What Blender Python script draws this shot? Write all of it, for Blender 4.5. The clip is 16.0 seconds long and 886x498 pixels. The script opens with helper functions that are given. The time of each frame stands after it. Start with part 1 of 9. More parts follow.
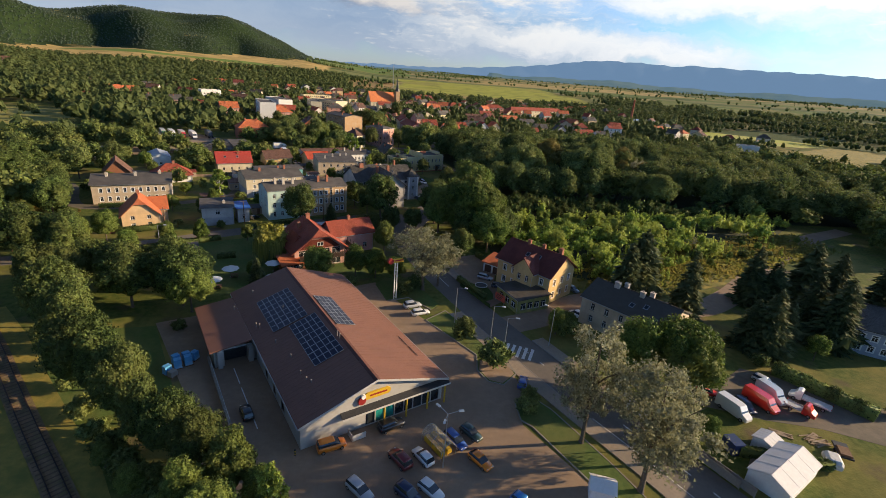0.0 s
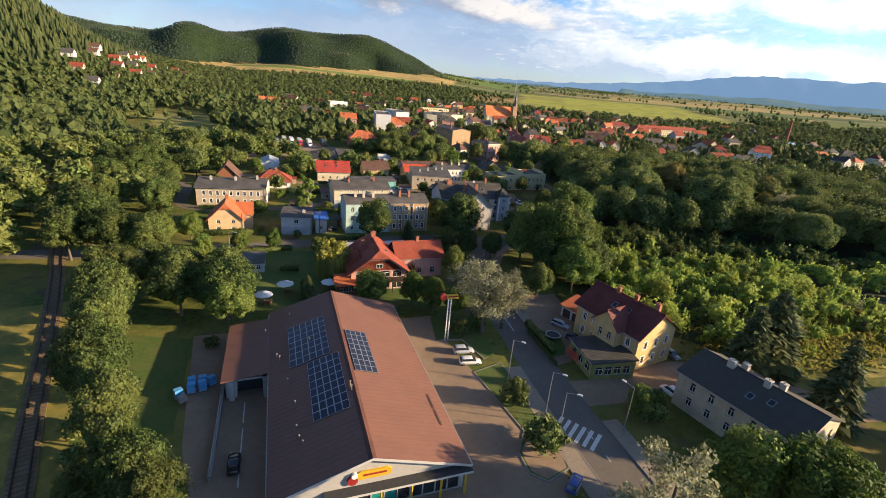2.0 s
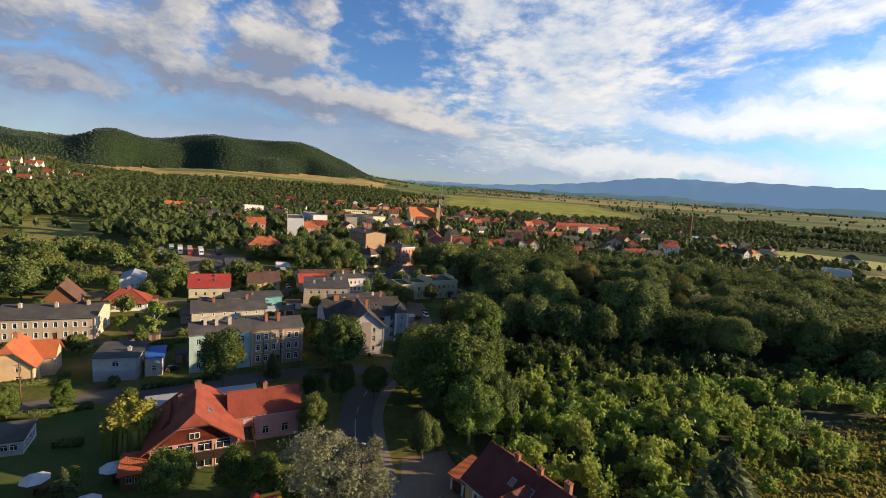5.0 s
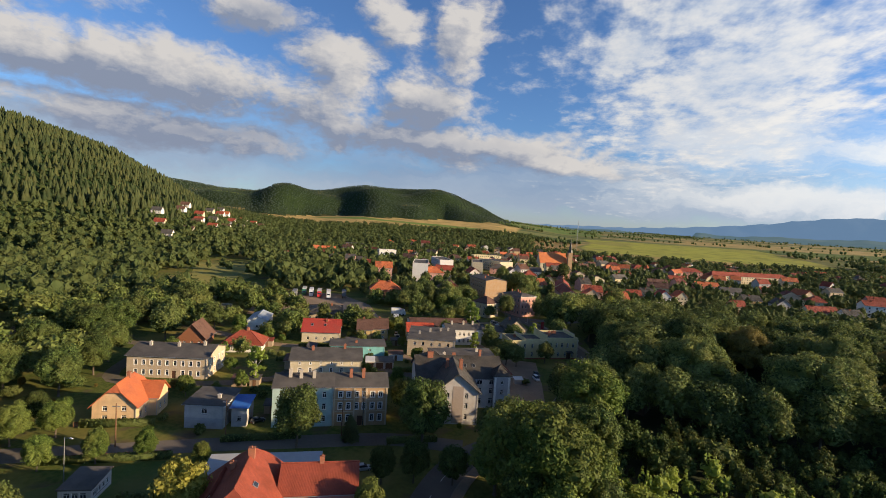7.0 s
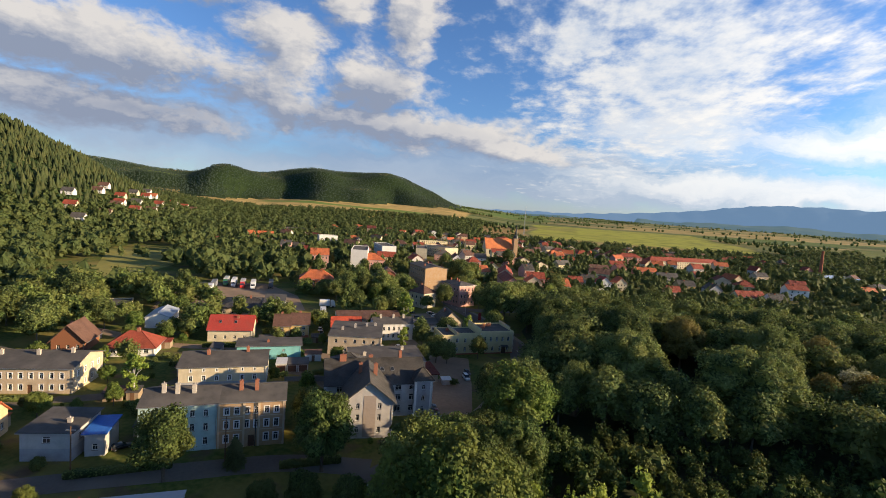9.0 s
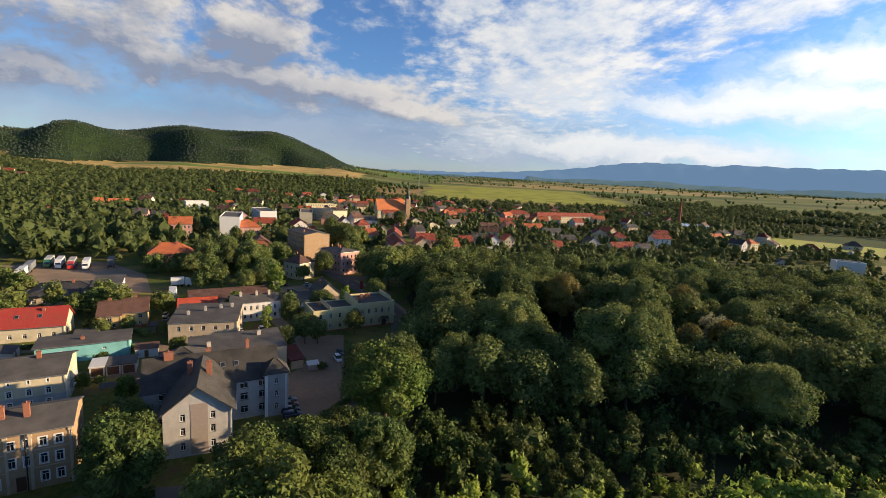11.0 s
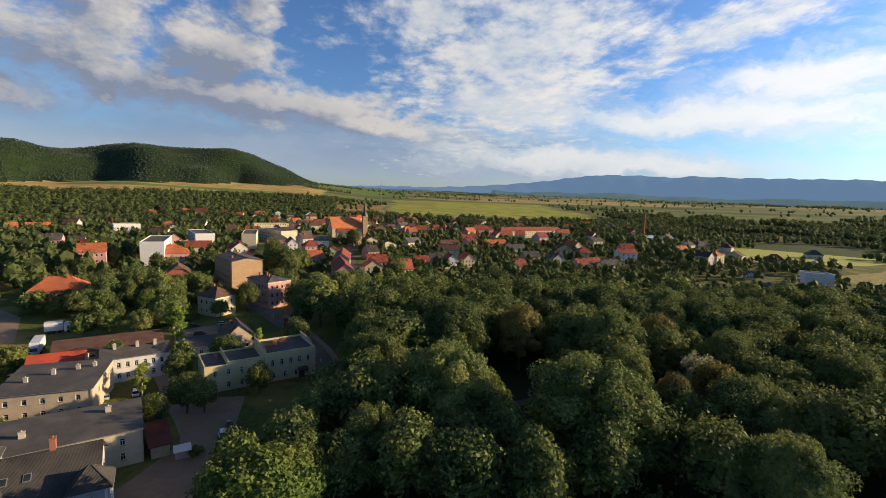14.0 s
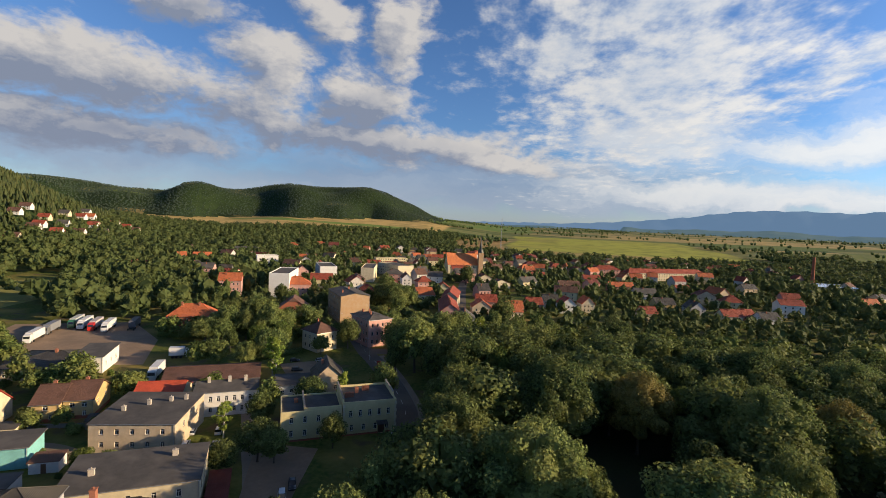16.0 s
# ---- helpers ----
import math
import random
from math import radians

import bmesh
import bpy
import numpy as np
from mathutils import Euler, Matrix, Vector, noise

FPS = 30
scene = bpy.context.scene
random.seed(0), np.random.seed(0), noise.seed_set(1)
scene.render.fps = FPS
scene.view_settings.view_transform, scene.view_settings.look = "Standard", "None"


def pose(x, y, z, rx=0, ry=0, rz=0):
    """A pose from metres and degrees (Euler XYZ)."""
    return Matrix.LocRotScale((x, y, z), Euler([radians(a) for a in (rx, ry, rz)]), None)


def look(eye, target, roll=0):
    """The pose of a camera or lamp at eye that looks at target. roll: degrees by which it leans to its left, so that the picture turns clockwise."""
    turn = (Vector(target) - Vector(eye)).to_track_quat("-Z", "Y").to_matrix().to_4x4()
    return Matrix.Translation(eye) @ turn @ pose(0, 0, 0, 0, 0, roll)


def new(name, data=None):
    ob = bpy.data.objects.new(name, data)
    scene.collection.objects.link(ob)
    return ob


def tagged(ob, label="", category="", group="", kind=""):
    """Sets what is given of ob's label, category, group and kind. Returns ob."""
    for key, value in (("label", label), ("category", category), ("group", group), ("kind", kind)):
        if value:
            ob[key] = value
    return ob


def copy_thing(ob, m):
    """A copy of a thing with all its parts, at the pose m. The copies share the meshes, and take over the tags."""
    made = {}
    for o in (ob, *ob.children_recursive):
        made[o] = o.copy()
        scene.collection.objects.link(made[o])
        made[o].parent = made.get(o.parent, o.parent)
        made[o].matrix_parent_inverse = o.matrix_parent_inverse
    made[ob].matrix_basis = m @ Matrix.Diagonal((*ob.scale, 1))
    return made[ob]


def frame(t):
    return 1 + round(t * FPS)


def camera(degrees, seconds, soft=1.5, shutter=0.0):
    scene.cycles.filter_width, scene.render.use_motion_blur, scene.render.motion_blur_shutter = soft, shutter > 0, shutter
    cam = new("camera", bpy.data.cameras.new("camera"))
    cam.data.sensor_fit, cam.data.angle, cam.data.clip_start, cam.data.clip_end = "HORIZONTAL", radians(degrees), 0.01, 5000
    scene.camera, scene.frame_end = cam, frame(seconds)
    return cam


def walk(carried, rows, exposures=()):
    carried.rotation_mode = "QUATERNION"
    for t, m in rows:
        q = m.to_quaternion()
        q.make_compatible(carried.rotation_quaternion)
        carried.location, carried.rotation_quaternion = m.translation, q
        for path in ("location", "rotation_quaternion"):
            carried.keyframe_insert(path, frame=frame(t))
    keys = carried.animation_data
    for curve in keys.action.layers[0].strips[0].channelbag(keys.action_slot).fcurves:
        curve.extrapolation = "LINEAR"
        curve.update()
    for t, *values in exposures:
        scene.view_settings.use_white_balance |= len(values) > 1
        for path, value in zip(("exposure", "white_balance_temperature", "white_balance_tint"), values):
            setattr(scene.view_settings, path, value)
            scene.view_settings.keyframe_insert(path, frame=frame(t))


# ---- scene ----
# Camera and its flight
cam = camera(87.55, 16.0, soft=0.3)
PATH = [
    (0, (0.00, -0.00, 47.00), (5.55, 46.54, 29.57), 4.70),
    (0.5, (2.93, 3.31, 46.99), (6.24, 49.85, 29.00), 5.24),
    (1, (5.46, 7.18, 46.62), (5.55, 53.68, 28.24), 5.45),
    (1.5, (7.73, 11.08, 46.59), (3.97, 57.47, 28.31), 5.24),
    (2, (9.80, 14.91, 46.78), (3.35, 61.48, 29.76), 5.03),
    (2.5, (11.85, 18.90, 46.98), (7.33, 66.67, 32.92), 5.22),
    (3, (13.88, 22.67, 47.43), (10.87, 71.18, 35.69), 5.11),
    (3.5, (15.93, 26.73, 47.87), (13.83, 76.00, 39.59), 5.03),
    (3.7, (16.72, 28.36, 48.14), (17.33, 77.82, 40.88), 5.18),
    (5.8, (24.81, 47.96, 48.68), (20.89, 97.46, 42.84), 3.81),
    (6, (25.74, 49.58, 48.87), (20.81, 99.03, 43.42), 3.81),
    (6.5, (27.39, 53.52, 49.29), (19.08, 102.61, 44.71), 3.90),
    (7, (28.71, 57.54, 49.76), (13.10, 104.96, 46.97), 3.83),
    (7.5, (29.95, 61.71, 50.11), (12.18, 108.38, 47.71), 3.93),
    (8, (31.06, 65.74, 50.35), (12.72, 112.20, 48.05), 3.98),
    (8.5, (32.07, 69.76, 50.69), (16.27, 117.12, 47.89), 4.16),
    (9, (32.94, 74.15, 50.67), (22.43, 122.86, 46.59), 4.23),
    (9.5, (34.21, 78.21, 50.96), (31.72, 127.78, 44.96), 4.07),
    (9.7, (34.88, 79.58, 51.16), (35.33, 129.15, 44.62), 3.89),
    (11.8, (42.08, 99.69, 50.15), (41.68, 149.10, 42.50), 2.19),
    (12, (42.83, 101.63, 50.22), (41.23, 151.04, 42.72), 2.14),
    (12.5, (44.69, 106.37, 50.23), (42.05, 155.94, 44.24), 2.01),
    (13, (46.44, 110.72, 50.42), (49.74, 160.33, 45.07), 1.97),
    (13.5, (48.23, 114.86, 50.84), (54.50, 164.15, 45.21), 2.07),
    (14, (50.21, 118.87, 51.37), (53.89, 168.39, 45.53), 2.28),
    (14.5, (52.14, 122.83, 51.74), (46.18, 172.16, 46.25), 2.46),
    (15, (53.86, 126.64, 52.08), (45.27, 175.73, 48.05), 2.55),
    (15.5, (55.33, 130.71, 52.17), (45.76, 179.66, 48.77), 2.62),
    (16, (56.93, 134.40, 52.64), (47.32, 183.40, 50.05), 2.75),
]
walk(cam, [(t, look(eye, target, roll)) for t, eye, target, roll in PATH],
     exposures=[(0.0, 0.93), (1.0, 1.16), (2.0, 1.36), (3.5, 1.28), (6.0, 0.68), (7.0, 0.78), (9.5, 0.96), (12.0, 0.78), (16.0, 0.68)])

# World, sun
SUN_EL, SUN_AZ = 14.5, 86.0      # degrees above the horizon; clockwise from +y
world = bpy.data.worlds.new("world")
scene.world = world
world.use_nodes = True


def build_world():
    nt = world.node_tree
    nt.nodes.clear()
    N, L = nt.nodes.new, nt.links.new
    out, bg = N("ShaderNodeOutputWorld"), N("ShaderNodeBackground")
    sky = N("ShaderNodeTexSky")
    sky.sky_type, sky.sun_disc = "NISHITA", False
    sky.sun_elevation, sky.sun_rotation = radians(SUN_EL), radians(SUN_AZ)
    sky.air_density, sky.dust_density, sky.ozone_density = 1.0, 0.6, 2.0
    tc = N("ShaderNodeTexCoord")
    sep = N("ShaderNodeSeparateXYZ")
    L(tc.outputs["Generated"], sep.inputs[0])

    def m(op, a, b=None, clamp=False):
        n = N("ShaderNodeMath")
        n.operation, n.use_clamp = op, clamp
        for i, v in enumerate((a, b)):
            if v is None:
                continue
            if isinstance(v, (int, float)):
                n.inputs[i].default_value = v
            else:
                L(v, n.inputs[i])
        return n.outputs[0]

    zz = m("MAXIMUM", sep.outputs[2], 0.0)
    den = m("ADD", zz, 0.10)
    plane = N("ShaderNodeCombineXYZ")
    L(m("DIVIDE", sep.outputs[0], den), plane.inputs[0]), L(m("DIVIDE", sep.outputs[1], den), plane.inputs[1])
    bearing = m("MULTIPLY", m("ARCTAN2", sep.outputs[0], sep.outputs[1]), 57.2958)
    height = m("MULTIPLY", m("ARCSINE", sep.outputs[2]), 57.2958)
    ang = N("ShaderNodeCombineXYZ")
    L(bearing, ang.inputs[0]), L(height, ang.inputs[1])

    def vmath(op, a, b_):
        n = N("ShaderNodeVectorMath")
        n.operation = op
        for i, v in enumerate((a, b_)):
            if isinstance(v, tuple):
                n.inputs[i].default_value = v
            else:
                L(v, n.inputs[i])
        return n

    def fbm(vec, scale, detail, rough, out="Fac"):
        tx = N("ShaderNodeTexNoise")
        tx.inputs["Scale"].default_value, tx.inputs["Detail"].default_value, tx.inputs["Roughness"].default_value = 1.0, detail, rough
        L(vmath("MULTIPLY", vec, scale).outputs[0], tx.inputs["Vector"])
        return tx.outputs[out]

    def smooth(src, lo, hi):
        mr = N("ShaderNodeMapRange")
        mr.interpolation_type = "SMOOTHSTEP"
        mr.inputs[1].default_value, mr.inputs[2].default_value = lo, hi
        L(src, mr.inputs[0])
        return mr.outputs[0]

    def field(blobs, vec):
        """Highest of several tilted ellipses: 1 in the middle, 0 at the rim."""
        best = None
        for a, e, wa, we, tilt in blobs:
            mp = N("ShaderNodeMapping")
            mp.vector_type = "TEXTURE"
            mp.inputs["Location"].default_value = (a, e, 0)
            mp.inputs["Rotation"].default_value = (0, 0, radians(tilt))
            mp.inputs["Scale"].default_value = (wa, we, 1)
            L(vec, mp.inputs[0])
            v = m("SUBTRACT", 1.0, vmath("LENGTH", mp.outputs[0], (0, 0, 0)).outputs["Value"])
            best = v if best is None else m("MAXIMUM", best, v)
        return m("MAXIMUM", best, -1.0)

    def heaped(shift):
        """Thickness of the heaped clouds, seen a little way off towards the light."""
        v = vmath("ADD", ang.outputs[0], shift).outputs[0]
        warp = vmath("MULTIPLY", vmath("SUBTRACT", fbm(v, (0.11, 0.19, 1.0), 4, 0.55, "Color"), (0.5, 0.5, 0.5)).outputs[0], (9.0, 4.5, 0.0)).outputs[0]
        w = vmath("ADD", v, warp).outputs[0]
        grain = m("ADD", m("MULTIPLY", m("SUBTRACT", fbm(w, (0.13, 0.26, 1.0), 8, 0.60), 0.5), 2.0), m("MULTIPLY", m("SUBTRACT", fbm(v, (0.55, 0.85, 1.0), 5, 0.6), 0.5), 0.7))
        return m("ADD", m("MULTIPLY", field(HEAPS, w), 0.9), grain)

    thick, ahead = heaped((0, 0, 0)), heaped((1.5, 1.5, 0))
    # the sheet of small cells, drawn on a level plane so that it shrinks towards the horizon
    wob = vmath("MULTIPLY", vmath("SUBTRACT", fbm(ang.outputs[0], (0.16, 0.2, 1.0), 5, 0.6, "Color"), (0.5, 0.5, 0.5)).outputs[0], (9.0, 6.0, 0.0)).outputs[0]
    aw = vmath("ADD", ang.outputs[0], wob).outputs[0]
    cells = fbm(plane.outputs[0], (6.5, 4.6, 1.0), 4, 0.62)
    broad = fbm(plane.outputs[0], (1.5, 1.1, 1.0), 4, 0.5)
    patch = m("ADD", m("MULTIPLY", m("SUBTRACT", cells, 0.5), 2.6), m("MULTIPLY", m("SUBTRACT", broad, 0.5), 1.6))
    cov_sheet = m("MULTIPLY", smooth(m("ADD", field(SHEETS, aw), patch), -0.35, 0.75), 0.95)
    streaks = fbm(vmath("ADD", ang.outputs[0], wob).outputs[0], (0.035, 0.24, 1.0), 6, 0.55)
    cov_veil = m("MULTIPLY", smooth(m("ADD", field(VEILS, aw), m("MULTIPLY", m("SUBTRACT", streaks, 0.5), 2.4)), -0.15, 0.8), 0.9)
    cov_low = m("MULTIPLY", smooth(m("ADD", field(LOWS, aw), m("MULTIPLY", m("SUBTRACT", streaks, 0.5), 2.0)), -0.3, 0.6), 0.85)
    cov_heap = smooth(thick, -0.22, 0.42)
    high = fbm(plane.outputs[0], (1.1, 1.4, 1.0), 8, 0.58)
    cov_high = m("MULTIPLY", smooth(high, 0.54, 0.72), smooth(height, 26.0, 36.0))
    fade = smooth(sep.outputs[2], 0.0, 0.05)

    def colour(fac, dark, light):
        n = N("ShaderNodeMixRGB")
        L(fac, n.inputs[0])
        n.inputs[1].default_value, n.inputs[2].default_value = (*dark, 1), (*light, 1)
        return n.outputs[0]

    def over(fac, below, above):
        n = N("ShaderNodeMixRGB")
        L(fac, n.inputs[0]), L(below, n.inputs[1]), L(above, n.inputs[2])
        return n.outputs[0]

    lit = m("ADD", m("MULTIPLY", m("SUBTRACT", thick, ahead), 1.25), m("SUBTRACT", 0.62, m("MULTIPLY", m("MAXIMUM", m("SUBTRACT", thick, 0.25), 0.0), 0.42)), True)
    under = m("SUBTRACT", lit, m("MULTIPLY", m("MAXIMUM", m("ADD", field(UNDERSIDES, aw), 0.2), 0.0), 0.75), True)
    tint = N("ShaderNodeMixRGB")
    tint.blend_type, tint.inputs[0].default_value, tint.inputs[2].default_value = "MULTIPLY", 1.0, SKY_TINT
    L(sky.outputs[0], tint.inputs[1])
    deep = N("ShaderNodeMixRGB")
    deep.blend_type, deep.inputs[2].default_value = "MULTIPLY", (0.52, 0.46, 0.42, 1)
    L(smooth(height, 24.0, 52.0), deep.inputs[0]), L(tint.outputs[0], deep.inputs[1])
    col = deep.outputs[0]
    col = over(m("MULTIPLY", cov_low, fade), col, colour(smooth(streaks, 0.35, 0.65), (3.3, 4.5, 6.6), (5.0, 6.0, 7.6)))
    col = over(m("MULTIPLY", cov_veil, fade), col, colour(smooth(streaks, 0.3, 0.6), (7.4, 8.4, 9.6), (10.6, 10.6, 10.4)))
    col = over(m("MULTIPLY", m("MAXIMUM", cov_sheet, cov_high), fade), col, colour(smooth(m("ADD", m("MULTIPLY", cells, 0.6), m("MULTIPLY", broad, 0.4)), 0.36, 0.66), (6.2, 7.2, 8.8), (10.4, 10.2, 9.9)))
    col = over(m("MULTIPLY", cov_heap, fade), col, colour(under, (3.4, 4.0, 5.4), (9.1, 8.7, 8.4)))
    # brighter towards the sun, pale above the horizon
    dt = N("ShaderNodeVectorMath")
    dt.operation = "DOT_PRODUCT"
    L(tc.outputs["Generated"], dt.inputs[0])
    dt.inputs[1].default_value = (math.sin(radians(SUN_AZ)) * 0.968, math.cos(radians(SUN_AZ)) * 0.968, 0.25)
    glow = m("ADD", 0.82, m("MULTIPLY", m("POWER", m("MAXIMUM", dt.outputs["Value"], 0.0), 1.5), 0.5))
    hz = N("ShaderNodeMapRange")
    hz.inputs[1].default_value, hz.inputs[2].default_value, hz.inputs[3].default_value, hz.inputs[4].default_value = 0.0, 0.11, 0.55, 0.0
    L(sep.outputs[2], hz.inputs[0])
    pale = N("ShaderNodeMixRGB")
    pale.inputs[2].default_value = (6.7, 7.1, 8.1, 1)
    L(hz.outputs[0], pale.inputs[0]), L(col, pale.inputs[1])
    gl = N("ShaderNodeVectorMath")
    gl.operation = "SCALE"
    L(pale.outputs[0], gl.inputs[0]), L(glow, gl.inputs["Scale"])
    L(gl.outputs[0], bg.inputs[0])
    bg.inputs[1].default_value = SKY_STRENGTH
    L(bg.outputs[0], out.inputs[0])


SKY_STRENGTH = 0.052
# bearing and height of the middle, half width and half height, tilt
HEAPS = ((-54, 13.2, 25, 3.8, 1), (-31.5, 17.3, 5.2, 3.8, -25), (-26, 22.3, 4.6, 2.5, -20), (-42, 21.2, 6, 1.8, 0), (-21.5, 14.5, 6.4, 3.9, 0), (-17.2, 21.2, 4.0, 4.4, 10),
         (-20, 9.8, 24, 2.5, -4), (-50, 8.2, 15, 2.2, 0), (-63, 20, 9, 3, 0), (-88, 12, 18, 5.5, 0), (-6, 8.0, 12, 1.9, -3))
SHEETS = ((12, 16.5, 15, 9.0, 20), (34, 17.2, 12, 2.2, 16), (2, 20, 6, 5, 40), (14, 25, 20, 6, 10), (70, 16, 22, 9, 0))
VEILS = ((33, 8.8, 22, 4.0, 0), (42, 12, 9, 2.4, -6), (64, 10, 26, 8, 0), (14, 10, 13, 4.5, 0), (24, 4.6, 26, 2.2, 0))
LOWS = ((-12, 5.2, 40, 3.6, 0), (-50, 6.2, 26, 3.4, 0), (4, 3.8, 34, 2.6, 0))
UNDERSIDES = ((-56, 11.0, 24, 2.6, 1), (-28, 9.5, 20, 2.6, -2), (-22, 12.3, 6, 2.6, 0), (-40, 20.5, 6, 2.0, 0), (-46, 7.4, 20, 3.4, 0), (-39, 9.6, 11, 4.2, 0))
SKY_TINT = (1.12, 1.55, 2.22, 1)
build_world()
sun_data = bpy.data.lights.new("sun", "SUN")
sun_data.energy, sun_data.angle, sun_data.color = 5.0, radians(0.6), (1.0, 0.75, 0.46)
sun = new("sun", sun_data)
sd = Vector((math.sin(radians(SUN_AZ)) * math.cos(radians(SUN_EL)), math.cos(radians(SUN_AZ)) * math.cos(radians(SUN_EL)), math.sin(radians(SUN_EL))))
sun.matrix_world = look(sd * 300, (0, 0, 0))

# ---------------------------------------------------------------- materials
MATS = {}


def mat(name, c1, c2=None, scale=1.0, rough=0.8, bump=0.0, bscale=None, metal=0.0, big=None, bigscale=0.12, island=0.0, spec=0.3, obrand=0.0):
    """Two-scale procedural surface: grain between c1 and c2, wide stains towards big."""
    if name in MATS:
        return MATS[name]
    c2 = c2 or tuple(v * 0.75 for v in c1)
    m = bpy.data.materials.new(name)
    m.use_nodes = True
    nt = m.node_tree
    N, L = nt.nodes.new, nt.links.new
    b = nt.nodes["Principled BSDF"]
    b.inputs["Roughness"].default_value, b.inputs["Metallic"].default_value = rough, metal
    b.inputs["Specular IOR Level"].default_value = spec
    tc = N("ShaderNodeTexCoord")
    t1 = N("ShaderNodeTexNoise")
    t1.inputs["Scale"].default_value, t1.inputs["Detail"].default_value, t1.inputs["Roughness"].default_value = scale, 6, 0.65
    L(tc.outputs["Object"], t1.inputs["Vector"])
    mr = N("ShaderNodeMapRange")
    mr.inputs[1].default_value, mr.inputs[2].default_value = 0.3, 0.7
    L(t1.outputs[0], mr.inputs[0])
    mx = N("ShaderNodeMixRGB")
    mx.inputs[1].default_value, mx.inputs[2].default_value = (*c1, 1), (*c2, 1)
    L(mr.outputs[0], mx.inputs[0])
    col = mx.outputs[0]
    if big:
        t2 = N("ShaderNodeTexNoise")
        t2.inputs["Scale"].default_value, t2.inputs["Detail"].default_value = bigscale, 4
        L(tc.outputs["Object"], t2.inputs["Vector"])
        r2 = N("ShaderNodeMapRange")
        r2.inputs[1].default_value, r2.inputs[2].default_value, r2.inputs[4].default_value = 0.42, 0.68, 0.8
        L(t2.outputs[0], r2.inputs[0])
        m2 = N("ShaderNodeMixRGB")
        m2.inputs[2].default_value = (*big, 1)
        L(r2.outputs[0], m2.inputs[0]), L(col, m2.inputs[1])
        col = m2.outputs[0]
    if island or obrand:
        src = N("ShaderNodeNewGeometry").outputs["Random Per Island"] if island else N("ShaderNodeObjectInfo").outputs["Random"]
        hs = N("ShaderNodeHueSaturation")
        v = N("ShaderNodeMapRange")
        k = island or obrand
        v.inputs[3].default_value, v.inputs[4].default_value = 1 - k, 1 + k
        L(src, v.inputs[0]), L(v.outputs[0], hs.inputs["Value"]), L(col, hs.inputs["Color"])
        col = hs.outputs[0]
    L(col, b.inputs["Base Color"])
    if bump:
        t3 = N("ShaderNodeTexNoise")
        t3.inputs["Scale"].default_value, t3.inputs["Detail"].default_value = bscale or scale * 4, 5
        L(tc.outputs["Object"], t3.inputs["Vector"])
        bp = N("ShaderNodeBump")
        bp.inputs["Strength"].default_value, bp.inputs["Distance"].default_value = bump, 0.05
        L(t3.outputs[0], bp.inputs["Height"]), L(bp.outputs[0], b.inputs["Normal"])
    MATS[name] = m
    return m


def roof_mat(name, c1, c2, rows=3.2, cols=2.6, rough=0.75, stain=None, bump=0.6):
    """Tiled or ribbed covering: courses along the height, rolls along the ridge, blotchy weathering."""
    if name in MATS:
        return MATS[name]
    m = mat(name, c1, c2, 1.7, rough, big=stain or tuple(v * 0.55 for v in c1), bigscale=0.35)
    nt = m.node_tree
    N, L = nt.nodes.new, nt.links.new
    tc = N("ShaderNodeTexCoord")
    b = nt.nodes["Principled BSDF"]
    w1, w2 = N("ShaderNodeTexWave"), N("ShaderNodeTexWave")
    w1.bands_direction, w1.wave_profile, w1.inputs["Scale"].default_value = "Z", "SAW", rows
    w2.bands_direction, w2.inputs["Scale"].default_value = "DIAGONAL", cols
    L(tc.outputs["Object"], w1.inputs["Vector"]), L(tc.outputs["Object"], w2.inputs["Vector"])
    w1.inputs["Distortion"].default_value = 0.4
    ad = N("ShaderNodeMath")
    L(w1.outputs["Fac"], ad.inputs[0]), L(w2.outputs["Fac"], ad.inputs[1])
    bp = N("ShaderNodeBump")
    bp.inputs["Strength"].default_value, bp.inputs["Distance"].default_value = bump, 0.06
    L(ad.outputs[0], bp.inputs["Height"]), L(bp.outputs[0], b.inputs["Normal"])
    return m


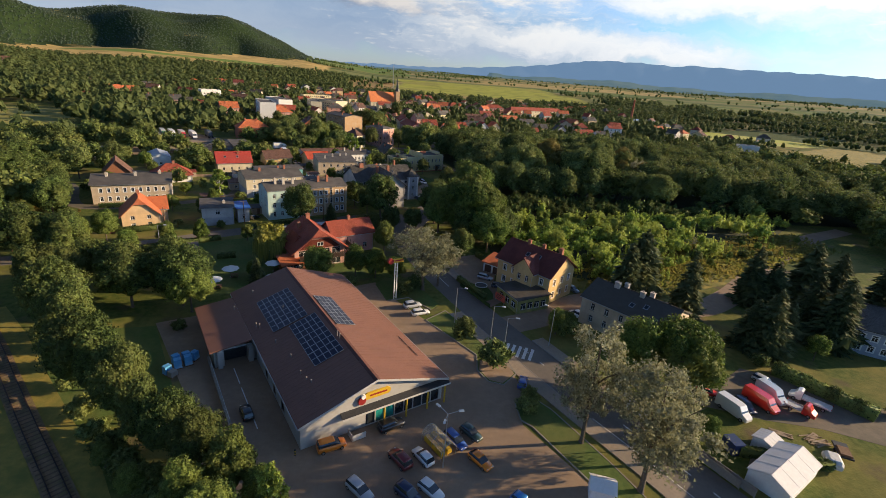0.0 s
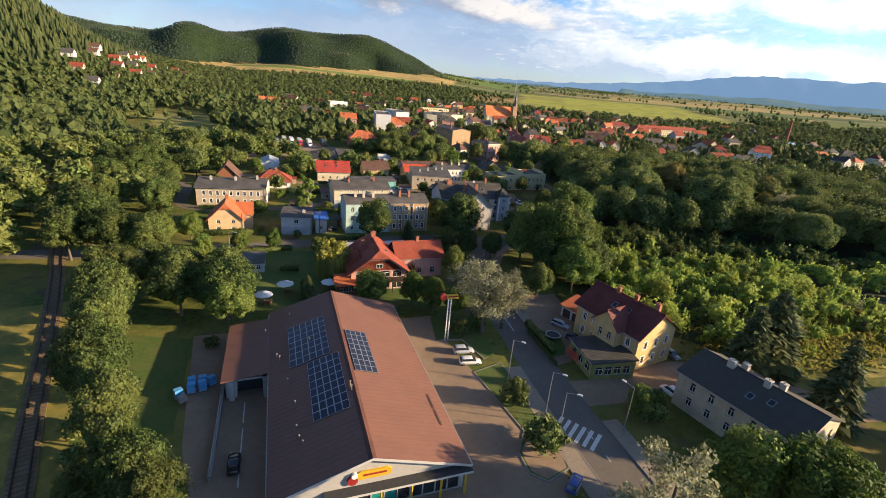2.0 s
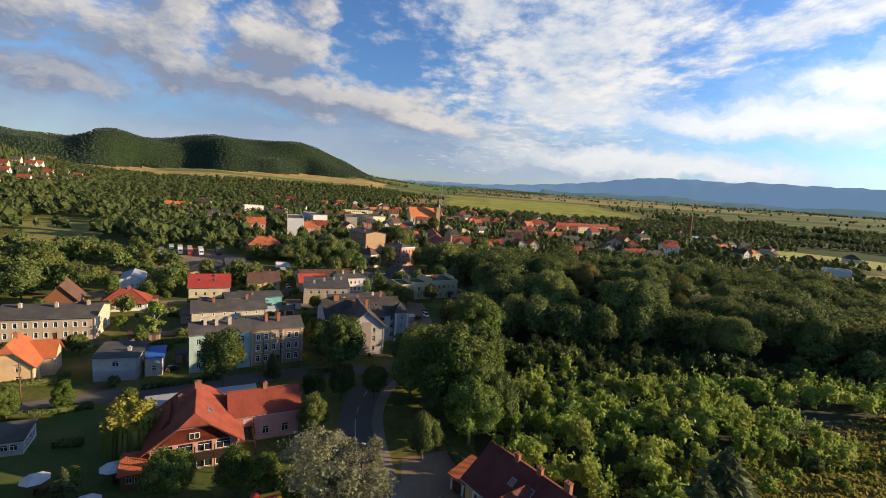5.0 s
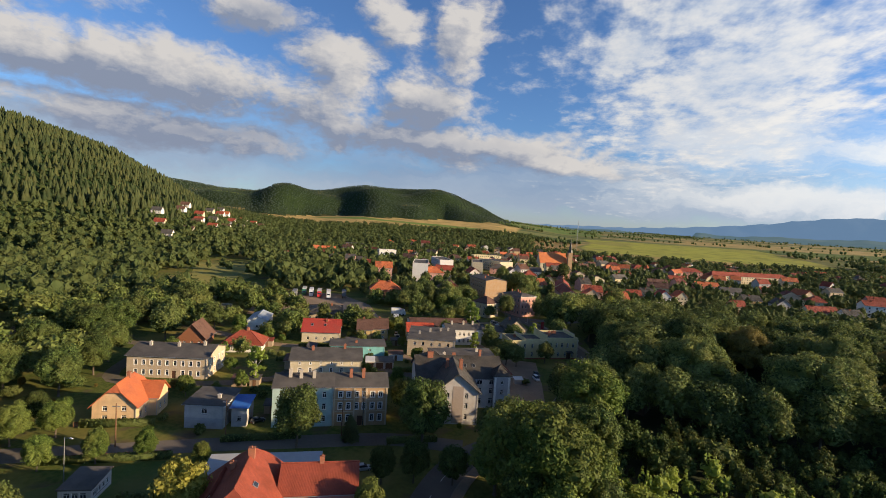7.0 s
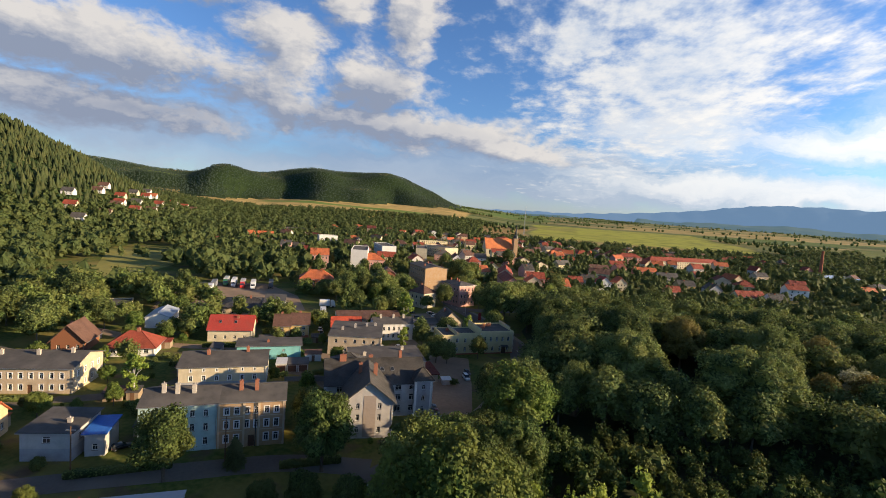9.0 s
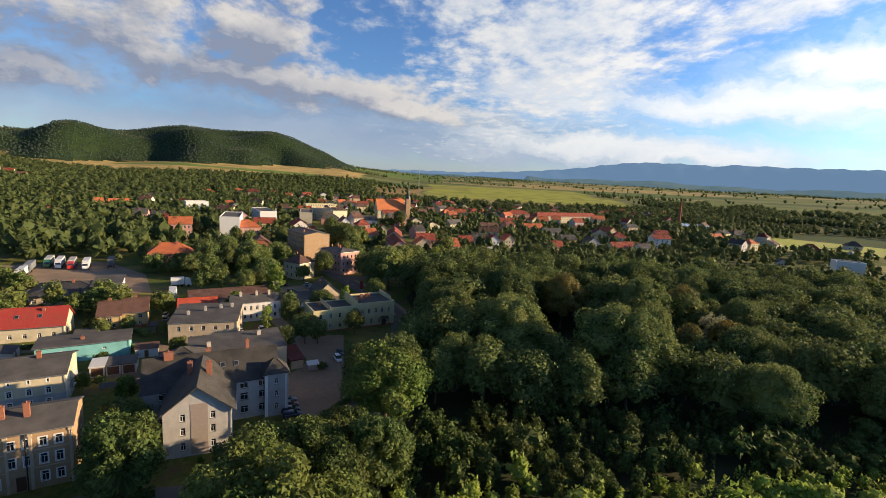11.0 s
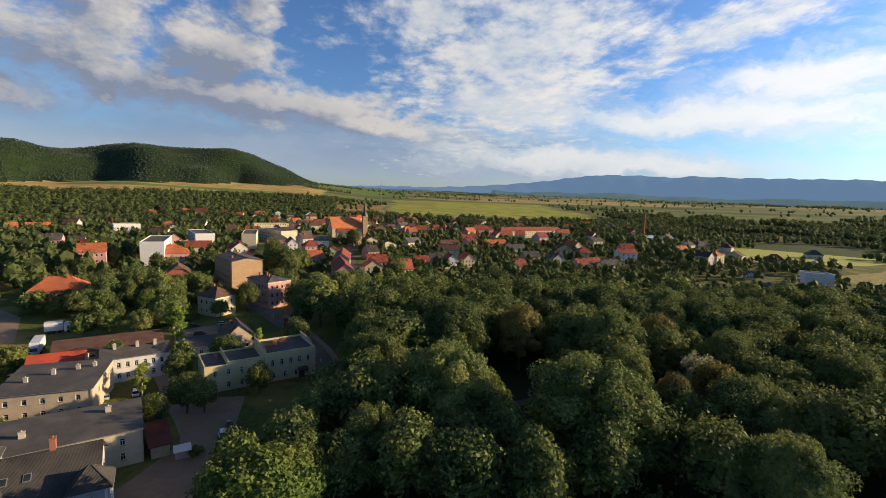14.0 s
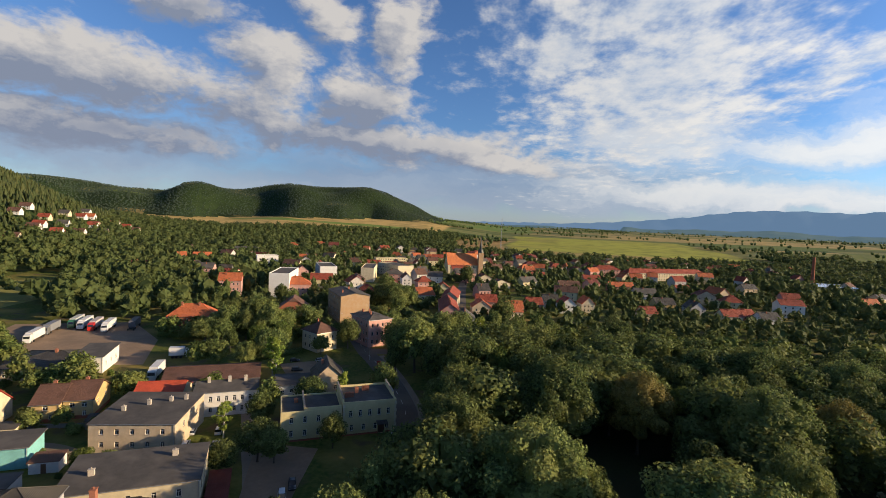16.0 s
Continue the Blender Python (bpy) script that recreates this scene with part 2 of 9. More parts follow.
def leaf_mat(name, c1, c2, warm=None, trans=0.26):
    """Foliage: clump colours vary from island to island and from tree to tree; light passes through the leaves."""
    if name in MATS:
        return MATS[name]
    m = bpy.data.materials.new(name)
    m.use_nodes = True
    nt = m.node_tree
    N, L = nt.nodes.new, nt.links.new
    b, out = nt.nodes["Principled BSDF"], nt.nodes["Material Output"]
    b.inputs["Roughness"].default_value = 0.7
    b.inputs["Specular IOR Level"].default_value = 0.15
    geo = N("ShaderNodeNewGeometry")
    info = N("ShaderNodeObjectInfo")
    mx = N("ShaderNodeMixRGB")
    mx.inputs[1].default_value, mx.inputs[2].default_value = (*c1, 1), (*c2, 1)
    L(geo.outputs["Random Per Island"], mx.inputs[0])
    t2 = N("ShaderNodeTexNoise")
    t2.inputs["Scale"].default_value, t2.inputs["Detail"].default_value = 0.09, 3
    L(geo.outputs["Position"], t2.inputs["Vector"])
    r2 = N("ShaderNodeMapRange")
    r2.inputs[1].default_value, r2.inputs[2].default_value, r2.inputs[4].default_value = 0.4, 0.7, 0.75
    L(t2.outputs[0], r2.inputs[0])
    m2 = N("ShaderNodeMixRGB")
    m2.inputs[2].default_value = (*(warm or (c2[0] * 1.4, c2[1] * 1.15, c2[2] * 0.8)), 1)
    L(r2.outputs[0], m2.inputs[0]), L(mx.outputs[0], m2.inputs[1])
    hs = N("ShaderNodeHueSaturation")
    v = N("ShaderNodeMapRange")
    v.inputs[3].default_value, v.inputs[4].default_value = 0.75, 1.25
    L(info.outputs["Random"], v.inputs[0]), L(v.outputs[0], hs.inputs["Value"]), L(m2.outputs[0], hs.inputs["Color"])
    L(hs.outputs[0], b.inputs["Base Color"])
    tr = N("ShaderNodeBsdfTranslucent")
    L(hs.outputs[0], tr.inputs[0])
    ms = N("ShaderNodeMixShader")
    ms.inputs[0].default_value = trans
    L(b.outputs[0], ms.inputs[1]), L(tr.outputs[0], ms.inputs[2]), L(ms.outputs[0], out.inputs[0])
    MATS[name] = m
    return m


M_asphalt = mat("asphalt", (0.112, 0.098, 0.084), (0.148, 0.128, 0.108), 1.5, 0.9, 0.3, 14, big=(0.180, 0.154, 0.128), bigscale=0.1)
M_lot = mat("lot_asphalt", (0.250, 0.176, 0.118), (0.315, 0.225, 0.152), 0.9, 0.9, 0.25, 10, big=(0.185, 0.136, 0.096), bigscale=0.09)
M_paving = mat("concrete_paving", (0.32, 0.258, 0.195), (0.25, 0.20, 0.152), 2.0, 0.9, 0.3, 9, big=(0.20, 0.172, 0.138))
M_kerb = mat("kerb_concrete", (0.27, 0.245, 0.215), (0.20, 0.18, 0.16), 3, 0.9, 0.2)
M_paint = mat("road_paint", (0.72, 0.71, 0.68), (0.5, 0.49, 0.47), 3, 0.7)
M_lawn = mat("lawn", (0.058, 0.100, 0.020), (0.095, 0.135, 0.030), 1.2, 0.95, 0.8, 20, big=(0.125, 0.128, 0.038), bigscale=0.15)
M_dirt = mat("dirt_yard", (0.19, 0.155, 0.115), (0.13, 0.11, 0.085), 0.8, 0.95, 0.5, 6, big=(0.09, 0.085, 0.06))
M_glass = mat("window_glass", (0.02, 0.025, 0.03), (0.035, 0.04, 0.045), 0.5, 0.06, spec=0.8)
M_white = mat("white_frame", (0.78, 0.77, 0.74), (0.7, 0.69, 0.66), 3, 0.5)
M_dark = mat("dark_metal", (0.03, 0.03, 0.032), (0.05, 0.05, 0.05), 3, 0.5)
M_steel = mat("galvanised_steel", (0.42, 0.43, 0.44), (0.33, 0.34, 0.35), 4, 0.45, metal=0.7)
M_bark = mat("bark", (0.09, 0.07, 0.05), (0.15, 0.12, 0.09), 5, 0.95, 0.8, 12)
M_brick_ch = mat("chimney_brick", (0.36, 0.15, 0.09), (0.26, 0.10, 0.06), 5, 0.9, 0.4, 14)
M_render_ch = mat("chimney_render", (0.52, 0.47, 0.40), (0.40, 0.35, 0.29), 3, 0.9, 0.2)
M_wood = mat("brown_boards", (0.20, 0.11, 0.06), (0.13, 0.07, 0.04), 4, 0.8, 0.3)
M_door = mat("brown_door", (0.12, 0.06, 0.035), (0.09, 0.045, 0.03), 5, 0.6)


def wallm(name, c, stain=0.72):
    return mat(name, c, tuple(v * 0.86 for v in c), 2.2, 0.9, 0.15, 20, big=tuple(v * stain for v in c), bigscale=0.5)


R_red = roof_mat("red_tiles", (0.33, 0.075, 0.042), (0.24, 0.055, 0.035))
R_bright = roof_mat("bright_red_tiles", (0.396, 0.051, 0.038), (0.338, 0.043, 0.034), stain=(0.302, 0.060, 0.043))
R_orange = roof_mat("orange_tiles", (0.50, 0.145, 0.055), (0.40, 0.11, 0.045), stain=(0.33, 0.10, 0.05))
R_brown = roof_mat("brown_tiles", (0.16, 0.085, 0.06), (0.12, 0.065, 0.05))
R_maroon = roof_mat("maroon_tiles", (0.17, 0.045, 0.035), (0.12, 0.035, 0.03))
R_grey = mat("grey_roofing_felt", (0.088, 0.082, 0.078), (0.062, 0.058, 0.056), 0.9, 0.85, 0.3, 8, big=(0.125, 0.114, 0.104), bigscale=0.25)
R_dark = roof_mat("dark_slate", (0.060, 0.055, 0.049), (0.080, 0.073, 0.064), rough=0.6)
R_shop = roof_mat("brown_metal_roof", (0.198, 0.095, 0.067), (0.184, 0.088, 0.063), rows=5.5, cols=5, rough=0.65, stain=(0.166, 0.082, 0.060), bump=0.12)


# ---------------------------------------------------------------- mesh helpers
def mesh_from(name, verts, faces, mats, idx=None, smooth=False):
    me = bpy.data.meshes.new(name)
    me.from_pydata([tuple(v) for v in verts], [], faces)
    for m in (mats if isinstance(mats, (list, tuple)) else [mats]):
        me.materials.append(m)
    if idx:
        me.polygons.foreach_set("material_index", idx)
    if smooth:
        me.polygons.foreach_set("use_smooth", [True] * len(me.polygons))
    me.update()
    return me


def fast_mesh(name, verts, quads, mats, idx=None, smooth=False):
    """Mesh from numpy arrays; faces all have the same number of corners."""
    me = bpy.data.meshes.new(name)
    k = quads.shape[1]
    me.vertices.add(len(verts))
    me.vertices.foreach_set("co", np.ascontiguousarray(verts, dtype=np.float32).ravel())
    me.loops.add(quads.size)
    me.loops.foreach_set("vertex_index", np.ascontiguousarray(quads, dtype=np.int32).ravel())
    me.polygons.add(len(quads))
    me.polygons.foreach_set("loop_start", np.arange(len(quads), dtype=np.int32) * k)
    me.polygons.foreach_set("loop_total", np.full(len(quads), k, dtype=np.int32))
    for m in (mats if isinstance(mats, (list, tuple)) else [mats]):
        me.materials.append(m)
    if idx is not None:
        me.polygons.foreach_set("material_index", np.ascontiguousarray(idx, dtype=np.int32))
    if smooth:
        me.polygons.foreach_set("use_smooth", np.ones(len(quads), dtype=bool))
    me.update(calc_edges=True)
    return me


def put(name, me, parent=None, m=None, label=""):
    ob = new(name, me)
    if parent:
        ob.parent = parent
    if m is not None:
        ob.matrix_basis = m
    return tagged(ob, label) if label else ob


class Geo:
    """Collects boxes, prisms and polygons into one mesh."""

    def __init__(self):
        self.v, self.f, self.i = [], [], []

    def poly(self, pts, mi=0):
        n = len(self.v)
        self.v += [tuple(p) for p in pts]
        self.f.append(tuple(range(n, n + len(pts))))
        self.i.append(mi)
        return self

    def box(self, x0, y0, z0, x1, y1, z1, mi=0, m=None, taper=0.0):
        n = len(self.v)
        t = taper
        p = [(x0, y0, z0), (x1, y0, z0), (x1, y1, z0), (x0, y1, z0), (x0 + t, y0 + t, z1), (x1 - t, y0 + t, z1), (x1 - t, y1 - t, z1), (x0 + t, y1 - t, z1)]
        self.v += [tuple(m @ Vector(q)) if m else q for q in p]
        self.f += [tuple(n + k for k in q) for q in ((0, 3, 2, 1), (4, 5, 6, 7), (0, 1, 5, 4), (1, 2, 6, 5), (2, 3, 7, 6), (3, 0, 4, 7))]
        self.i += [mi] * 6
        return self

    def slab(self, pts, th, mi=0, down=True):
        """A plate of thickness th under (or over) a polygon of 3D points."""
        n, k = len(self.v), len(pts)
        d = -th if down else th
        self.v += [tuple(p) for p in pts] + [(p[0], p[1], p[2] + d) for p in pts]
        top, bot = tuple(range(n, n + k)), tuple(range(n + 2 * k - 1, n + k - 1, -1))
        self.f += [top, bot] + [(n + a, n + k + a, n + k + (a + 1) % k, n + (a + 1) % k) for a in range(k)]
        self.i += [mi] * (k + 2)
        return self

    def tube(self, a, b, r0, r1=None, seg=8, mi=0, cap=True):
        a, b = Vector(a), Vector(b)
        r1 = r0 if r1 is None else r1
        d = (b - a).normalized()
        s = d.orthogonal().normalized()
        t = d.cross(s)
        n = len(self.v)
        for c, r in ((a, r0), (b, r1)):
            self.v += [tuple(c + (s * math.cos(2 * math.pi * q / seg) + t * math.sin(2 * math.pi * q / seg)) * r) for q in range(seg)]
        self.f += [(n + q, n + (q + 1) % seg, n + seg + (q + 1) % seg, n + seg + q) for q in range(seg)]
        self.i += [mi] * seg
        if cap:
            self.f += [tuple(range(n + seg - 1, n - 1, -1)), tuple(range(n + seg, n + 2 * seg))]
            self.i += [mi, mi]
        return self

    def mesh(self, name, mats, smooth=False):
        return mesh_from(name, self.v, self.f, mats, self.i, smooth)


def empty(name, x, y, rot=0.0, z=0.0, label="", category="", group="", kind=""):
    e = new(name)
    e.matrix_basis = pose(x, y, z, 0, 0, rot)
    return tagged(e, label, category, group, kind)


# ---------------------------------------------------------------- terrain
RIDGE_AZ = (-180, 4, 9, 10.3, 12.1, 15.6, 17.3, 19, 24, 26.5, 32.3, 34, 35.5, 37, 38.6, 40.8, 43, 45.2, 49, 55, 70, 100)
RIDGE_H = (0, 0, 0, 3, 26, 85, 119, 138, 139, 135, 112, 108, 109, 115, 115, 83, 87, 93, 99, 97, 70, 0)
SLOPE_AZ = (-180, 33, 38, 43, 47, 50, 54, 57.5, 60, 62.5, 75, 100, 120)
SLOPE_H = (0, 0, 8, 26, 54, 86, 118, 136, 147, 156, 200, 140, 0)


def ridge_part(r, az):
    """The long ridge alone: a firm foot, a round back."""
    foot = 1690 + 90 * np.sin(az * 0.42 + 0.6) + 45 * np.sin(az * 1.1)
    u = np.clip((r - foot) / (2380 - foot), 0, 1)
    return np.interp(az, RIDGE_AZ, RIDGE_H) * np.sin(u * np.pi / 2) ** 1.25 * np.exp(-(np.maximum(0, r - 2440) / 330) ** 2)


def ground_z(x, y):
    """Height of the land: flat valley, a wooded slope to the west, a long ridge in the north-west, a plain that rises far off."""
    x, y = np.asarray(x, float), np.asarray(y, float)
    dx, dy = x - 28.0, y - 58.0
    r, az = np.hypot(dx, dy), np.degrees(np.arctan2(-dx, dy))
    h = 92 * (1 - np.exp(-np.maximum(0, r - 750) / 2200))
    q = np.clip((r - 1000) / 750, 0, 1)
    h = h + 26 * q * q * (3 - 2 * q) * np.interp(az, (-180, 3, 12, 28, 34, 58, 75), (0, 0, 1, 1, 0.35, 0.35, 0)) + ridge_part(r, az)
    s = np.clip((r - 480) / 470, 0, 1)
    h = h + np.interp(az, SLOPE_AZ, SLOPE_H) * s * s * (3 - 2 * s) * np.exp(-(np.maximum(0, r - 1000) / 420) ** 2)
    roll = np.sin(x * 0.011 + 1.3 * np.sin(y * 0.007)) * np.cos(y * 0.009 + 0.8)
    fold = np.sin(x / 130 + 1.4 * np.sin(y / 210)) * np.sin(y / 160 + 0.9 * np.sin(x / 240)) + 0.5 * np.sin(x / 61 + y / 83)
    flank = np.clip((r - 1750) / 350, 0, 1) * np.clip((2420 - r) / 200, 0, 1) * np.clip(np.interp(az, RIDGE_AZ, RIDGE_H) / 60, 0, 1)
    return h + roll * 9 * np.clip((h - 40) / 90, 0, 1) + fold * 24 * flank


def ground_material():
    m = bpy.data.materials.new("ground")
    m.use_nodes = True
    nt = m.node_tree
    N, L = nt.nodes.new, nt.links.new
    b = nt.nodes["Principled BSDF"]
    b.inputs["Roughness"].default_value, b.inputs["Specular IOR Level"].default_value = 0.95, 0.1
    geo = N("ShaderNodeNewGeometry")

    def noise_tex(scale, detail=5):
        t = N("ShaderNodeTexNoise")
        t.inputs["Scale"].default_value, t.inputs["Detail"].default_value = scale, detail
        L(geo.outputs["Position"], t.inputs["Vector"])
        return t.outputs[0]

    def rng(src, a, z, lo=0.0, hi=1.0):
        n = N("ShaderNodeMapRange")
        n.inputs[1].default_value, n.inputs[2].default_value, n.inputs[3].default_value, n.inputs[4].default_value = a, z, lo, hi
        L(src, n.inputs[0])
        return n.outputs[0]

    def mixc(f, a, c):
        n = N("ShaderNodeMixRGB")
        L(f, n.inputs[0])
        for k, v in ((1, a), (2, c)):
            if isinstance(v, tuple):
                n.inputs[k].default_value = (*v, 1)
            else:
                L(v, n.inputs[k])
        return n.outputs[0]

    grass = mixc(rng(noise_tex(0.9), 0.35, 0.65), (0.062, 0.092, 0.020), (0.125, 0.140, 0.036))
    grass = mixc(rng(noise_tex(0.05), 0.45, 0.65), grass, (0.22, 0.18, 0.055))
    grass = mixc(rng(noise_tex(0.13), 0.56, 0.70), grass, (0.11, 0.085, 0.055))
    # far fields in strips
    mp = N("ShaderNodeMapping")
    mp.inputs["Rotation"].default_value = (0, 0, radians(-18))
    mp.inputs["Scale"].default_value = (0.0016, 0.0085, 0.001)
    L(geo.outputs["Position"], mp.inputs[0])
    vo = N("ShaderNodeTexVoronoi")
    vo.inputs["Scale"].default_value = 1.0
    L(mp.outputs[0], vo.inputs["Vector"])
    sc = N("ShaderNodeSeparateColor")
    L(vo.outputs["Color"], sc.inputs[0])
    ramp = N("ShaderNodeValToRGB")
    ramp.color_ramp.interpolation = "CONSTANT"
    cols = [(0.11, 0.16, 0.04), (0.38, 0.29, 0.12), (0.07, 0.105, 0.035), (0.16, 0.19, 0.05), (0.24, 0.21, 0.09), (0.06, 0.09, 0.03), (0.18, 0.19, 0.07)]
    el = ramp.color_ramp.elements
    el[0].color = (*cols[0], 1)
    el[1].position, el[1].color = 0.16, (*cols[1], 1)
    for k, c in enumerate(cols[2:]):
        el.new(0.26 + 0.14 * k).color = (*c, 1)
    L(sc.outputs[0], ramp.inputs[0])
    field = mixc(rng(noise_tex(0.02), 0.3, 0.8, 0, 0.35), ramp.outputs[0], (0.12, 0.13, 0.05))
    sx = N("ShaderNodeSeparateXYZ")
    L(geo.outputs["Position"], sx.inputs[0])

    def band(a, b_, c, d, wob=60.0):
        """1 inside a rectangle of the plain with uneven edges."""
        nz = rng(noise_tex(0.004, 2), 0.0, 1.0, -wob, wob)
        out = None
        for src, lo, hi in ((sx.outputs[0], a, b_), (sx.outputs[1], c, d)):
            ad = N("ShaderNodeMath")
            L(src, ad.inputs[0]), L(nz, ad.inputs[1])
            p, q = rng(ad.outputs[0], lo, lo + 12), rng(ad.outputs[0], hi, hi - 12)
            mm = N("ShaderNodeMath")
            mm.operation = "MULTIPLY"
            L(p, mm.inputs[0]), L(q, mm.inputs[1])
            if out is None:
                out = mm.outputs[0]
            else:
                m3 = N("ShaderNodeMath")
                m3.operation = "MULTIPLY"
                L(out, m3.inputs[0]), L(mm.outputs[0], m3.inputs[1])
                out = m3.outputs[0]
        return out

    field = mixc(band(-1300, -200, 1080, 1780), field, (0.50, 0.35, 0.13))
    field = mixc(band(-900, -300, 1380, 1470, 60), field, (0.16, 0.24, 0.05))
    field = mixc(band(-420, 60, 1900, 3200, 90), field, (0.12, 0.19, 0.045))
    field = mixc(band(0, 470, 1000, 1620, 40), field, (0.33, 0.34, 0.06))
    field = mixc(band(-190, 0, 960, 1330, 40), field, (0.36, 0.23, 0.10))
    field = mixc(band(60, 330, 985, 1075, 25), field, (0.42, 0.30, 0.11))
    field = mixc(band(300, 1200, 1750, 2150, 90), field, (0.40, 0.30, 0.12))
    field = mixc(rng(noise_tex(0.0055, 6), 0.50, 0.66, 0, 0.6), field, (0.24, 0.20, 0.075))
    field = mixc(rng(noise_tex(0.03, 4), 0.45, 0.7, 0, 0.5), field, (0.08, 0.11, 0.03))
    ln = N("ShaderNodeVectorMath")
    ln.operation = "LENGTH"
    L(geo.outputs["Position"], ln.inputs[0])
    col = mixc(rng(ln.outputs["Value"], 700, 800), grass, field)
    # woods on steep land
    sep = N("ShaderNodeSeparateXYZ")
    L(geo.outputs["True Normal"], sep.inputs[0])
    wood = mixc(rng(noise_tex(0.03), 0.3, 0.7), (0.018, 0.036, 0.012), (0.035, 0.058, 0.018))
    col = mixc(rng(sep.outputs[2], 0.992, 0.985), col, wood)
    L(col, b.inputs["Base Color"])
    bp = N("ShaderNodeBump")
    bp.inputs["Strength"].default_value, bp.inputs["Distance"].default_value = 0.6, 0.15
    L(noise_tex(3.0, 6), bp.inputs["Height"]), L(bp.outputs[0], b.inputs["Normal"])
    return m


def build_ground():
    rings = np.concatenate([[0.01], np.linspace(30, 480, 16), np.linspace(520, 1700, 48), np.linspace(1740, 3000, 34), np.linspace(3100, 4850, 14)])
    na = 320
    th = np.linspace(0, 2 * np.pi, na, endpoint=False)
    X = 28 + rings[:, None] * np.sin(th)[None]
    Y = 58 + rings[:, None] * np.cos(th)[None]
    V = np.stack([X, Y, ground_z(X, Y)], -1).reshape(-1, 3)
    a, c = np.meshgrid(np.arange(len(rings) - 1), np.arange(na), indexing="ij")
    a, c = a.ravel(), c.ravel()
    d = (c + 1) % na
    Q = np.stack([a * na + c, (a + 1) * na + c, (a + 1) * na + d, a * na + d], 1)
    me = fast_mesh("ground", V, Q[:, ::-1], ground_material(), smooth=True)
    tagged(new("ground", me), "grassy valley floor with strip fields and wooded hills", "ground", kind="structure")


build_ground()


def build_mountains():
    """Mountain chain on the horizon, its haze painted in as blue colour and glow."""
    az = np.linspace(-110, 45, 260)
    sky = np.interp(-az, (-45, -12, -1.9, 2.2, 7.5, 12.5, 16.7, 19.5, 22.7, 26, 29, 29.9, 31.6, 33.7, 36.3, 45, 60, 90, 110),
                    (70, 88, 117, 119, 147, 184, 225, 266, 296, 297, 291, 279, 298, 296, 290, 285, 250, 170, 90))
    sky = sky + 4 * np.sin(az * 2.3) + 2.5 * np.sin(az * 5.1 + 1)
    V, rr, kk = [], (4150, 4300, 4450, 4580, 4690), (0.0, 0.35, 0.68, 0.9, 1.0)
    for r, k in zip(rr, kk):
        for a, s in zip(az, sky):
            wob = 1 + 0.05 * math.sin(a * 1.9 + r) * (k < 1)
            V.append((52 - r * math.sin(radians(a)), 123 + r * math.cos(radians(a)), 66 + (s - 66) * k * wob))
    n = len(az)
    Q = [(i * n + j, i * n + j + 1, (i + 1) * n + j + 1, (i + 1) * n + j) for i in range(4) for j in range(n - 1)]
    # blue base and emission paint the distance haze onto the chain
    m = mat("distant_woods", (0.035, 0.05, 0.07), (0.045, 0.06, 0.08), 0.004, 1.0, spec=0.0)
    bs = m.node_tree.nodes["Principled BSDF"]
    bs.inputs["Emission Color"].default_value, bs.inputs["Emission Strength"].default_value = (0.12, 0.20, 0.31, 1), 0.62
    tagged(new("backdrop", fast_mesh("backdrop", np.array(V), np.array(Q), m, smooth=True)), "wooded mountain chain on the horizon, haze painted in as blue", "mountains", kind="structure")


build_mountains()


def build_foothills():
    """Low wooded hills before the mountains, with a bluish haze glow in their material."""
    az = np.linspace(-8, 92, 200)
    top = 104 + 7 * np.sin(az * 0.31 + 0.5) + 5 * np.sin(az * 0.83) + 2.0 * np.sin(az * 2.9 + 1)
    top = np.interp(az, (-8, 2, 10, 60, 92), (70, 88, 1, 1, 1)) * np.where(az < 10, 1, 0) + top * np.where(az >= 10, 1, 0)
    V, n = [], len(az)
    for r, k in ((3350, 0.0), (3480, 0.45), (3620, 0.82), (3760, 1.0)):
        for a, t in zip(az, top):
            V.append((50 + r * math.sin(radians(a)), 119 + r * math.cos(radians(a)), 58 + (max(t, 60) - 58) * k * (1 + 0.05 * math.sin(a * 3.1 + r) * (k < 1))))
    Q = [(i * n + j, i * n + j + 1, (i + 1) * n + j + 1, (i + 1) * n + j) for i in range(3) for j in range(n - 1)]
    # weak bluish emission stands in for haze over the wooded hills
    m = mat("foothill_haze", (0.030, 0.048, 0.042), (0.05, 0.07, 0.05), 0.02, 1.0, spec=0.0, big=(0.09, 0.10, 0.06), bigscale=0.004)
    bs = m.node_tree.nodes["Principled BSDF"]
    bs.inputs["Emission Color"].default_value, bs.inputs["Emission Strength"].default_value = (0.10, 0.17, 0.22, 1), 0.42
    tagged(new("backdrop", fast_mesh("backdrop", np.array(V), np.array(Q), m, smooth=True)), "low wooded hills before the mountain chain, bluish haze painted in", "hills", kind="structure")


build_foothills()


# ---------------------------------------------------------------- roads and paved ground
def spline(pts, n=8):
    P = [Vector((p[0], p[1], 0)) for p in pts]
    P = [P[0] * 2 - P[1]] + P + [P[-1] * 2 - P[-2]]
    out = []
    for a, b, c, d in zip(P, P[1:], P[2:], P[3:]):
        for k in range(n):
            t = k / n
            out.append(0.5 * (2 * b + (c - a) * t + (2 * a - 5 * b + 4 * c - d) * t * t + (3 * b - a - 3 * c + d) * t ** 3))
    return out + [P[-2]]


BLOCK = []      # circles kept clear of trees


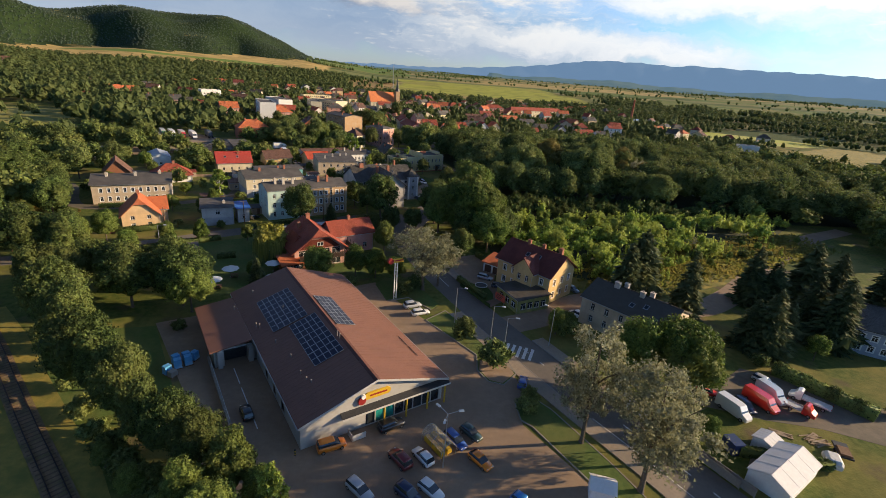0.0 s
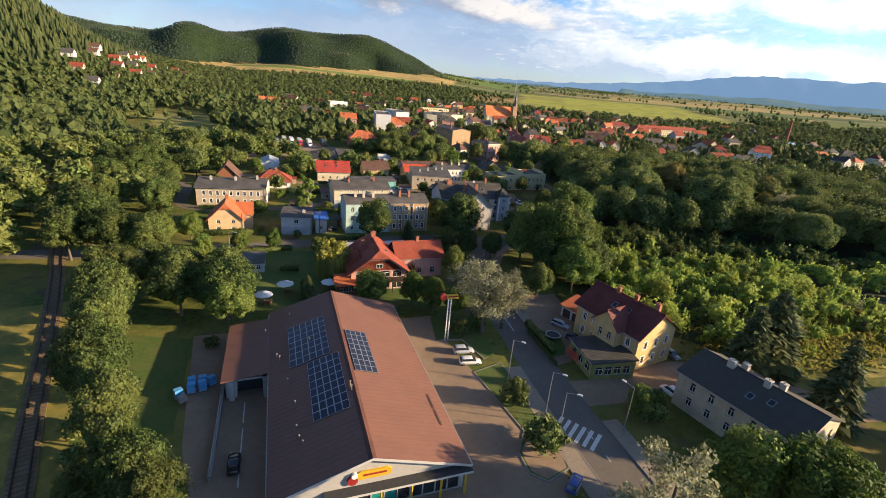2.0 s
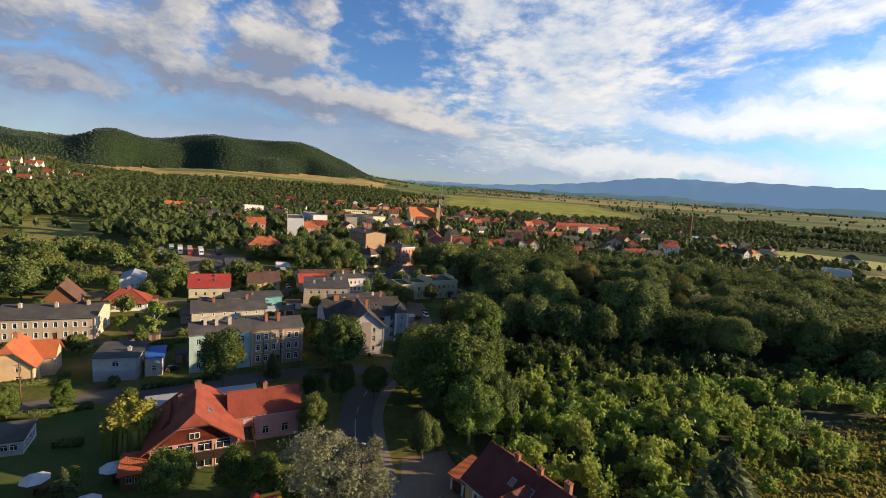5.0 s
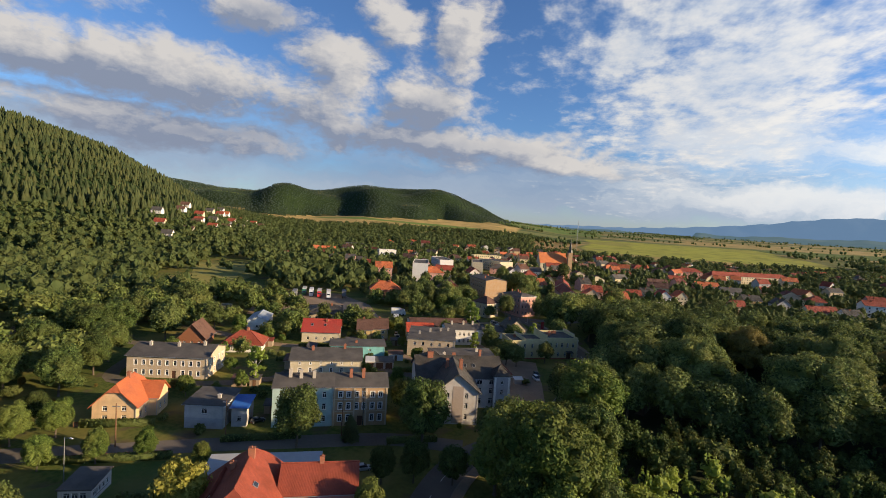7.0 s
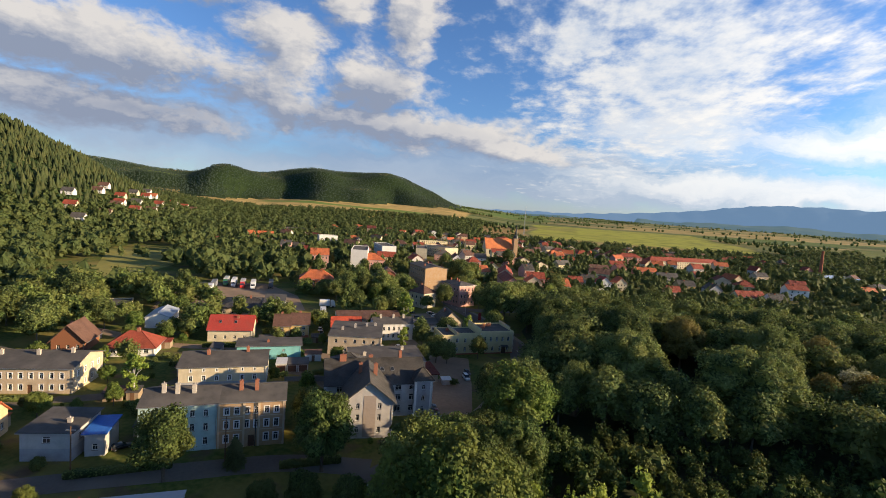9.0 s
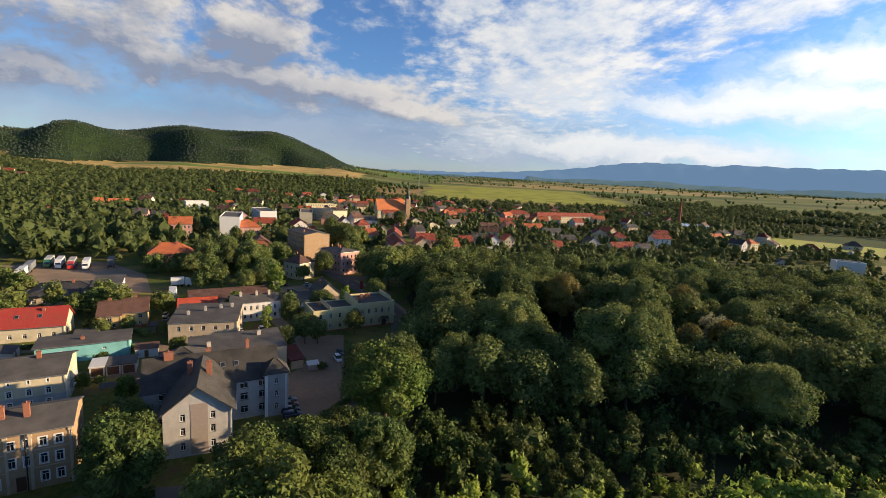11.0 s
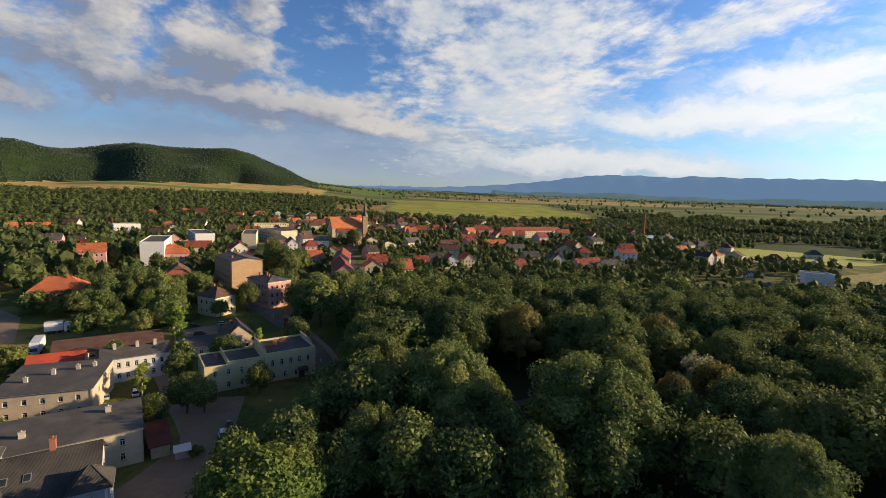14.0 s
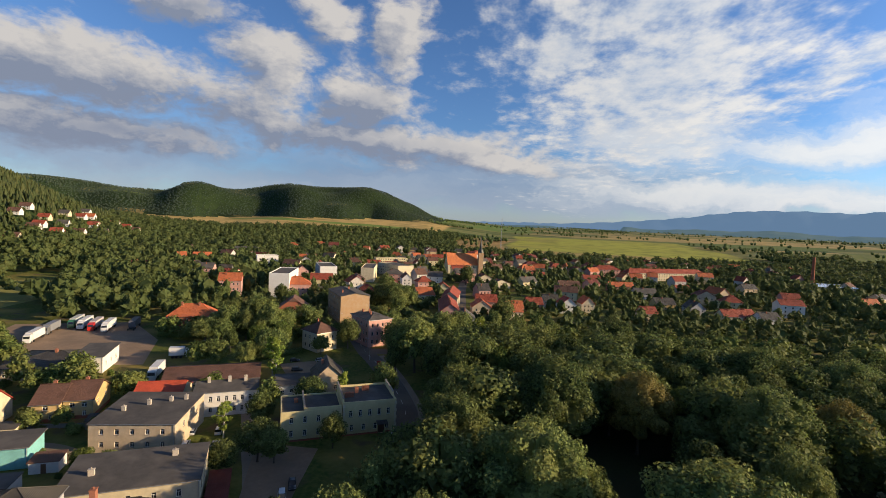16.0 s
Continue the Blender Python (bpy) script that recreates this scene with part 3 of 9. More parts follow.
def strip_geo(g, pts, left, right, z, th=0.3, mi=0):
    """A paved strip along a line, between two offsets (to the right of travel is positive)."""
    V = []
    for k, p in enumerate(pts):
        d = (pts[min(k + 1, len(pts) - 1)] - pts[max(k - 1, 0)]).normalized()
        s = Vector((d.y, -d.x, 0))
        V.append((p + s * left, p + s * right))
    for (a, b), (c, d) in zip(V, V[1:]):
        n = len(g.v)
        for q in (a, b, d, c):
            g.v.append((q.x, q.y, z + float(ground_z(q.x, q.y))))
        for q in (a, b, d, c):
            g.v.append((q.x, q.y, z - th))
        g.f += [(n, n + 1, n + 2, n + 3), (n, n + 3, n + 7, n + 4), (n + 1, n + 5, n + 6, n + 2), (n, n + 4, n + 5, n + 1), (n + 3, n + 2, n + 6, n + 7)]
        g.i += [mi] * 5


def road(pts, width, label, m=None, z=0.03, name="road", clear=True):
    P = spline(pts)
    g = Geo()
    strip_geo(g, P, -width / 2, width / 2, z)
    tagged(put(name, g.mesh(name, m or M_asphalt)), label, "road", kind="structure")
    if clear:
        BLOCK.extend((p.x, p.y, width / 2 + 1.2) for p in P)
    return P


def dashes(P, offset, on, off, w, z, start=0.0, end=1e9, name="road_marking"):
    g, s, last = Geo(), 0.0, P[0]
    seg, pos = [], 0.0
    dense = []
    for a, b in zip(P, P[1:]):
        n = max(1, int((b - a).length / 0.5))
        dense += [a.lerp(b, k / n) for k in range(n)]
    run = []
    for p in dense:
        s += (p - last).length
        last = p
        if start <= s <= end and (s % (on + off)) < on:
            run.append(p)
        elif len(run) > 1:
            strip_geo(g, run, offset - w / 2, offset + w / 2, z, 0.01)
            run = []
        else:
            run = []
    if len(run) > 1:
        strip_geo(g, run, offset - w / 2, offset + w / 2, z, 0.01)
    if g.v:
        tagged(put(name, g.mesh(name, M_paint)), "white painted line on the asphalt", "road marking", kind="structure")


def pad(pts, m, z, label, name="pavement", cat="pavement"):
    g = Geo()
    g.slab([(x, y, z) for x, y in pts], 0.25)
    return tagged(put(name, g.mesh(name, m)), label, cat, kind="structure")


def kerb(pts, z=0.14, w=0.22, label="worn concrete kerb along the car park"):
    g = Geo()
    P = [Vector((x, y, 0)) for x, y in pts]
    for a, b in zip(P, P[1:]):
        L = (b - a).length
        n = max(1, round(L / 1.0))
        d = (b - a) / n
        r = math.degrees(math.atan2(d.y, d.x))
        for k in range(n):
            q = a + d * k
            g.box(0.01, -w / 2, -0.1, d.length - 0.01, w / 2, z, m=pose(q.x, q.y, 0, 0, 0, r), taper=0.012)
    tagged(put("kerb", g.mesh("kerb", M_kerb)), label, "kerb", kind="structure")


MAIN = road([(66, -6), (52, 20), (40.5, 44), (30.5, 63), (23, 79), (14.5, 99), (7.5, 118), (4, 134), (5.5, 150), (12, 163), (19, 175), (25, 190), (28.5, 212), (29, 234), (25.5, 254), (16, 274), (4, 294), (-8, 311), (-26, 341), (-46, 378), (-70, 420)], 6.8, "grey asphalt main road with white markings")
dashes(MAIN, 0, 400, 0, 0.14, 0.045, 118, 150)
dashes(MAIN, 0, 2.0, 2.6, 0.14, 0.045, 40, 92)
dashes(MAIN, 0, 3.5, 4.5, 0.14, 0.045, 150, 420)
dashes(MAIN, -3.1, 500, 0, 0.12, 0.045, 10, 70)
road([(-150, 80), (-110, 97), (-84, 108), (-66, 119), (-45, 133), (-28, 143), (-12, 152), (4, 156)], 6.0, "narrow asphalt street between gardens and houses", z=0.025)
road([(24, 82), (33, 86), (46, 95), (58, 96), (70, 91), (86, 99), (110, 118), (150, 148), (185, 165)], 6.5, "side street that leaves the main road", M_lot, 0.02)
road([(-8, 311), (12, 316), (24, 330), (22, 360), (14, 420), (2, 500), (-10, 600)], 7, "town street lined with houses", z=0.02)
road([(28, 243), (40, 262), (60, 276), (78, 290), (100, 330)], 3, "sandy path in the park", M_dirt, 0.02, clear=False)
road([(44, 196), (50, 213), (56, 224), (78, 228), (90, 235)], 2.5, "sandy path in the park", M_dirt, 0.02, clear=False)
road([(-40, 268), (-20, 250), (-4, 228), (6, 214), (14, 200)], 4.5, "paved yard lane between the houses", M_paving, 0.022)
road([(-150, 165), (-120, 178), (-96, 150), (-62, 168), (-58, 186), (-34, 196), (-14, 187), (8, 196)], 4, "earth lane behind the houses", M_dirt, 0.018)
road([(-120, 205), (-84, 202), (-48, 214), (-30, 212), (-12, 214)], 4.5, "asphalt lane behind the gardens", M_lot, 0.018)

# pavements beside the main road
for off0, off1, a0, a1 in ((-6.4, -3.6, 3, 37), (3.6, 6.2, 17, 31), (3.6, 5.6, 41, 80), (-5.4, -3.6, 74, 94), (3.6, 5.4, 82, 134)):
    g = Geo()
    strip_geo(g, MAIN[a0:a1], off0, off1, 0.13)
    tagged(put("pavement", g.mesh("pavement", M_paving)), "concrete footway along the main road", "pavement", kind="structure")
    g = Geo()
    strip_geo(g, MAIN[a0:a1], off0 if off0 > 0 else off1, (off0 if off0 > 0 else off1) + (-0.18 if off0 > 0 else 0.18), 0.15)
    tagged(put("kerb", g.mesh("kerb", M_kerb)), "concrete kerb beside the asphalt", "kerb", kind="structure")

# zebra crossing
zebra = empty("zebra_crossing", 23.9, 72.6, -25.5, label="white painted zebra crossing on the main road", category="road marking", kind="structure")
stripe = Geo().box(-0.28, -2.0, 0.02, 0.28, 2.0, 0.052).mesh("stripe", M_paint)
for k in range(6):
    put("stripe", stripe, zebra, pose(-2.9 + k * 1.16, 0, 0))

# supermarket car park and yards
pad([(-24, 20), (8, 16), (34, 24), (25.5, 44), (20.3, 53), (20.2, 58), (22.6, 61), (21.6, 65.5), (15.6, 66.2), (16.4, 70.8), (7.6, 83.3), (1.5, 92), (-3.5, 101), (-13, 96), (5, 62), (-9, 52), (-22, 50)], M_lot, 0.03, "brownish grey asphalt car park in front of a supermarket")
pad([(-8, 47.2), (-13, 57), (-29.5, 87), (-43, 80), (-27.5, 56.5), (-21, 49)], M_lot, 0.026, "asphalt delivery lane beside the supermarket")
pad([(-62, 100), (-46, 92), (-36, 92), (-22, 99), (-12, 100), (-4, 104), (-9, 112), (-12, 124), (-30, 134), (-52, 122)], M_lawn, 0.012, "mown restaurant garden lawn", "lawn", "lawn")
pad([(-46, 52), (-30, 58), (-42.5, 79), (-60, 76)], M_lawn, 0.012, "lawn beside the delivery lane", "lawn", "lawn")
pad([(-128, 238), (-101, 256), (-72, 268), (-92, 296), (-125, 318), (-165, 296)], M_lot, 0.03, "worn asphalt lorry yard")
pad([(1.5, 190), (15.5, 180), (19.5, 186), (16, 207), (11, 231), (1, 230), (-2, 226), (6, 209)], M_lot, 0.032, "asphalt car park between houses")
pad([(-30, 284), (-20, 272), (-9, 280), (-15, 296)], M_lot, 0.032, "town car park with parked cars")
pad([(50, 58), (66, 68), (80, 60), (104, 40), (84, 44), (68, 52), (60, 54)], M_dirt, 0.02, "earth yard with parked vans")
pad([(15.5, 118), (17, 100), (22.5, 90), (27, 94), (26, 104), (29, 118), (24, 122)], M_lot, 0.02, "paved yard beside a yellow house")
pad([(21.4, 92.4), (17.8, 100.2), (19.6, 102.2), (23.4, 101.2), (24.2, 97), (23.8, 94)], M_lawn, 0.028, "small lawn with a trampoline beside a yellow house", "lawn", "lawn")
M_meadow = mat("dry_meadow", (0.36, 0.26, 0.055), (0.18, 0.17, 0.036), 0.7, 0.95, 0.9, 8, big=(0.11, 0.125, 0.028), bigscale=0.2)
pad([(54, 108), (64, 104), (80, 102.5), (96, 109), (118, 121), (140, 138), (150, 152), (128, 145), (97, 132), (80, 125), (66, 119)], M_meadow, 0.012, "dry yellow meadow beside the side street", "meadow", "meadow")
pad([(-214, 240), (-188, 236), (-196, 290), (-215, 345), (-266, 413), (-320, 372), (-280, 350), (-240, 310)], mat("pale_meadow", (0.30, 0.26, 0.06), (0.20, 0.20, 0.045), 0.25, 0.95, 0.8, 5, big=(0.16, 0.17, 0.04), bigscale=0.04), 0.012, "overgrown yellow meadow between groves", "meadow", "meadow")
M_field = mat("mown_field", (0.37, 0.40, 0.05), (0.29, 0.33, 0.045), 0.15, 0.95, 0.5, 4, big=(0.36, 0.30, 0.08), bigscale=0.03)
pad([(362, 545), (375, 590), (470, 675), (604, 704), (660, 630), (560, 560), (480, 520), (406, 520)], M_field, 0.012, "mown yellow-green field between groves", "meadow", "meadow")
pad([(348, 384), (383, 453), (450, 480), (540, 540), (590, 520), (560, 460), (470, 410), (400, 372)], M_meadow, 0.012, "dry field beside the houses", "meadow", "meadow")
pad([(235, 330), (252, 352), (284, 338), (292, 306), (262, 302)], M_meadow, 0.014, "sloping dry meadow behind the park", "meadow", "meadow")
pad([(-72, 85), (-62, 75.6), (-52, 65), (-42, 54.6), (-33, 45.4), (-26.4, 37), (-27, 22), (-52, 24), (-78, 50), (-88, 72)], M_meadow, 0.02, "dry brown grass beside the railway", "meadow", "meadow")
# green islands with kerbs
ISL = [(7.6, 83.4), (16.2, 71), (15.6, 66.4), (17, 63.2), (19.4, 62.4), (22.2, 65.4), (21.6, 68.4), (17.6, 77.5), (12, 87.6), (10.4, 86)]
pad(ISL, M_lawn, 0.11, "kerbed grass island between car park and road", "lawn", "lawn")
kerb(ISL + ISL[:1])
pad([(15.9, 66.6), (17.2, 63.6), (19.3, 62.8), (21.9, 65.4), (21.3, 67.6), (18.6, 68.2), (16.6, 69.4)], M_lot, 0.122, "paved rounded end of the kerbed island")
ISL2 = [(20.2, 57.6), (20.2, 54), (21.6, 52.6), (26.4, 42.8), (31, 33), (35, 34), (30.4, 46), (25.6, 56.4), (22.4, 60.4)]
pad(ISL2, M_lawn, 0.11, "kerbed grass strip with trees beside the road", "lawn", "lawn")
kerb(ISL2 + ISL2[:1])
ISL3 = [(-0.6, 91.6), (4.2, 93.4), (9, 88), (10.8, 90.5), (6.6, 100), (-1, 104), (-3.4, 100)]
pad(ISL3, M_lawn, 0.11, "kerbed grass corner below the advertising pylon", "lawn", "lawn")
kerb(ISL3[:3])

def railway():
    """Single track on ballast."""
    line = [(-24, -60), (-24.8, 10), (-25.6, 27), (-29.6, 35.4), (-36.3, 42.8), (-45.6, 52.3), (-55.3, 62.4), (-66, 73.6), (-92, 99.5), (-130, 134), (-180, 175)]
    P = spline(line)
    ballast = mat("ballast", (0.27, 0.175, 0.10), (0.17, 0.118, 0.068), 3, 0.95, 0.8, 18, big=(0.12, 0.115, 0.045), bigscale=0.6)
    g = Geo()
    strip_geo(g, P, -1.45, 1.45, 0.16, 0.4)
    bed = tagged(put("railway_track", g.mesh("ballast_bed", ballast)), "single rusty railway track on ballast", "railway", kind="structure")
    BLOCK.extend((p.x, p.y, 3.2) for p in P)
    rust = mat("rusty_rail", (0.035, 0.022, 0.018), (0.022, 0.014, 0.012), 3, 0.6)
    for s in (-0.75, 0.75):
        g = Geo()
        strip_geo(g, P, s - 0.07, s + 0.07, 0.36, 0.2)
        put("rail", g.mesh("rail", rust), bed)
    sl = Geo().box(-1.25, -0.12, 0.12, 1.25, 0.12, 0.185, taper=0.01).mesh("sleeper", mat("old_sleeper", (0.15, 0.102, 0.066), (0.105, 0.074, 0.046), 4, 0.95))
    n = 0
    for a, b in zip(P, P[1:]):
        k = int((b - a).length / 0.65)
        r = math.degrees(math.atan2((b - a).y, (b - a).x)) + 90
        for q in range(k):
            p = a.lerp(b, q / k)
            n += p.y > 20
            if 0 < n <= 240:
                put("sleeper", sl, bed, pose(p.x, p.y, 0.0, 0, 0, r))


railway()

# ---------------------------------------------------------------- houses
WIN = {}


def pierced(w, h, holes, d, x0=0.0, z0=0.0, y0=0.0):
    """One connected plate w x h with rectangular holes, d thick."""
    xs = sorted({0.0, w, *[v for q in holes for v in (q[0], q[2])]})
    zs = sorted({0.0, h, *[v for q in holes for v in (q[1], q[3])]})
    solid = {(i, j) for i in range(len(xs) - 1) for j in range(len(zs) - 1)
             if not any(q[0] < (xs[i] + xs[i + 1]) / 2 < q[2] and q[1] < (zs[j] + zs[j + 1]) / 2 < q[3] for q in holes)}
    V, F = {}, []

    def vid(i, j, k):
        return V.setdefault((i, j, k), len(V))
    for i, j in solid:
        F.append((vid(i, j, 0), vid(i + 1, j, 0), vid(i + 1, j + 1, 0), vid(i, j + 1, 0)))
        F.append((vid(i, j, 1), vid(i, j + 1, 1), vid(i + 1, j + 1, 1), vid(i + 1, j, 1)))
        for di, dj, p, q in ((0, -1, (0, 0), (1, 0)), (1, 0, (1, 0), (1, 1)), (0, 1, (1, 1), (0, 1)), (-1, 0, (0, 1), (0, 0))):
            if (i + di, j + dj) not in solid:
                a, b = (i + p[0], j + p[1]), (i + q[0], j + q[1])
                F.append((vid(*a, 0), vid(*a, 1), vid(*b, 1), vid(*b, 0)))
    return [(x0 + xs[i], y0 + k * d, z0 + zs[j]) for i, j, k in V], F


def window_meshes(w, h, style, far=False):
    key = (round(w, 2), round(h, 2), style, far)
    if key not in WIN:
        t = 0.07
        if w > 0.7 and not far:
            hs = [(t, t, w / 2 - 0.035, h * 0.68), (w / 2 + 0.035, t, w - t, h * 0.68), (t, h * 0.68 + 0.06, w - t, h - t)]
        else:
            hs = [(t, t, w - t, h - t)]
        v, f = pierced(w, h, hs, 0.06)
        idx = [0] * len(f)
        if far:
            n = len(v)
            v += [(t, 0.03, t), (w - t, 0.03, t), (w - t, 0.03, h - t), (t, 0.03, h - t)]
            f.append((n, n + 1, n + 2, n + 3))
            idx.append(1)
        fr = mesh_from("window", v, f, [M_white, M_glass], idx)
        pn = Geo().box(t, 0.03, t, w - t, 0.045, h - t).mesh("pane", M_glass)
        if style == "surround":
            v, f = pierced(w + 0.32, h + 0.28, [(0.16, 0.12, w + 0.16, h + 0.12)], 0.04, -0.16, -0.12, -0.165)
            sr = mesh_from("surround", v, f, M_white)
        else:
            sr = Geo().box(-0.08, -0.2, -0.08, w + 0.08, -0.122, 0).mesh("sill", M_kerb)
        WIN[key] = (fr, pn, sr)
    return WIN[key]


def panel(g, P, ux, L, H, holes, nrm, mi=0, plinth=0.0, pmi=1, rev=0.13):
    """A wall panel from P along ux, L long and H high, with rectangular holes and reveals."""
    xs = sorted({0.0, L, *[v for h in holes for v in (h[0], h[0] + h[2])]})
    zs = sorted({0.0, H, *([plinth] if plinth else []), *[v for h in holes for v in (h[1], h[1] + h[3])]})
    P, ux, inn = Vector(P), Vector(ux), -Vector(nrm)

    def at(x, z, d=0.0):
        return P + ux * x + Vector((0, 0, z)) + inn * d
    for x0, x1 in zip(xs, xs[1:]):
        for z0, z1 in zip(zs, zs[1:]):
            cx, cz = (x0 + x1) / 2, (z0 + z1) / 2
            if any(h[0] < cx < h[0] + h[2] and h[1] < cz < h[1] + h[3] for h in holes):
                continue
            g.poly([at(x0, z0), at(x1, z0), at(x1, z1), at(x0, z1)], pmi if plinth and cz < plinth else mi)
    for x, z, w, h in holes:
        a, b, c, d = (x, z), (x + w, z), (x + w, z + h), (x, z + h)
        for p, q in ((a, b), (b, c), (c, d), (d, a)):
            g.poly([at(*p), at(*p, rev), at(*q, rev), at(*q)], mi)
        g.poly([at(*a, rev + 0.1), at(*b, rev + 0.1), at(*c, rev + 0.1), at(*d, rev + 0.1)], 2)


FOOT = []       # ground plans of the buildings


def house(name, label, A, B, depth, eave, rise, roof="gable_x", wall=None, roofm=None, wins=None, chim=(), over=0.45, plinth=None, doors=(),
          category="house", group="", style="plain", ch_mat=None, th=0.22, attic=0, z0=0.0, parapet=0.5, skylights=(), plinth_h=0.9):
    """A building on the front line A-B. roof: gable_x (ridge along the front), gable_y (gable to the front), hip, half (half-hipped gable_y), flat, shed."""
    A, B = Vector((*A, 0)), Vector((*B, 0))
    w = (B - A).length
    rot = math.degrees(math.atan2(B.y - A.y, B.x - A.x))
    top = empty(name, A.x, A.y, rot, z0, label, category, group)
    c = (A + B) / 2 + Vector((-(B - A).y, (B - A).x, 0)).normalized() * depth / 2
    FOOT.append((A.x, A.y, (B - A).x / w, (B - A).y / w, w, depth))
    n = max(1, round(w / depth)), max(1, round(depth / w))
    R = math.hypot(w, depth) / 2 * 0.9 + 0.5
    if max(n) > 1:
        for k in range(max(n)):
            f = (k + 0.5) / max(n)
            u, v = ((f * w, depth / 2) if w > depth else (w / 2, f * depth))
            q = Matrix.Rotation(radians(rot), 3, "Z") @ Vector((u, v, 0)) + A
            BLOCK.append((q.x, q.y, math.hypot(w / n[0], depth / n[1]) / 2 * 0.95 + 0.8))
    else:
        BLOCK.append((c.x, c.y, R))
    wall, roofm, wins = wall or wallm("beige_render", (0.52, 0.45, 0.34)), roofm or R_grey, wins or {}
    sides = {"f": ((0, 0, 0), (1, 0, 0), w, (0, -1, 0), 0), "r": ((w, 0, 0), (0, 1, 0), depth, (1, 0, 0), 90),
             "b": ((w, depth, 0), (-1, 0, 0), w, (0, 1, 0), 180), "l": ((0, depth, 0), (0, -1, 0), depth, (-1, 0, 0), 270)}
    g = Geo()
    items = []
    for s, (P, ux, L, nrm, ang) in sides.items():
        H = eave + (rise if roof == "shed" and s == "b" else 0)
        holes = []
        for z, h, ww, cnt in wins.get(s, ()):
            m0 = max(0.6, L * 0.06)
            for k in range(cnt):
                x = m0 + (L - 2 * m0) * (k + 0.5) / cnt - ww / 2
                if z + h < H - 0.05 and 0.1 < x and x + ww < L - 0.1:
                    if not any(d[0] == s and abs(d[1] - x - ww / 2) < (d[2] + ww) / 2 + 0.1 and d[3] > z for d in doors):
                        holes.append((x, z, ww, h))
                        items.append((s, x, z, ww, h))
        for d in doors:
            if d[0] == s:
                holes.append((d[1] - d[2] / 2, 0.02, d[2], d[3]))
        panel(g, P, ux, L, H, holes, nrm, plinth=plinth_h if plinth else 0.0)
    # gables
    e, r, o = eave, eave + rise, over
    rg = Geo()
    if roof == "gable_x":
        for x in (0, w):
            g.poly([(x, 0, e), (x, depth, e), (x, depth / 2, r)])
        k = rise / (depth / 2)
        rg.slab([(-o, -o, e - k * o + th), (w + o, -o, e - k * o + th), (w + o, depth / 2, r + th), (-o, depth / 2, r + th)], th)
        rg.slab([(w + o, depth + o, e - k * o + th), (-o, depth + o, e - k * o + th), (-o, depth / 2, r + th), (w + o, depth / 2, r + th)], th)
        rg.tube((-o, depth / 2, r + th), (w + o, depth / 2, r + th), 0.13, seg=6)
    elif roof in ("gable_y", "half"):
        cut = rise * 0.35 if roof == "half" else 0.0
        k = rise / (w / 2)
        hw = cut / k
        for y in (0, depth):
            g.poly([(0, y, e), (w, y, e), (w / 2 + hw, y, r - cut), (w / 2 - hw, y, r - cut)] if cut else [(0, y, e), (w, y, e), (w / 2, y, r)])
        y0, y1 = -o, depth + o
        iy = cut * 0.8
        ra, rb = (w / 2, y0 + iy, r + th), (w / 2, y1 - iy, r + th)
        if cut:
            L1 = [(-o, y1, e - k * o + th), (-o, y0, e - k * o + th), (w / 2 - hw, y0, r - cut + th), ra, rb, (w / 2 - hw, y1, r - cut + th)]
            R1 = [(w + o, y0, e - k * o + th), (w + o, y1, e - k * o + th), (w / 2 + hw, y1, r - cut + th), rb, ra, (w / 2 + hw, y0, r - cut + th)]
            rg.slab(L1, th).slab(R1, th)
            rg.slab([(w / 2 - hw, y0, r - cut + th), (w / 2 + hw, y0, r - cut + th), ra], th * 0.5)
            rg.slab([(w / 2 + hw, y1, r - cut + th), (w / 2 - hw, y1, r - cut + th), rb], th * 0.5)
        else:
            rg.slab([(-o, y1, e - k * o + th), (-o, y0, e - k * o + th), ra, rb], th)
            rg.slab([(w + o, y0, e - k * o + th), (w + o, y1, e - k * o + th), rb, ra], th)
        rg.tube(ra, rb, 0.13, seg=6)
    elif roof == "hip":
        q = min(w, depth) / 2
        k = rise / q
        z = e - k * o + th
        c0, c1, c2, c3 = (-o, -o, z), (w + o, -o, z), (w + o, depth + o, z), (-o, depth + o, z)
        if w >= depth:
            ra, rb = (q, depth / 2, r + th), (w - q, depth / 2, r + th)
            if w - depth < 0.3:
                ra = rb = (w / 2, depth / 2, r + th)
                for a, b in ((c0, c1), (c1, c2), (c2, c3), (c3, c0)):
                    rg.slab([a, b, ra], th)
            else:
                rg.slab([c0, c1, rb, ra], th).slab([c2, c3, ra, rb], th).slab([c1, c2, rb], th).slab([c3, c0, ra], th)
        else:
            ra, rb = (w / 2, q, r + th), (w / 2, depth - q, r + th)
            rg.slab([c1, c2, rb, ra], th).slab([c3, c0, ra, rb], th).slab([c0, c1, ra], th).slab([c2, c3, rb], th)
        for a, b in ((c0, ra), (c1, rb if w >= depth else ra), (c2, rb), (c3, ra if w >= depth else rb), (ra, rb)):
            if (Vector(a) - Vector(b)).length > 0.1:
                rg.tube(a, b, 0.11, seg=5)
    elif roof == "shed":
        for x in (0, w):
            g.poly([(x, 0, e), (x, depth, e), (x, depth, e + rise)])
        k = rise / depth
        rg.slab([(-o, -o, e - k * o + th), (w + o, -o, e - k * o + th), (w + o, depth + o, r + k * o + th), (-o, depth + o, r + k * o + th)], th)
    else:
        rg.slab([(0.25, 0.25, e - 0.02), (w - 0.25, 0.25, e - 0.02), (w - 0.25, depth - 0.25, e - 0.02), (0.25, depth - 0.25, e - 0.02)], th)
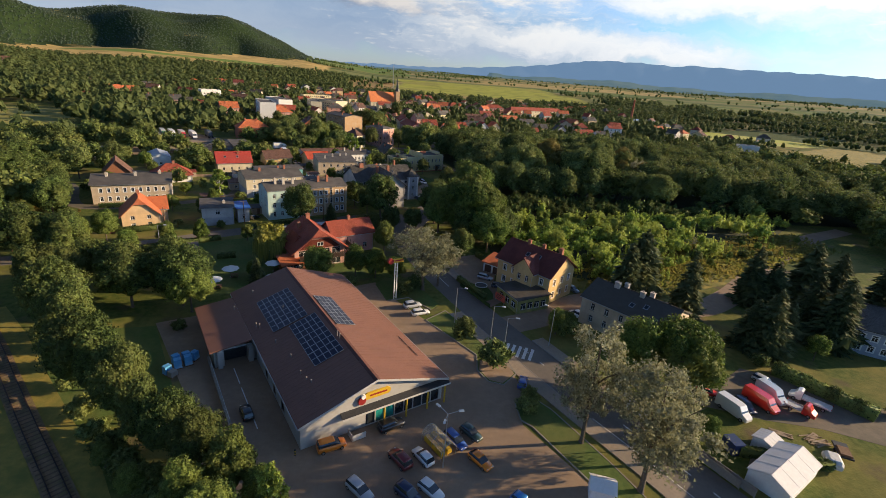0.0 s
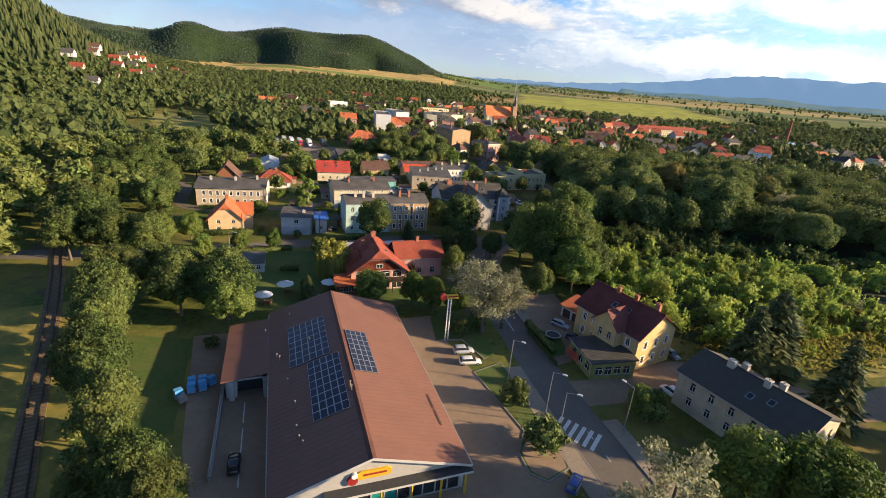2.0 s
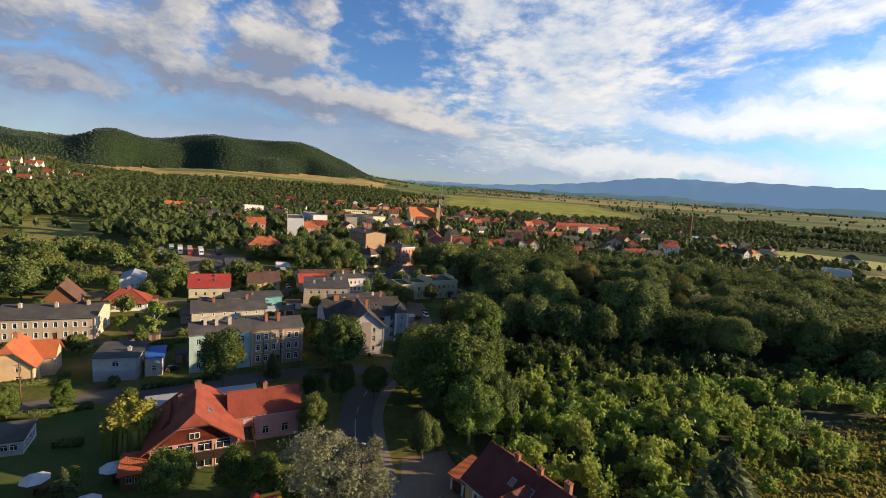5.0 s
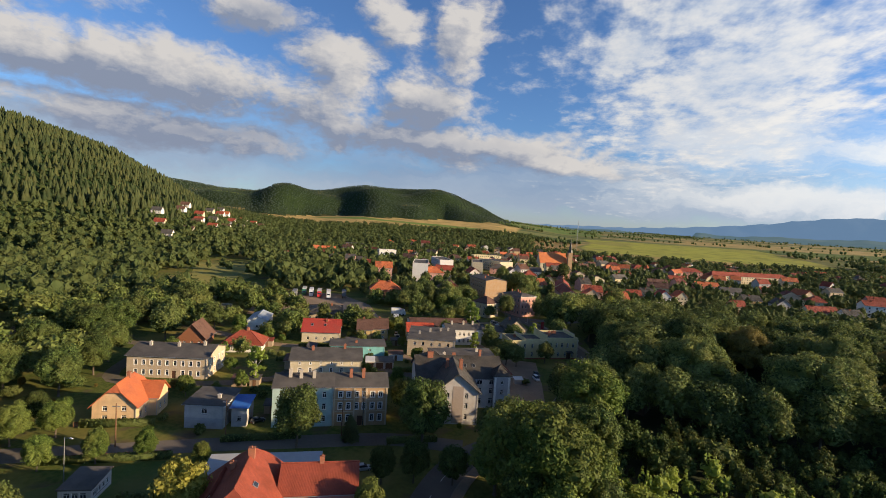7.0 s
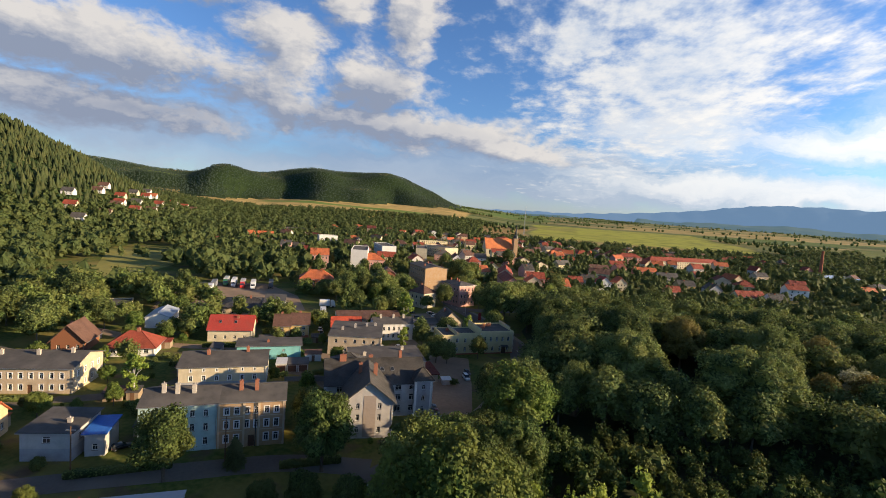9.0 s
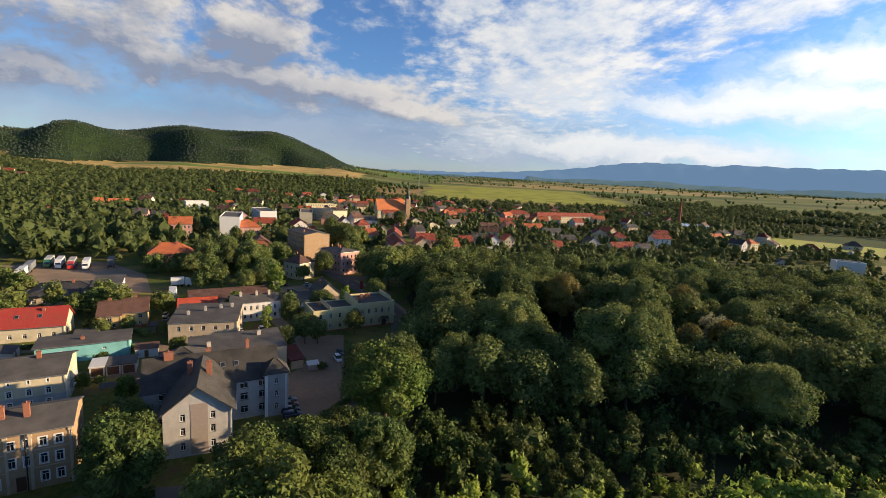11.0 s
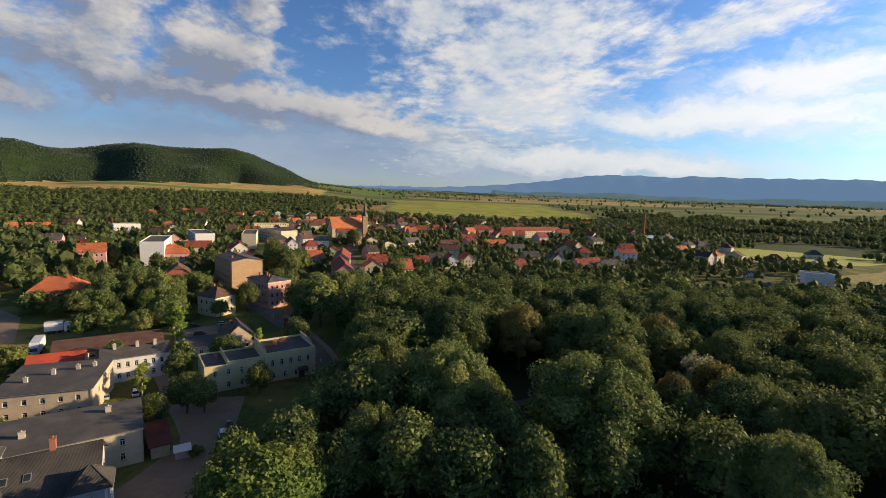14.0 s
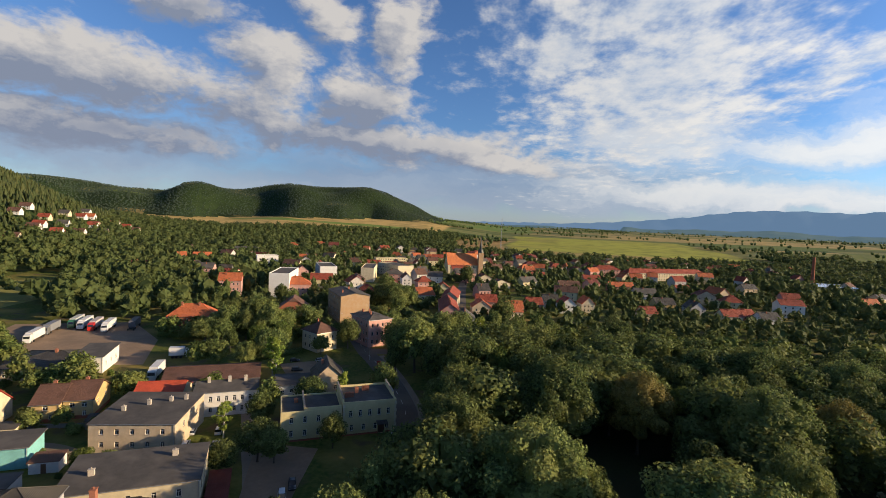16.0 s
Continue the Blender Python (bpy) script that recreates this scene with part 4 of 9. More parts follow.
        for b in ((0, 0, w, 0.3), (0, depth - 0.3, w, depth), (0, 0.3, 0.3, depth - 0.3), (w - 0.3, 0.3, w, depth - 0.3)):
            g.box(b[0], b[1], e, b[2], b[3], e + parapet)
    me = g.mesh("wall", [wall, plinth or wall, M_dark])
    put("wall", me, top)
    rf = put("roof", rg.mesh("roof", roofm), top)
    # gutters along the eaves
    if roof in ("gable_x", "gable_y", "half", "hip", "shed") and eave > 2.6:
        gg = Geo()
        zz = eave - (rise / (depth / 2 if roof == "gable_x" else w / 2 if roof in ("gable_y", "half") else min(w, depth) / 2 if roof == "hip" else depth)) * o
        if roof in ("gable_x", "hip", "shed"):
            gg.tube((-o, -o - 0.06, zz + 0.05), (w + o, -o - 0.06, zz + 0.05), 0.07, seg=6)
        if roof in ("gable_y", "half", "hip"):
            gg.tube((w + o + 0.06, -o, zz + 0.05), (w + o + 0.06, depth + o, zz + 0.05), 0.07, seg=6)
        gg.tube((w - 0.15, -0.1, 0.1), (w - 0.15, -0.1, zz), 0.05, seg=6)
        put("gutter", gg.mesh("gutter", M_steel), top)
    off = 0.13
    for s, x, z, ww, h in items:
        P, ux, L, nrm, ang = sides[s]
        p = Vector(P) + Vector(ux) * x - Vector(nrm) * off
        far = A.y > 262
        fr, pn, sr = window_meshes(ww, h, style, far)
        wo = put("window", fr, top, Matrix.Translation((p.x, p.y, z)) @ pose(0, 0, 0, 0, 0, ang))
        if not far:
            put("pane", pn, wo)
            put("surround" if style == "surround" else "sill", sr, wo)
    for s, x, ww, h in doors:
        P, ux, L, nrm, ang = sides[s]
        p = Vector(P) + Vector(ux) * (x - ww / 2) - Vector(nrm) * off
        dg = Geo().box(0, 0, 0.02, ww, 0.08, h)
        dg.box(0.12, -0.02, h * 0.5, ww - 0.12, 0, h - 0.15).box(0.12, -0.02, 0.2, ww - 0.12, 0, h * 0.45)
        put("door", dg.mesh("door", M_door), top, Matrix.Translation((p.x, p.y, 0)) @ pose(0, 0, 0, 0, 0, ang), "brown panelled door")

    def roof_z(x, y):
        if roof == "gable_x":
            return e + rise * (1 - abs(y - depth / 2) / (depth / 2))
        if roof in ("gable_y", "half"):
            return e + rise * (1 - abs(x - w / 2) / (w / 2))
        if roof == "hip":
            return e + rise * min(1, min(x, w - x, y, depth - y) / (min(w, depth) / 2))
        return e + (rise * y / depth if roof == "shed" else 0)
    for x, y, h, *sz in chim:
        cw, cd = sz or (0.75, 0.55)
        z = roof_z(x, y)
        cg = Geo().box(x - cw / 2, y - cd / 2, z - 0.5, x + cw / 2, y + cd / 2, z + h)
        cg.box(x - cw / 2 - 0.07, y - cd / 2 - 0.07, z + h, x + cw / 2 + 0.07, y + cd / 2 + 0.07, z + h + 0.1)
        cg.tube((x, y, z + h + 0.1), (x, y, z + h + 0.4), 0.11, seg=8)
        put("chimney", cg.mesh("chimney", ch_mat or M_brick_ch), top)
    for x, y in skylights:
        z = roof_z(x, y)
        a = math.atan2(rise, depth / 2 if roof == "gable_x" else w / 2)
        t = pose(x, y, z + th + 0.06, math.degrees(a) * (1 if y < depth / 2 else -1) if roof == "gable_x" else 0, 0 if roof == "gable_x" else math.degrees(a) * (-1 if x < w / 2 else 1), 0)
        sk = put("skylight", Geo().box(-0.45, -0.6, -0.1, 0.45, 0.6, 0.05).mesh("skylight", M_steel), top, t)
        put("pane", Geo().box(-0.36, -0.5, 0.05, 0.36, 0.5, 0.06).mesh("pane", M_glass), sk)
    return top


W_beige = wallm("grey_beige_render", (0.55, 0.44, 0.31))
W_cream = wallm("cream_render", (0.62, 0.54, 0.38))
W_white = wallm("white_render", (0.72, 0.70, 0.66), 0.85)
W_yellow = wallm("yellow_render", (0.60, 0.43, 0.20))
W_pale = wallm("pale_yellow_render", (0.66, 0.58, 0.36))
W_pink = wallm("pink_render", (0.58, 0.33, 0.28))
W_teal = wallm("pale_teal_render", (0.42, 0.56, 0.53))
W_turq = wallm("turquoise_render", (0.22, 0.52, 0.52))
W_grey = wallm("grey_render", (0.40, 0.40, 0.41))
W_lgrey = wallm("light_grey_render", (0.52, 0.49, 0.46))
W_brick = mat("red_brickwork", (0.38, 0.13, 0.07), (0.28, 0.09, 0.05), 5, 0.9, 0.4, 16, big=(0.30, 0.12, 0.08), bigscale=0.4)
W_brown = mat("worn_brown_render", (0.46, 0.30, 0.16), (0.34, 0.21, 0.11), 3, 0.9, 0.4, 12, big=(0.42, 0.31, 0.21), bigscale=0.6)
W_timber = mat("timber_cladding", (0.26, 0.11, 0.055), (0.18, 0.075, 0.04), 4, 0.8, 0.4)
W_orange = wallm("peach_render", (0.66, 0.46, 0.26))
W_blue = wallm("blue_grey_render", (0.34, 0.37, 0.43))

house("apartment_house", "long grey-beige two-storey house with white window surrounds", (-95.4, 153.2), (-75, 161.8), 13.5, 6.3, 2.0, "gable_x", W_beige, R_grey,
      {"f": [(0.9, 1.4, 0.85, 9), (3.7, 1.4, 0.85, 9)], "r": [(0.9, 1.4, 0.85, 4), (3.7, 1.4, 0.85, 4)]}, [(4, 5, 1.3), (12, 5, 1.4), (19, 6, 1.3)], style="surround", ch_mat=M_render_ch, doors=[("f", 13.0, 1.1, 2.2)])
house("apartment_house", "beige two-storey house with a grey ground floor", (-53, 170.4), (-35.2, 180.6), 13, 7.0, 1.8, "gable_x", W_cream, R_grey,
      {"f": [(0.9, 1.3, 0.8, 6), (3.3, 1.3, 0.8, 6), (5.7, 0.7, 0.4, 6)], "r": [(0.9, 1.3, 0.8, 2), (3.6, 1.3, 0.8, 2)]}, [(6, 5, 1.4), (15.5, 6, 1.5)], style="surround", plinth=W_grey, plinth_h=3.0, doors=[("f", 9.8, 1.1, 2.2)])
house("apartment_house", "pale teal three-storey house under a grey felt roof", (-39, 145), (-27.2, 151.9), 10, 9.4, 1.6, "gable_x", W_teal, R_grey,
      {"f": [(1.1, 1.5, 0.9, 5), (4.0, 1.5, 0.9, 5), (6.9, 1.4, 0.9, 5)], "l": [(4.0, 1.5, 0.9, 2), (6.9, 1.4, 0.9, 2)]}, [(3.5, 3.6, 2.0), (6, 3.2, 2.2), (9, 3.2, 1.9)], over=0.25, ch_mat=M_render_ch)
tn = house("tenement_house", "worn brown three-storey tenement with flaking render", (-27.17, 151.92), (-16.1, 158.4), 10, 9.4, 1.6, "gable_x", W_brown, R_grey,
      {"f": [(1.1, 1.6, 0.9, 6), (4.0, 1.6, 0.9, 6), (6.9, 1.4, 0.9, 6)], "r": [(4.0, 1.5, 0.9, 2)]}, [(4, 3.4, 2.1), (7, 3.2, 2.3)], over=0.25, style="surround", ch_mat=M_brick_ch, doors=[("f", 6.4, 1.2, 2.4)])
W_pier = wallm("pale_stucco", (0.58, 0.46, 0.32), 0.7)
for x, wd in ((0.12, 0.34), (4.75, 0.4), (7.55, 0.4), (12.36, 0.4)):
    put("pilaster", Geo().box(x, -0.10, 0.0, x + wd, 0.0, 9.1, taper=0.015).box(x - 0.06, -0.15, 8.75, x + wd + 0.06, 0.0, 9.15).mesh("pilaster", W_pier), tn)
for z in (3.45, 6.35):
    put("string_course", Geo().box(0.5, -0.07, z, 4.7, 0.0, z + 0.14).mesh("string_course", W_pier), tn)
    put("string_course", Geo().box(8.0, -0.07, z, 12.3, 0.0, z + 0.14).mesh("string_course", W_pier), tn)
put("flue_pipe", Geo().tube((7.2, -0.16, 0.1), (7.2, -0.16, 9.2), 0.09, seg=8).mesh("flue_pipe", M_dark), tn)
house("small_house", "small white-grey house with a flat felt roof", (-55.8, 136.6), (-47.8, 139.6), 9, 5.4, 0.5, "shed", W_lgrey, R_grey,
      {"f": [(3.4, 1.2, 1.3, 1)], "r": [(3.2, 1.2, 1.0, 2)]}, [(6.2, 3.5, 1.0)], plinth=W_grey, plinth_h=2.4, ch_mat=M_render_ch)
house("shed", "lean-to with a blue tarpaulin roof", (-47.2, 141.5), (-44.2, 143), 6, 4.4, 0.5, "shed", W_lgrey, mat("blue_tarpaulin", (0.04, 0.16, 0.55), (0.03, 0.12, 0.42), 2, 0.4), {"f": [(1.2, 1.2, 0.9, 1)]})
house("orange_roof_house", "peach house with an orange half-hipped tile roof", (-73.8, 128.8), (-65.8, 133), 9.5, 4.5, 4.4, "half", W_orange, R_orange,
      {"f": [(1.0, 1.2, 1.1, 2), (3.2, 1.1, 1.0, 2)], "r": [(1.0, 1.4, 1.0, 3)]}, [(4.6, 6, 1.2)], over=0.6)
house("house_wing", "peach side wing with an orange tile roof", (-70.6, 136.2), (-66.2, 138.6), 6, 4.6, 2.6, "gable_x", W_orange, R_orange, {"r": [(1.2, 1.4, 1.0, 2)]}, over=0.5)
house("wooden_house", "brown timber house with a steep tiled gable", (-107.6, 181.5), (-100, 185.6), 10, 3.6, 4.6, "gable_y", W_timber, R_brown, {"f": [(1, 1.2, 0.9, 3)]}, [(3.2, 5, 1.0)], over=0.7)
house("bungalow", "white bungalow with a red-brown hipped roof", (-91.4, 184.4), (-80, 190.8), 10, 3.0, 3.5, "hip", W_white, R_red, {"f": [(1, 1.3, 1.2, 4)], "r": [(1, 1.3, 1.2, 3)]}, [(7.5, 5, 1.0, 0.9, 0.9)], over=0.7)
house("red_roof_house", "cream house under a bright red metal roof", (-76.8, 209.8), (-64, 216), 10, 4.2, 3.9, "gable_x", W_cream, R_bright, {"f": [(1, 1.2, 0.9, 4)], "r": [(1, 1.2, 0.9, 2), (3.2, 0.8, 0.8, 0)]}, [(9, 4, 0.8)], skylights=((3.5, 2.5), (8.5, 2.5)))
house("yellow_house", "yellow semi-detached house with a brown roof", (-59.6, 222.6), (-54.6, 225.3), 11, 4.7, 2.9, "gable_x", W_yellow, R_brown, {"f": [(3.0, 1.1, 1.1, 1), (0.8, 1.2, 0.8, 2)]}, [(2.5, 6, 1.0)], plinth=W_brick)
house("yellow_house", "yellow semi-detached house with a brown roof", (-55, 226.6), (-49.4, 229.6), 11, 4.9, 2.9, "gable_x", W_yellow, R_brown, {"f": [(3.0, 1.1, 1.1, 2), (0.8, 1.2, 0.8, 2)], "r": [(3.0, 1.1, 0.9, 2)]}, [(3, 6, 1.0)], plinth=W_brick)
house("workshop", "low workshop with a dark grey roof", (-98, 241), (-77, 251.6), 20, 3.6, 2.4, "hip", W_beige, R_dark, {"f": [(1, 1.3, 1.2, 7)], "r": [(1, 1.3, 1.2, 3)]}, [(12, 9, 1.2)])
house("workshop_annex", "whitewashed workshop annex with a torn gable", (-84, 253), (-76.5, 257), 14, 5.2, 0.8, "shed", W_white, R_grey, {"f": [(2, 1.2, 1.2, 2)], "r": [(2, 1.2, 1.0, 3)]})
house("storage_hall", "white sheet-metal hall with a pale blue roof", (-106.4, 213.6), (-99.4, 217.6), 14, 4, 1.6, "gable_y", W_white, mat("pale_blue_sheet", (0.35, 0.40, 0.46), (0.30, 0.34, 0.40), 2, 0.5), {"f": [(1, 1, 1, 1)]}, over=0.2)
house("low_shop", "low pale building with a flat roof", (-133.4, 220.6), (-126.6, 226.6), 16, 3.4, 0.4, "flat", W_cream, R_grey, {"f": [(1, 1.3, 1.4, 3)], "r": [(1, 1.3, 1.4, 5)]}, parapet=0.3)
house("turquoise_store", "turquoise flat-roofed store behind the gardens", (-56.4, 197.6), (-40, 207.2), 7, 4.4, 0.4, "shed", W_turq, R_grey, {"f": [(2.6, 0.6, 0.8, 2)]}, [(9, 3, 0.8)])
house("gatehouse", "low brown-roofed annex beside the garden wall", (-62, 180), (-53, 184.5), 5, 2.8, 0.6, "shed", W_beige, R_brown, {"f": [(0.9, 1, 1, 3)]})
for k in range(3):
    a = Vector((-40.2 + 2.75 * k, 193.4 + 1.45 * k))
    house("garage", "small sheet-metal garage with a white door", a, a + Vector((2.6, 1.36)), 5, 2.3, 0.3, "shed", W_lgrey, R_grey if k else mat("white_sheet", (0.6, 0.6, 0.6), (0.5, 0.5, 0.5), 2, 0.5), {}, over=0.15, doors=[("f", 1.45, 2.3, 2.0)], group="garages in the yard")
# grey house with dark roofs, two blocks and a turret
gh = house("grey_house", "grey three-storey house with dark slate gables", (-5.8, 164.4), (4, 168.6), 14, 8.4, 4.3, "gable_y", W_lgrey, R_dark, {"f": [(1.2, 1.4, 0.8, 2), (4.0, 1.4, 0.8, 2), (6.6, 1.3, 0.8, 2)], "r": [(1.2, 1.4, 0.8, 3), (4.0, 1.4, 0.8, 3), (6.6, 1.3, 0.8, 3)]}, [(3.4, 9.5, 2.4, 0.8, 0.8), (6.8, 7.5, 2.6, 0.9, 0.9)], over=0.7)
put("facade_panel", Geo().box(4.2, -0.05, 0.25, 6.9, 0.0, 9.6, taper=0.01).mesh("facade_panel", mat("brown_grey_render", (0.36, 0.30, 0.26), (0.30, 0.25, 0.22), 2, 0.9)), gh, label="brown-grey rendered panel")
house("grey_house_wing", "grey main wing with a dark slate roof and white windows", (-13.4, 171.2), (7.6, 182.4), 13, 8.3, 4.0, "gable_x", W_lgrey, R_dark, {"f": [(1.2, 1.5, 1.5, 6), (4.0, 1.5, 1.5, 6), (6.5, 1.4, 1.5, 6)], "r": [(1.2, 1.4, 1.0, 3), (4.0, 1.4, 1.0, 3), (6.4, 1.3, 1.0, 3)]}, [(4, 6, 1.6, 1.6, 0.7), (11, 7.5, 1.2, 1.0, 0.7), (18.4, 6.8, 2.0, 0.7, 0.9)], over=0.5, skylights=((13.5, 3.4), (16, 3.4)))
tt = house("stair_turret", "grey stair turret with a small hipped slate roof", (5.6, 180), (9.6, 182.1), 4.2, 9.4, 2.2, "hip", W_grey, R_dark, {"f": [(1.5, 1.2, 0.8, 1), (4.2, 1.2, 0.8, 1), (6.9, 1.2, 0.8, 1)], "r": [(1.5, 1.2, 0.8, 1), (4.2, 1.2, 0.8, 1), (6.9, 1.2, 0.8, 1)]}, over=0.35)
M_strip = mat("white_plaster", (0.74, 0.72, 0.68), (0.66, 0.64, 0.60), 2, 0.8, 0.1)
for x in (0.0, 3.9):
    put("corner_strip", Geo().box(x, -0.06, 0.1, x + 0.6, 0.0, 9.2, taper=0.01).mesh("corner_strip", M_strip), tt, label="white plaster corner strip")
for y in (0.02, 3.6):
    put("corner_strip", Geo().box(4.517, y, 0.1, 4.577, y + 0.58, 9.2, taper=0.01).mesh("corner_strip", M_strip), tt, label="white plaster corner strip")
house("dormer_block", "grey rear block with a hipped slate roof", (-16.5, 181), (-9, 185), 8, 9, 2.4, "hip", W_grey, R_dark, {"f": [(5.6, 1.2, 0.8, 2)]}, over=0.4)
house("yard_house", "long grey-roofed house with an ochre wall top", (-15.8, 192.2), (2.4, 203.1), 12, 6.5, 0.9, "shed", W_cream, R_grey, {"f": [(1.2, 1.3, 0.8, 5), (4.0, 1.3, 0.8, 5)], "r": [(1.2, 1.3, 0.8, 2), (4.0, 1.3, 0.8, 3)]}, [(4, 5, 1.2, 0.9, 0.6), (16, 8.6, 1.2, 0.9, 0.6)], ch_mat=M_render_ch, over=0.2)
house("red_shed", "small lean-to with a dark red roof", (3.4, 203.6), (6, 205.2), 9, 2.4, 0.5, "shed", W_beige, R_maroon, {})
house("corner_house", "worn beige two-storey house with a flat felt roof", (-34.6, 215.2), (-17.8, 220.6), 16, 6.3, 1.0, "shed", W_beige, R_grey, {"f": [(1.2, 1.2, 0.9, 5), (4.0, 1.2, 0.9, 5)], "r": [(4.0, 1.2, 0.9, 2)]}, [(4, 6, 1.2), (8, 9, 1.4), (12, 11, 1.2), (15, 12, 1.2)], over=0.2, ch_mat=M_render_ch)
house("white_house", "white two-storey house with tall chimneys", (-26.4, 236.8), (-13.4, 244.6), 9, 6.4, 1.4, "gable_x", W_white, R_grey, {"f": [(1.0, 1.4, 0.85, 7), (3.8, 1.4, 0.85, 7)], "r": [(1.0, 1.4, 0.85, 2)]}, [(3, 3.8, 1.5), (8, 3.8, 1.5), (12, 3.8, 1.5)], over=0.3, ch_mat=M_render_ch)
house("red_roof_shed", "store with an orange-red ribbed roof", (-42.4, 233.6), (-32.2, 238.6), 12, 3.8, 2.6, "gable_x", W_cream, roof_mat("vermilion_sheet", (0.56, 0.10, 0.05), (0.5, 0.08, 0.04)), {"r": [(1, 1, 0.9, 2)]}, over=0.3)
house("long_barn", "long low barn with a brown roof", (-46, 247.6), (-23.6, 261), 15, 3.4, 1.8, "gable_x", W_lgrey, R_brown, {"f": [(1.6, 0.8, 1.4, 8)]})
def parapet_wall(parent, L, y0, y1, x0, x1, z, h, m):
    """Fire wall that stands above a flat roof, with a weathered coping."""
    put("fire_wall", Geo().box(x0, y0, z - 0.3, x1, y1, z + h, taper=0.01).mesh("fire_wall", m), parent)
    put("coping", Geo().box(x0 - 0.06, y0 - 0.06, z + h, x1 + 0.06, y1 + 0.06, z + h + 0.12, taper=0.03).mesh("coping", M_kerb), parent)


W_hall = wallm("straw_yellow_render", (0.62, 0.53, 0.29), 0.8)
hw = house("town_hall_wing", "pale yellow two-storey wing with a flat felt roof", (1.5, 230.8), (13.6, 237.95), 11, 6.9, 0.3, "flat", W_hall, R_grey, {"f": [(1.2, 1.5, 0.85, 4), (4.4, 1.5, 0.85, 4)], "l": [(1.2, 1.5, 0.85, 3), (4.4, 1.5, 0.85, 3)]}, [(3.6, 6.5, 0.9, 0.9, 0.6)], parapet=0.35, plinth=W_brick, plinth_h=0.5)
parapet_wall(hw, 12, 0.0, 11.0, 5.2, 5.5, 6.9, 1.2, W_hall)
put("parapet", Geo().box(5.5, 0.0, 7.3, 14.0, 0.28, 7.9, taper=0.01).mesh("parapet", W_hall), hw)
hh_ = house("town_hall", "pale yellow two-storey hall with quoins and a stepped parapet", (13.75, 238.04), (25.2, 244.8), 12.5, 7.9, 0.3, "flat", W_hall, R_grey, {"f": [(1.2, 1.5, 0.85, 4), (4.7, 1.6, 0.85, 5)], "r": [(1.2, 1.5, 0.85, 4), (4.7, 1.6, 0.85, 4)]}, [(2.2, 5, 1.0, 2.2, 0.7), (4.4, 7.5, 1.3, 0.9, 0.7), (7, 9, 1.0, 1.8, 0.7)], doors=[("f", 9.6, 1.7, 2.6)], parapet=0.5, plinth=W_brick, plinth_h=0.5)
parapet_wall(hh_, 13, 0.0, 12.5, 0.0, 0.32, 7.9, 1.5, W_hall)
parapet_wall(hh_, 13, 3.0, 12.5, 12.95, 13.29, 7.9, 1.3, W_hall)
for k in range(8):
    for x in (0.02, 12.86):
        put("quoin", Geo().box(x, -0.05, 0.6 + 0.92 * k, x + (0.62 if k % 2 else 0.42), 0.0, 1.38 + 0.92 * k, taper=0.012).mesh("quoin", W_cream), hh_)
put("entrance_canopy", Geo().slab([(8.3, -1.6, 2.9), (11.0, -1.6, 2.9), (11.0, -0.01, 3.3), (8.3, -0.01, 3.3)], 0.14).mesh("entrance_canopy", R_dark), hh_, label="dark sloping canopy over the door")
for k in (8.45, 10.75):
    put("canopy_post", Geo().box(k, -1.5, 0.02, k + 0.12, -1.38, 2.78).mesh("canopy_post", M_wood), hh_)
house("gabled_house", "grey house with a dark steep gable", (-5.6, 261.4), (2.2, 266), 10, 4.6, 4.0, "gable_y", W_beige, R_dark, {"f": [(1, 1.3, 0.9, 2)], "r": [(1, 1.3, 0.9, 3)]}, [(3, 6, 1.2)])
house("outbuilding", "white and black boarded outbuilding", (-15, 256), (-4.8, 261.4), 8, 3.2, 0.6, "shed", W_white, R_grey, {"f": [(1, 1, 1, 4)]})
house("corner_villa", "cream corner house with a dark hipped roof", (-33.4, 306.4), (-24.4, 301.4), 9.4, 7.8, 3.0, "hip", W_cream, R_brown, {"f": [(1.2, 1.5, 0.85, 3), (4.6, 1.5, 0.85, 3)], "r": [(1.2, 1.5, 0.85, 3), (4.6, 1.5, 0.85, 3)]}, [(4, 4.5, 1.6)])
house("pink_tenement", "pink three-storey tenement with faded murals", (-20.6, 326.4), (-8.6, 316), 11, 11.4, 1.4, "hip", W_pink, R_grey, {"f": [(1.4, 1.6, 0.9, 6), (4.8, 1.6, 0.9, 6), (8.2, 1.6, 0.9, 6)], "r": [(1.4, 1.6, 0.9, 4), (4.8, 1.6, 0.9, 4), (8.2, 1.6, 0.9, 4)]}, [(3, 4, 1.5), (7, 5, 1.6), (10, 4, 1.5)], style="surround")
house("tenement_house", "brown four-storey tenement with a blank end wall", (-37.4, 353), (-25.4, 362.6), 26, 14, 1.4, "gable_y", W_brown, R_grey, {"l": [(1.5, 1.6, 1.0, 7), (4.8, 1.6, 1.0, 7), (8.1, 1.6, 1.0, 7), (11.2, 1.5, 1.0, 7)]}, [(3, 8, 1.5), (8, 14, 1.5)])
house("brick_villa", "red brick villa with an orange hipped roof", (-97.4, 306.4), (-81, 315.4), 12, 7.4, 4.4, "hip", W_brick, R_orange, {"f": [(1.2, 1.7, 0.9, 6), (4.6, 1.7, 0.9, 6)], "r": [(1.2, 1.7, 0.9, 4), (4.6, 1.7, 0.9, 4)]}, [(5, 5, 1.6), (12, 5, 1.6)])
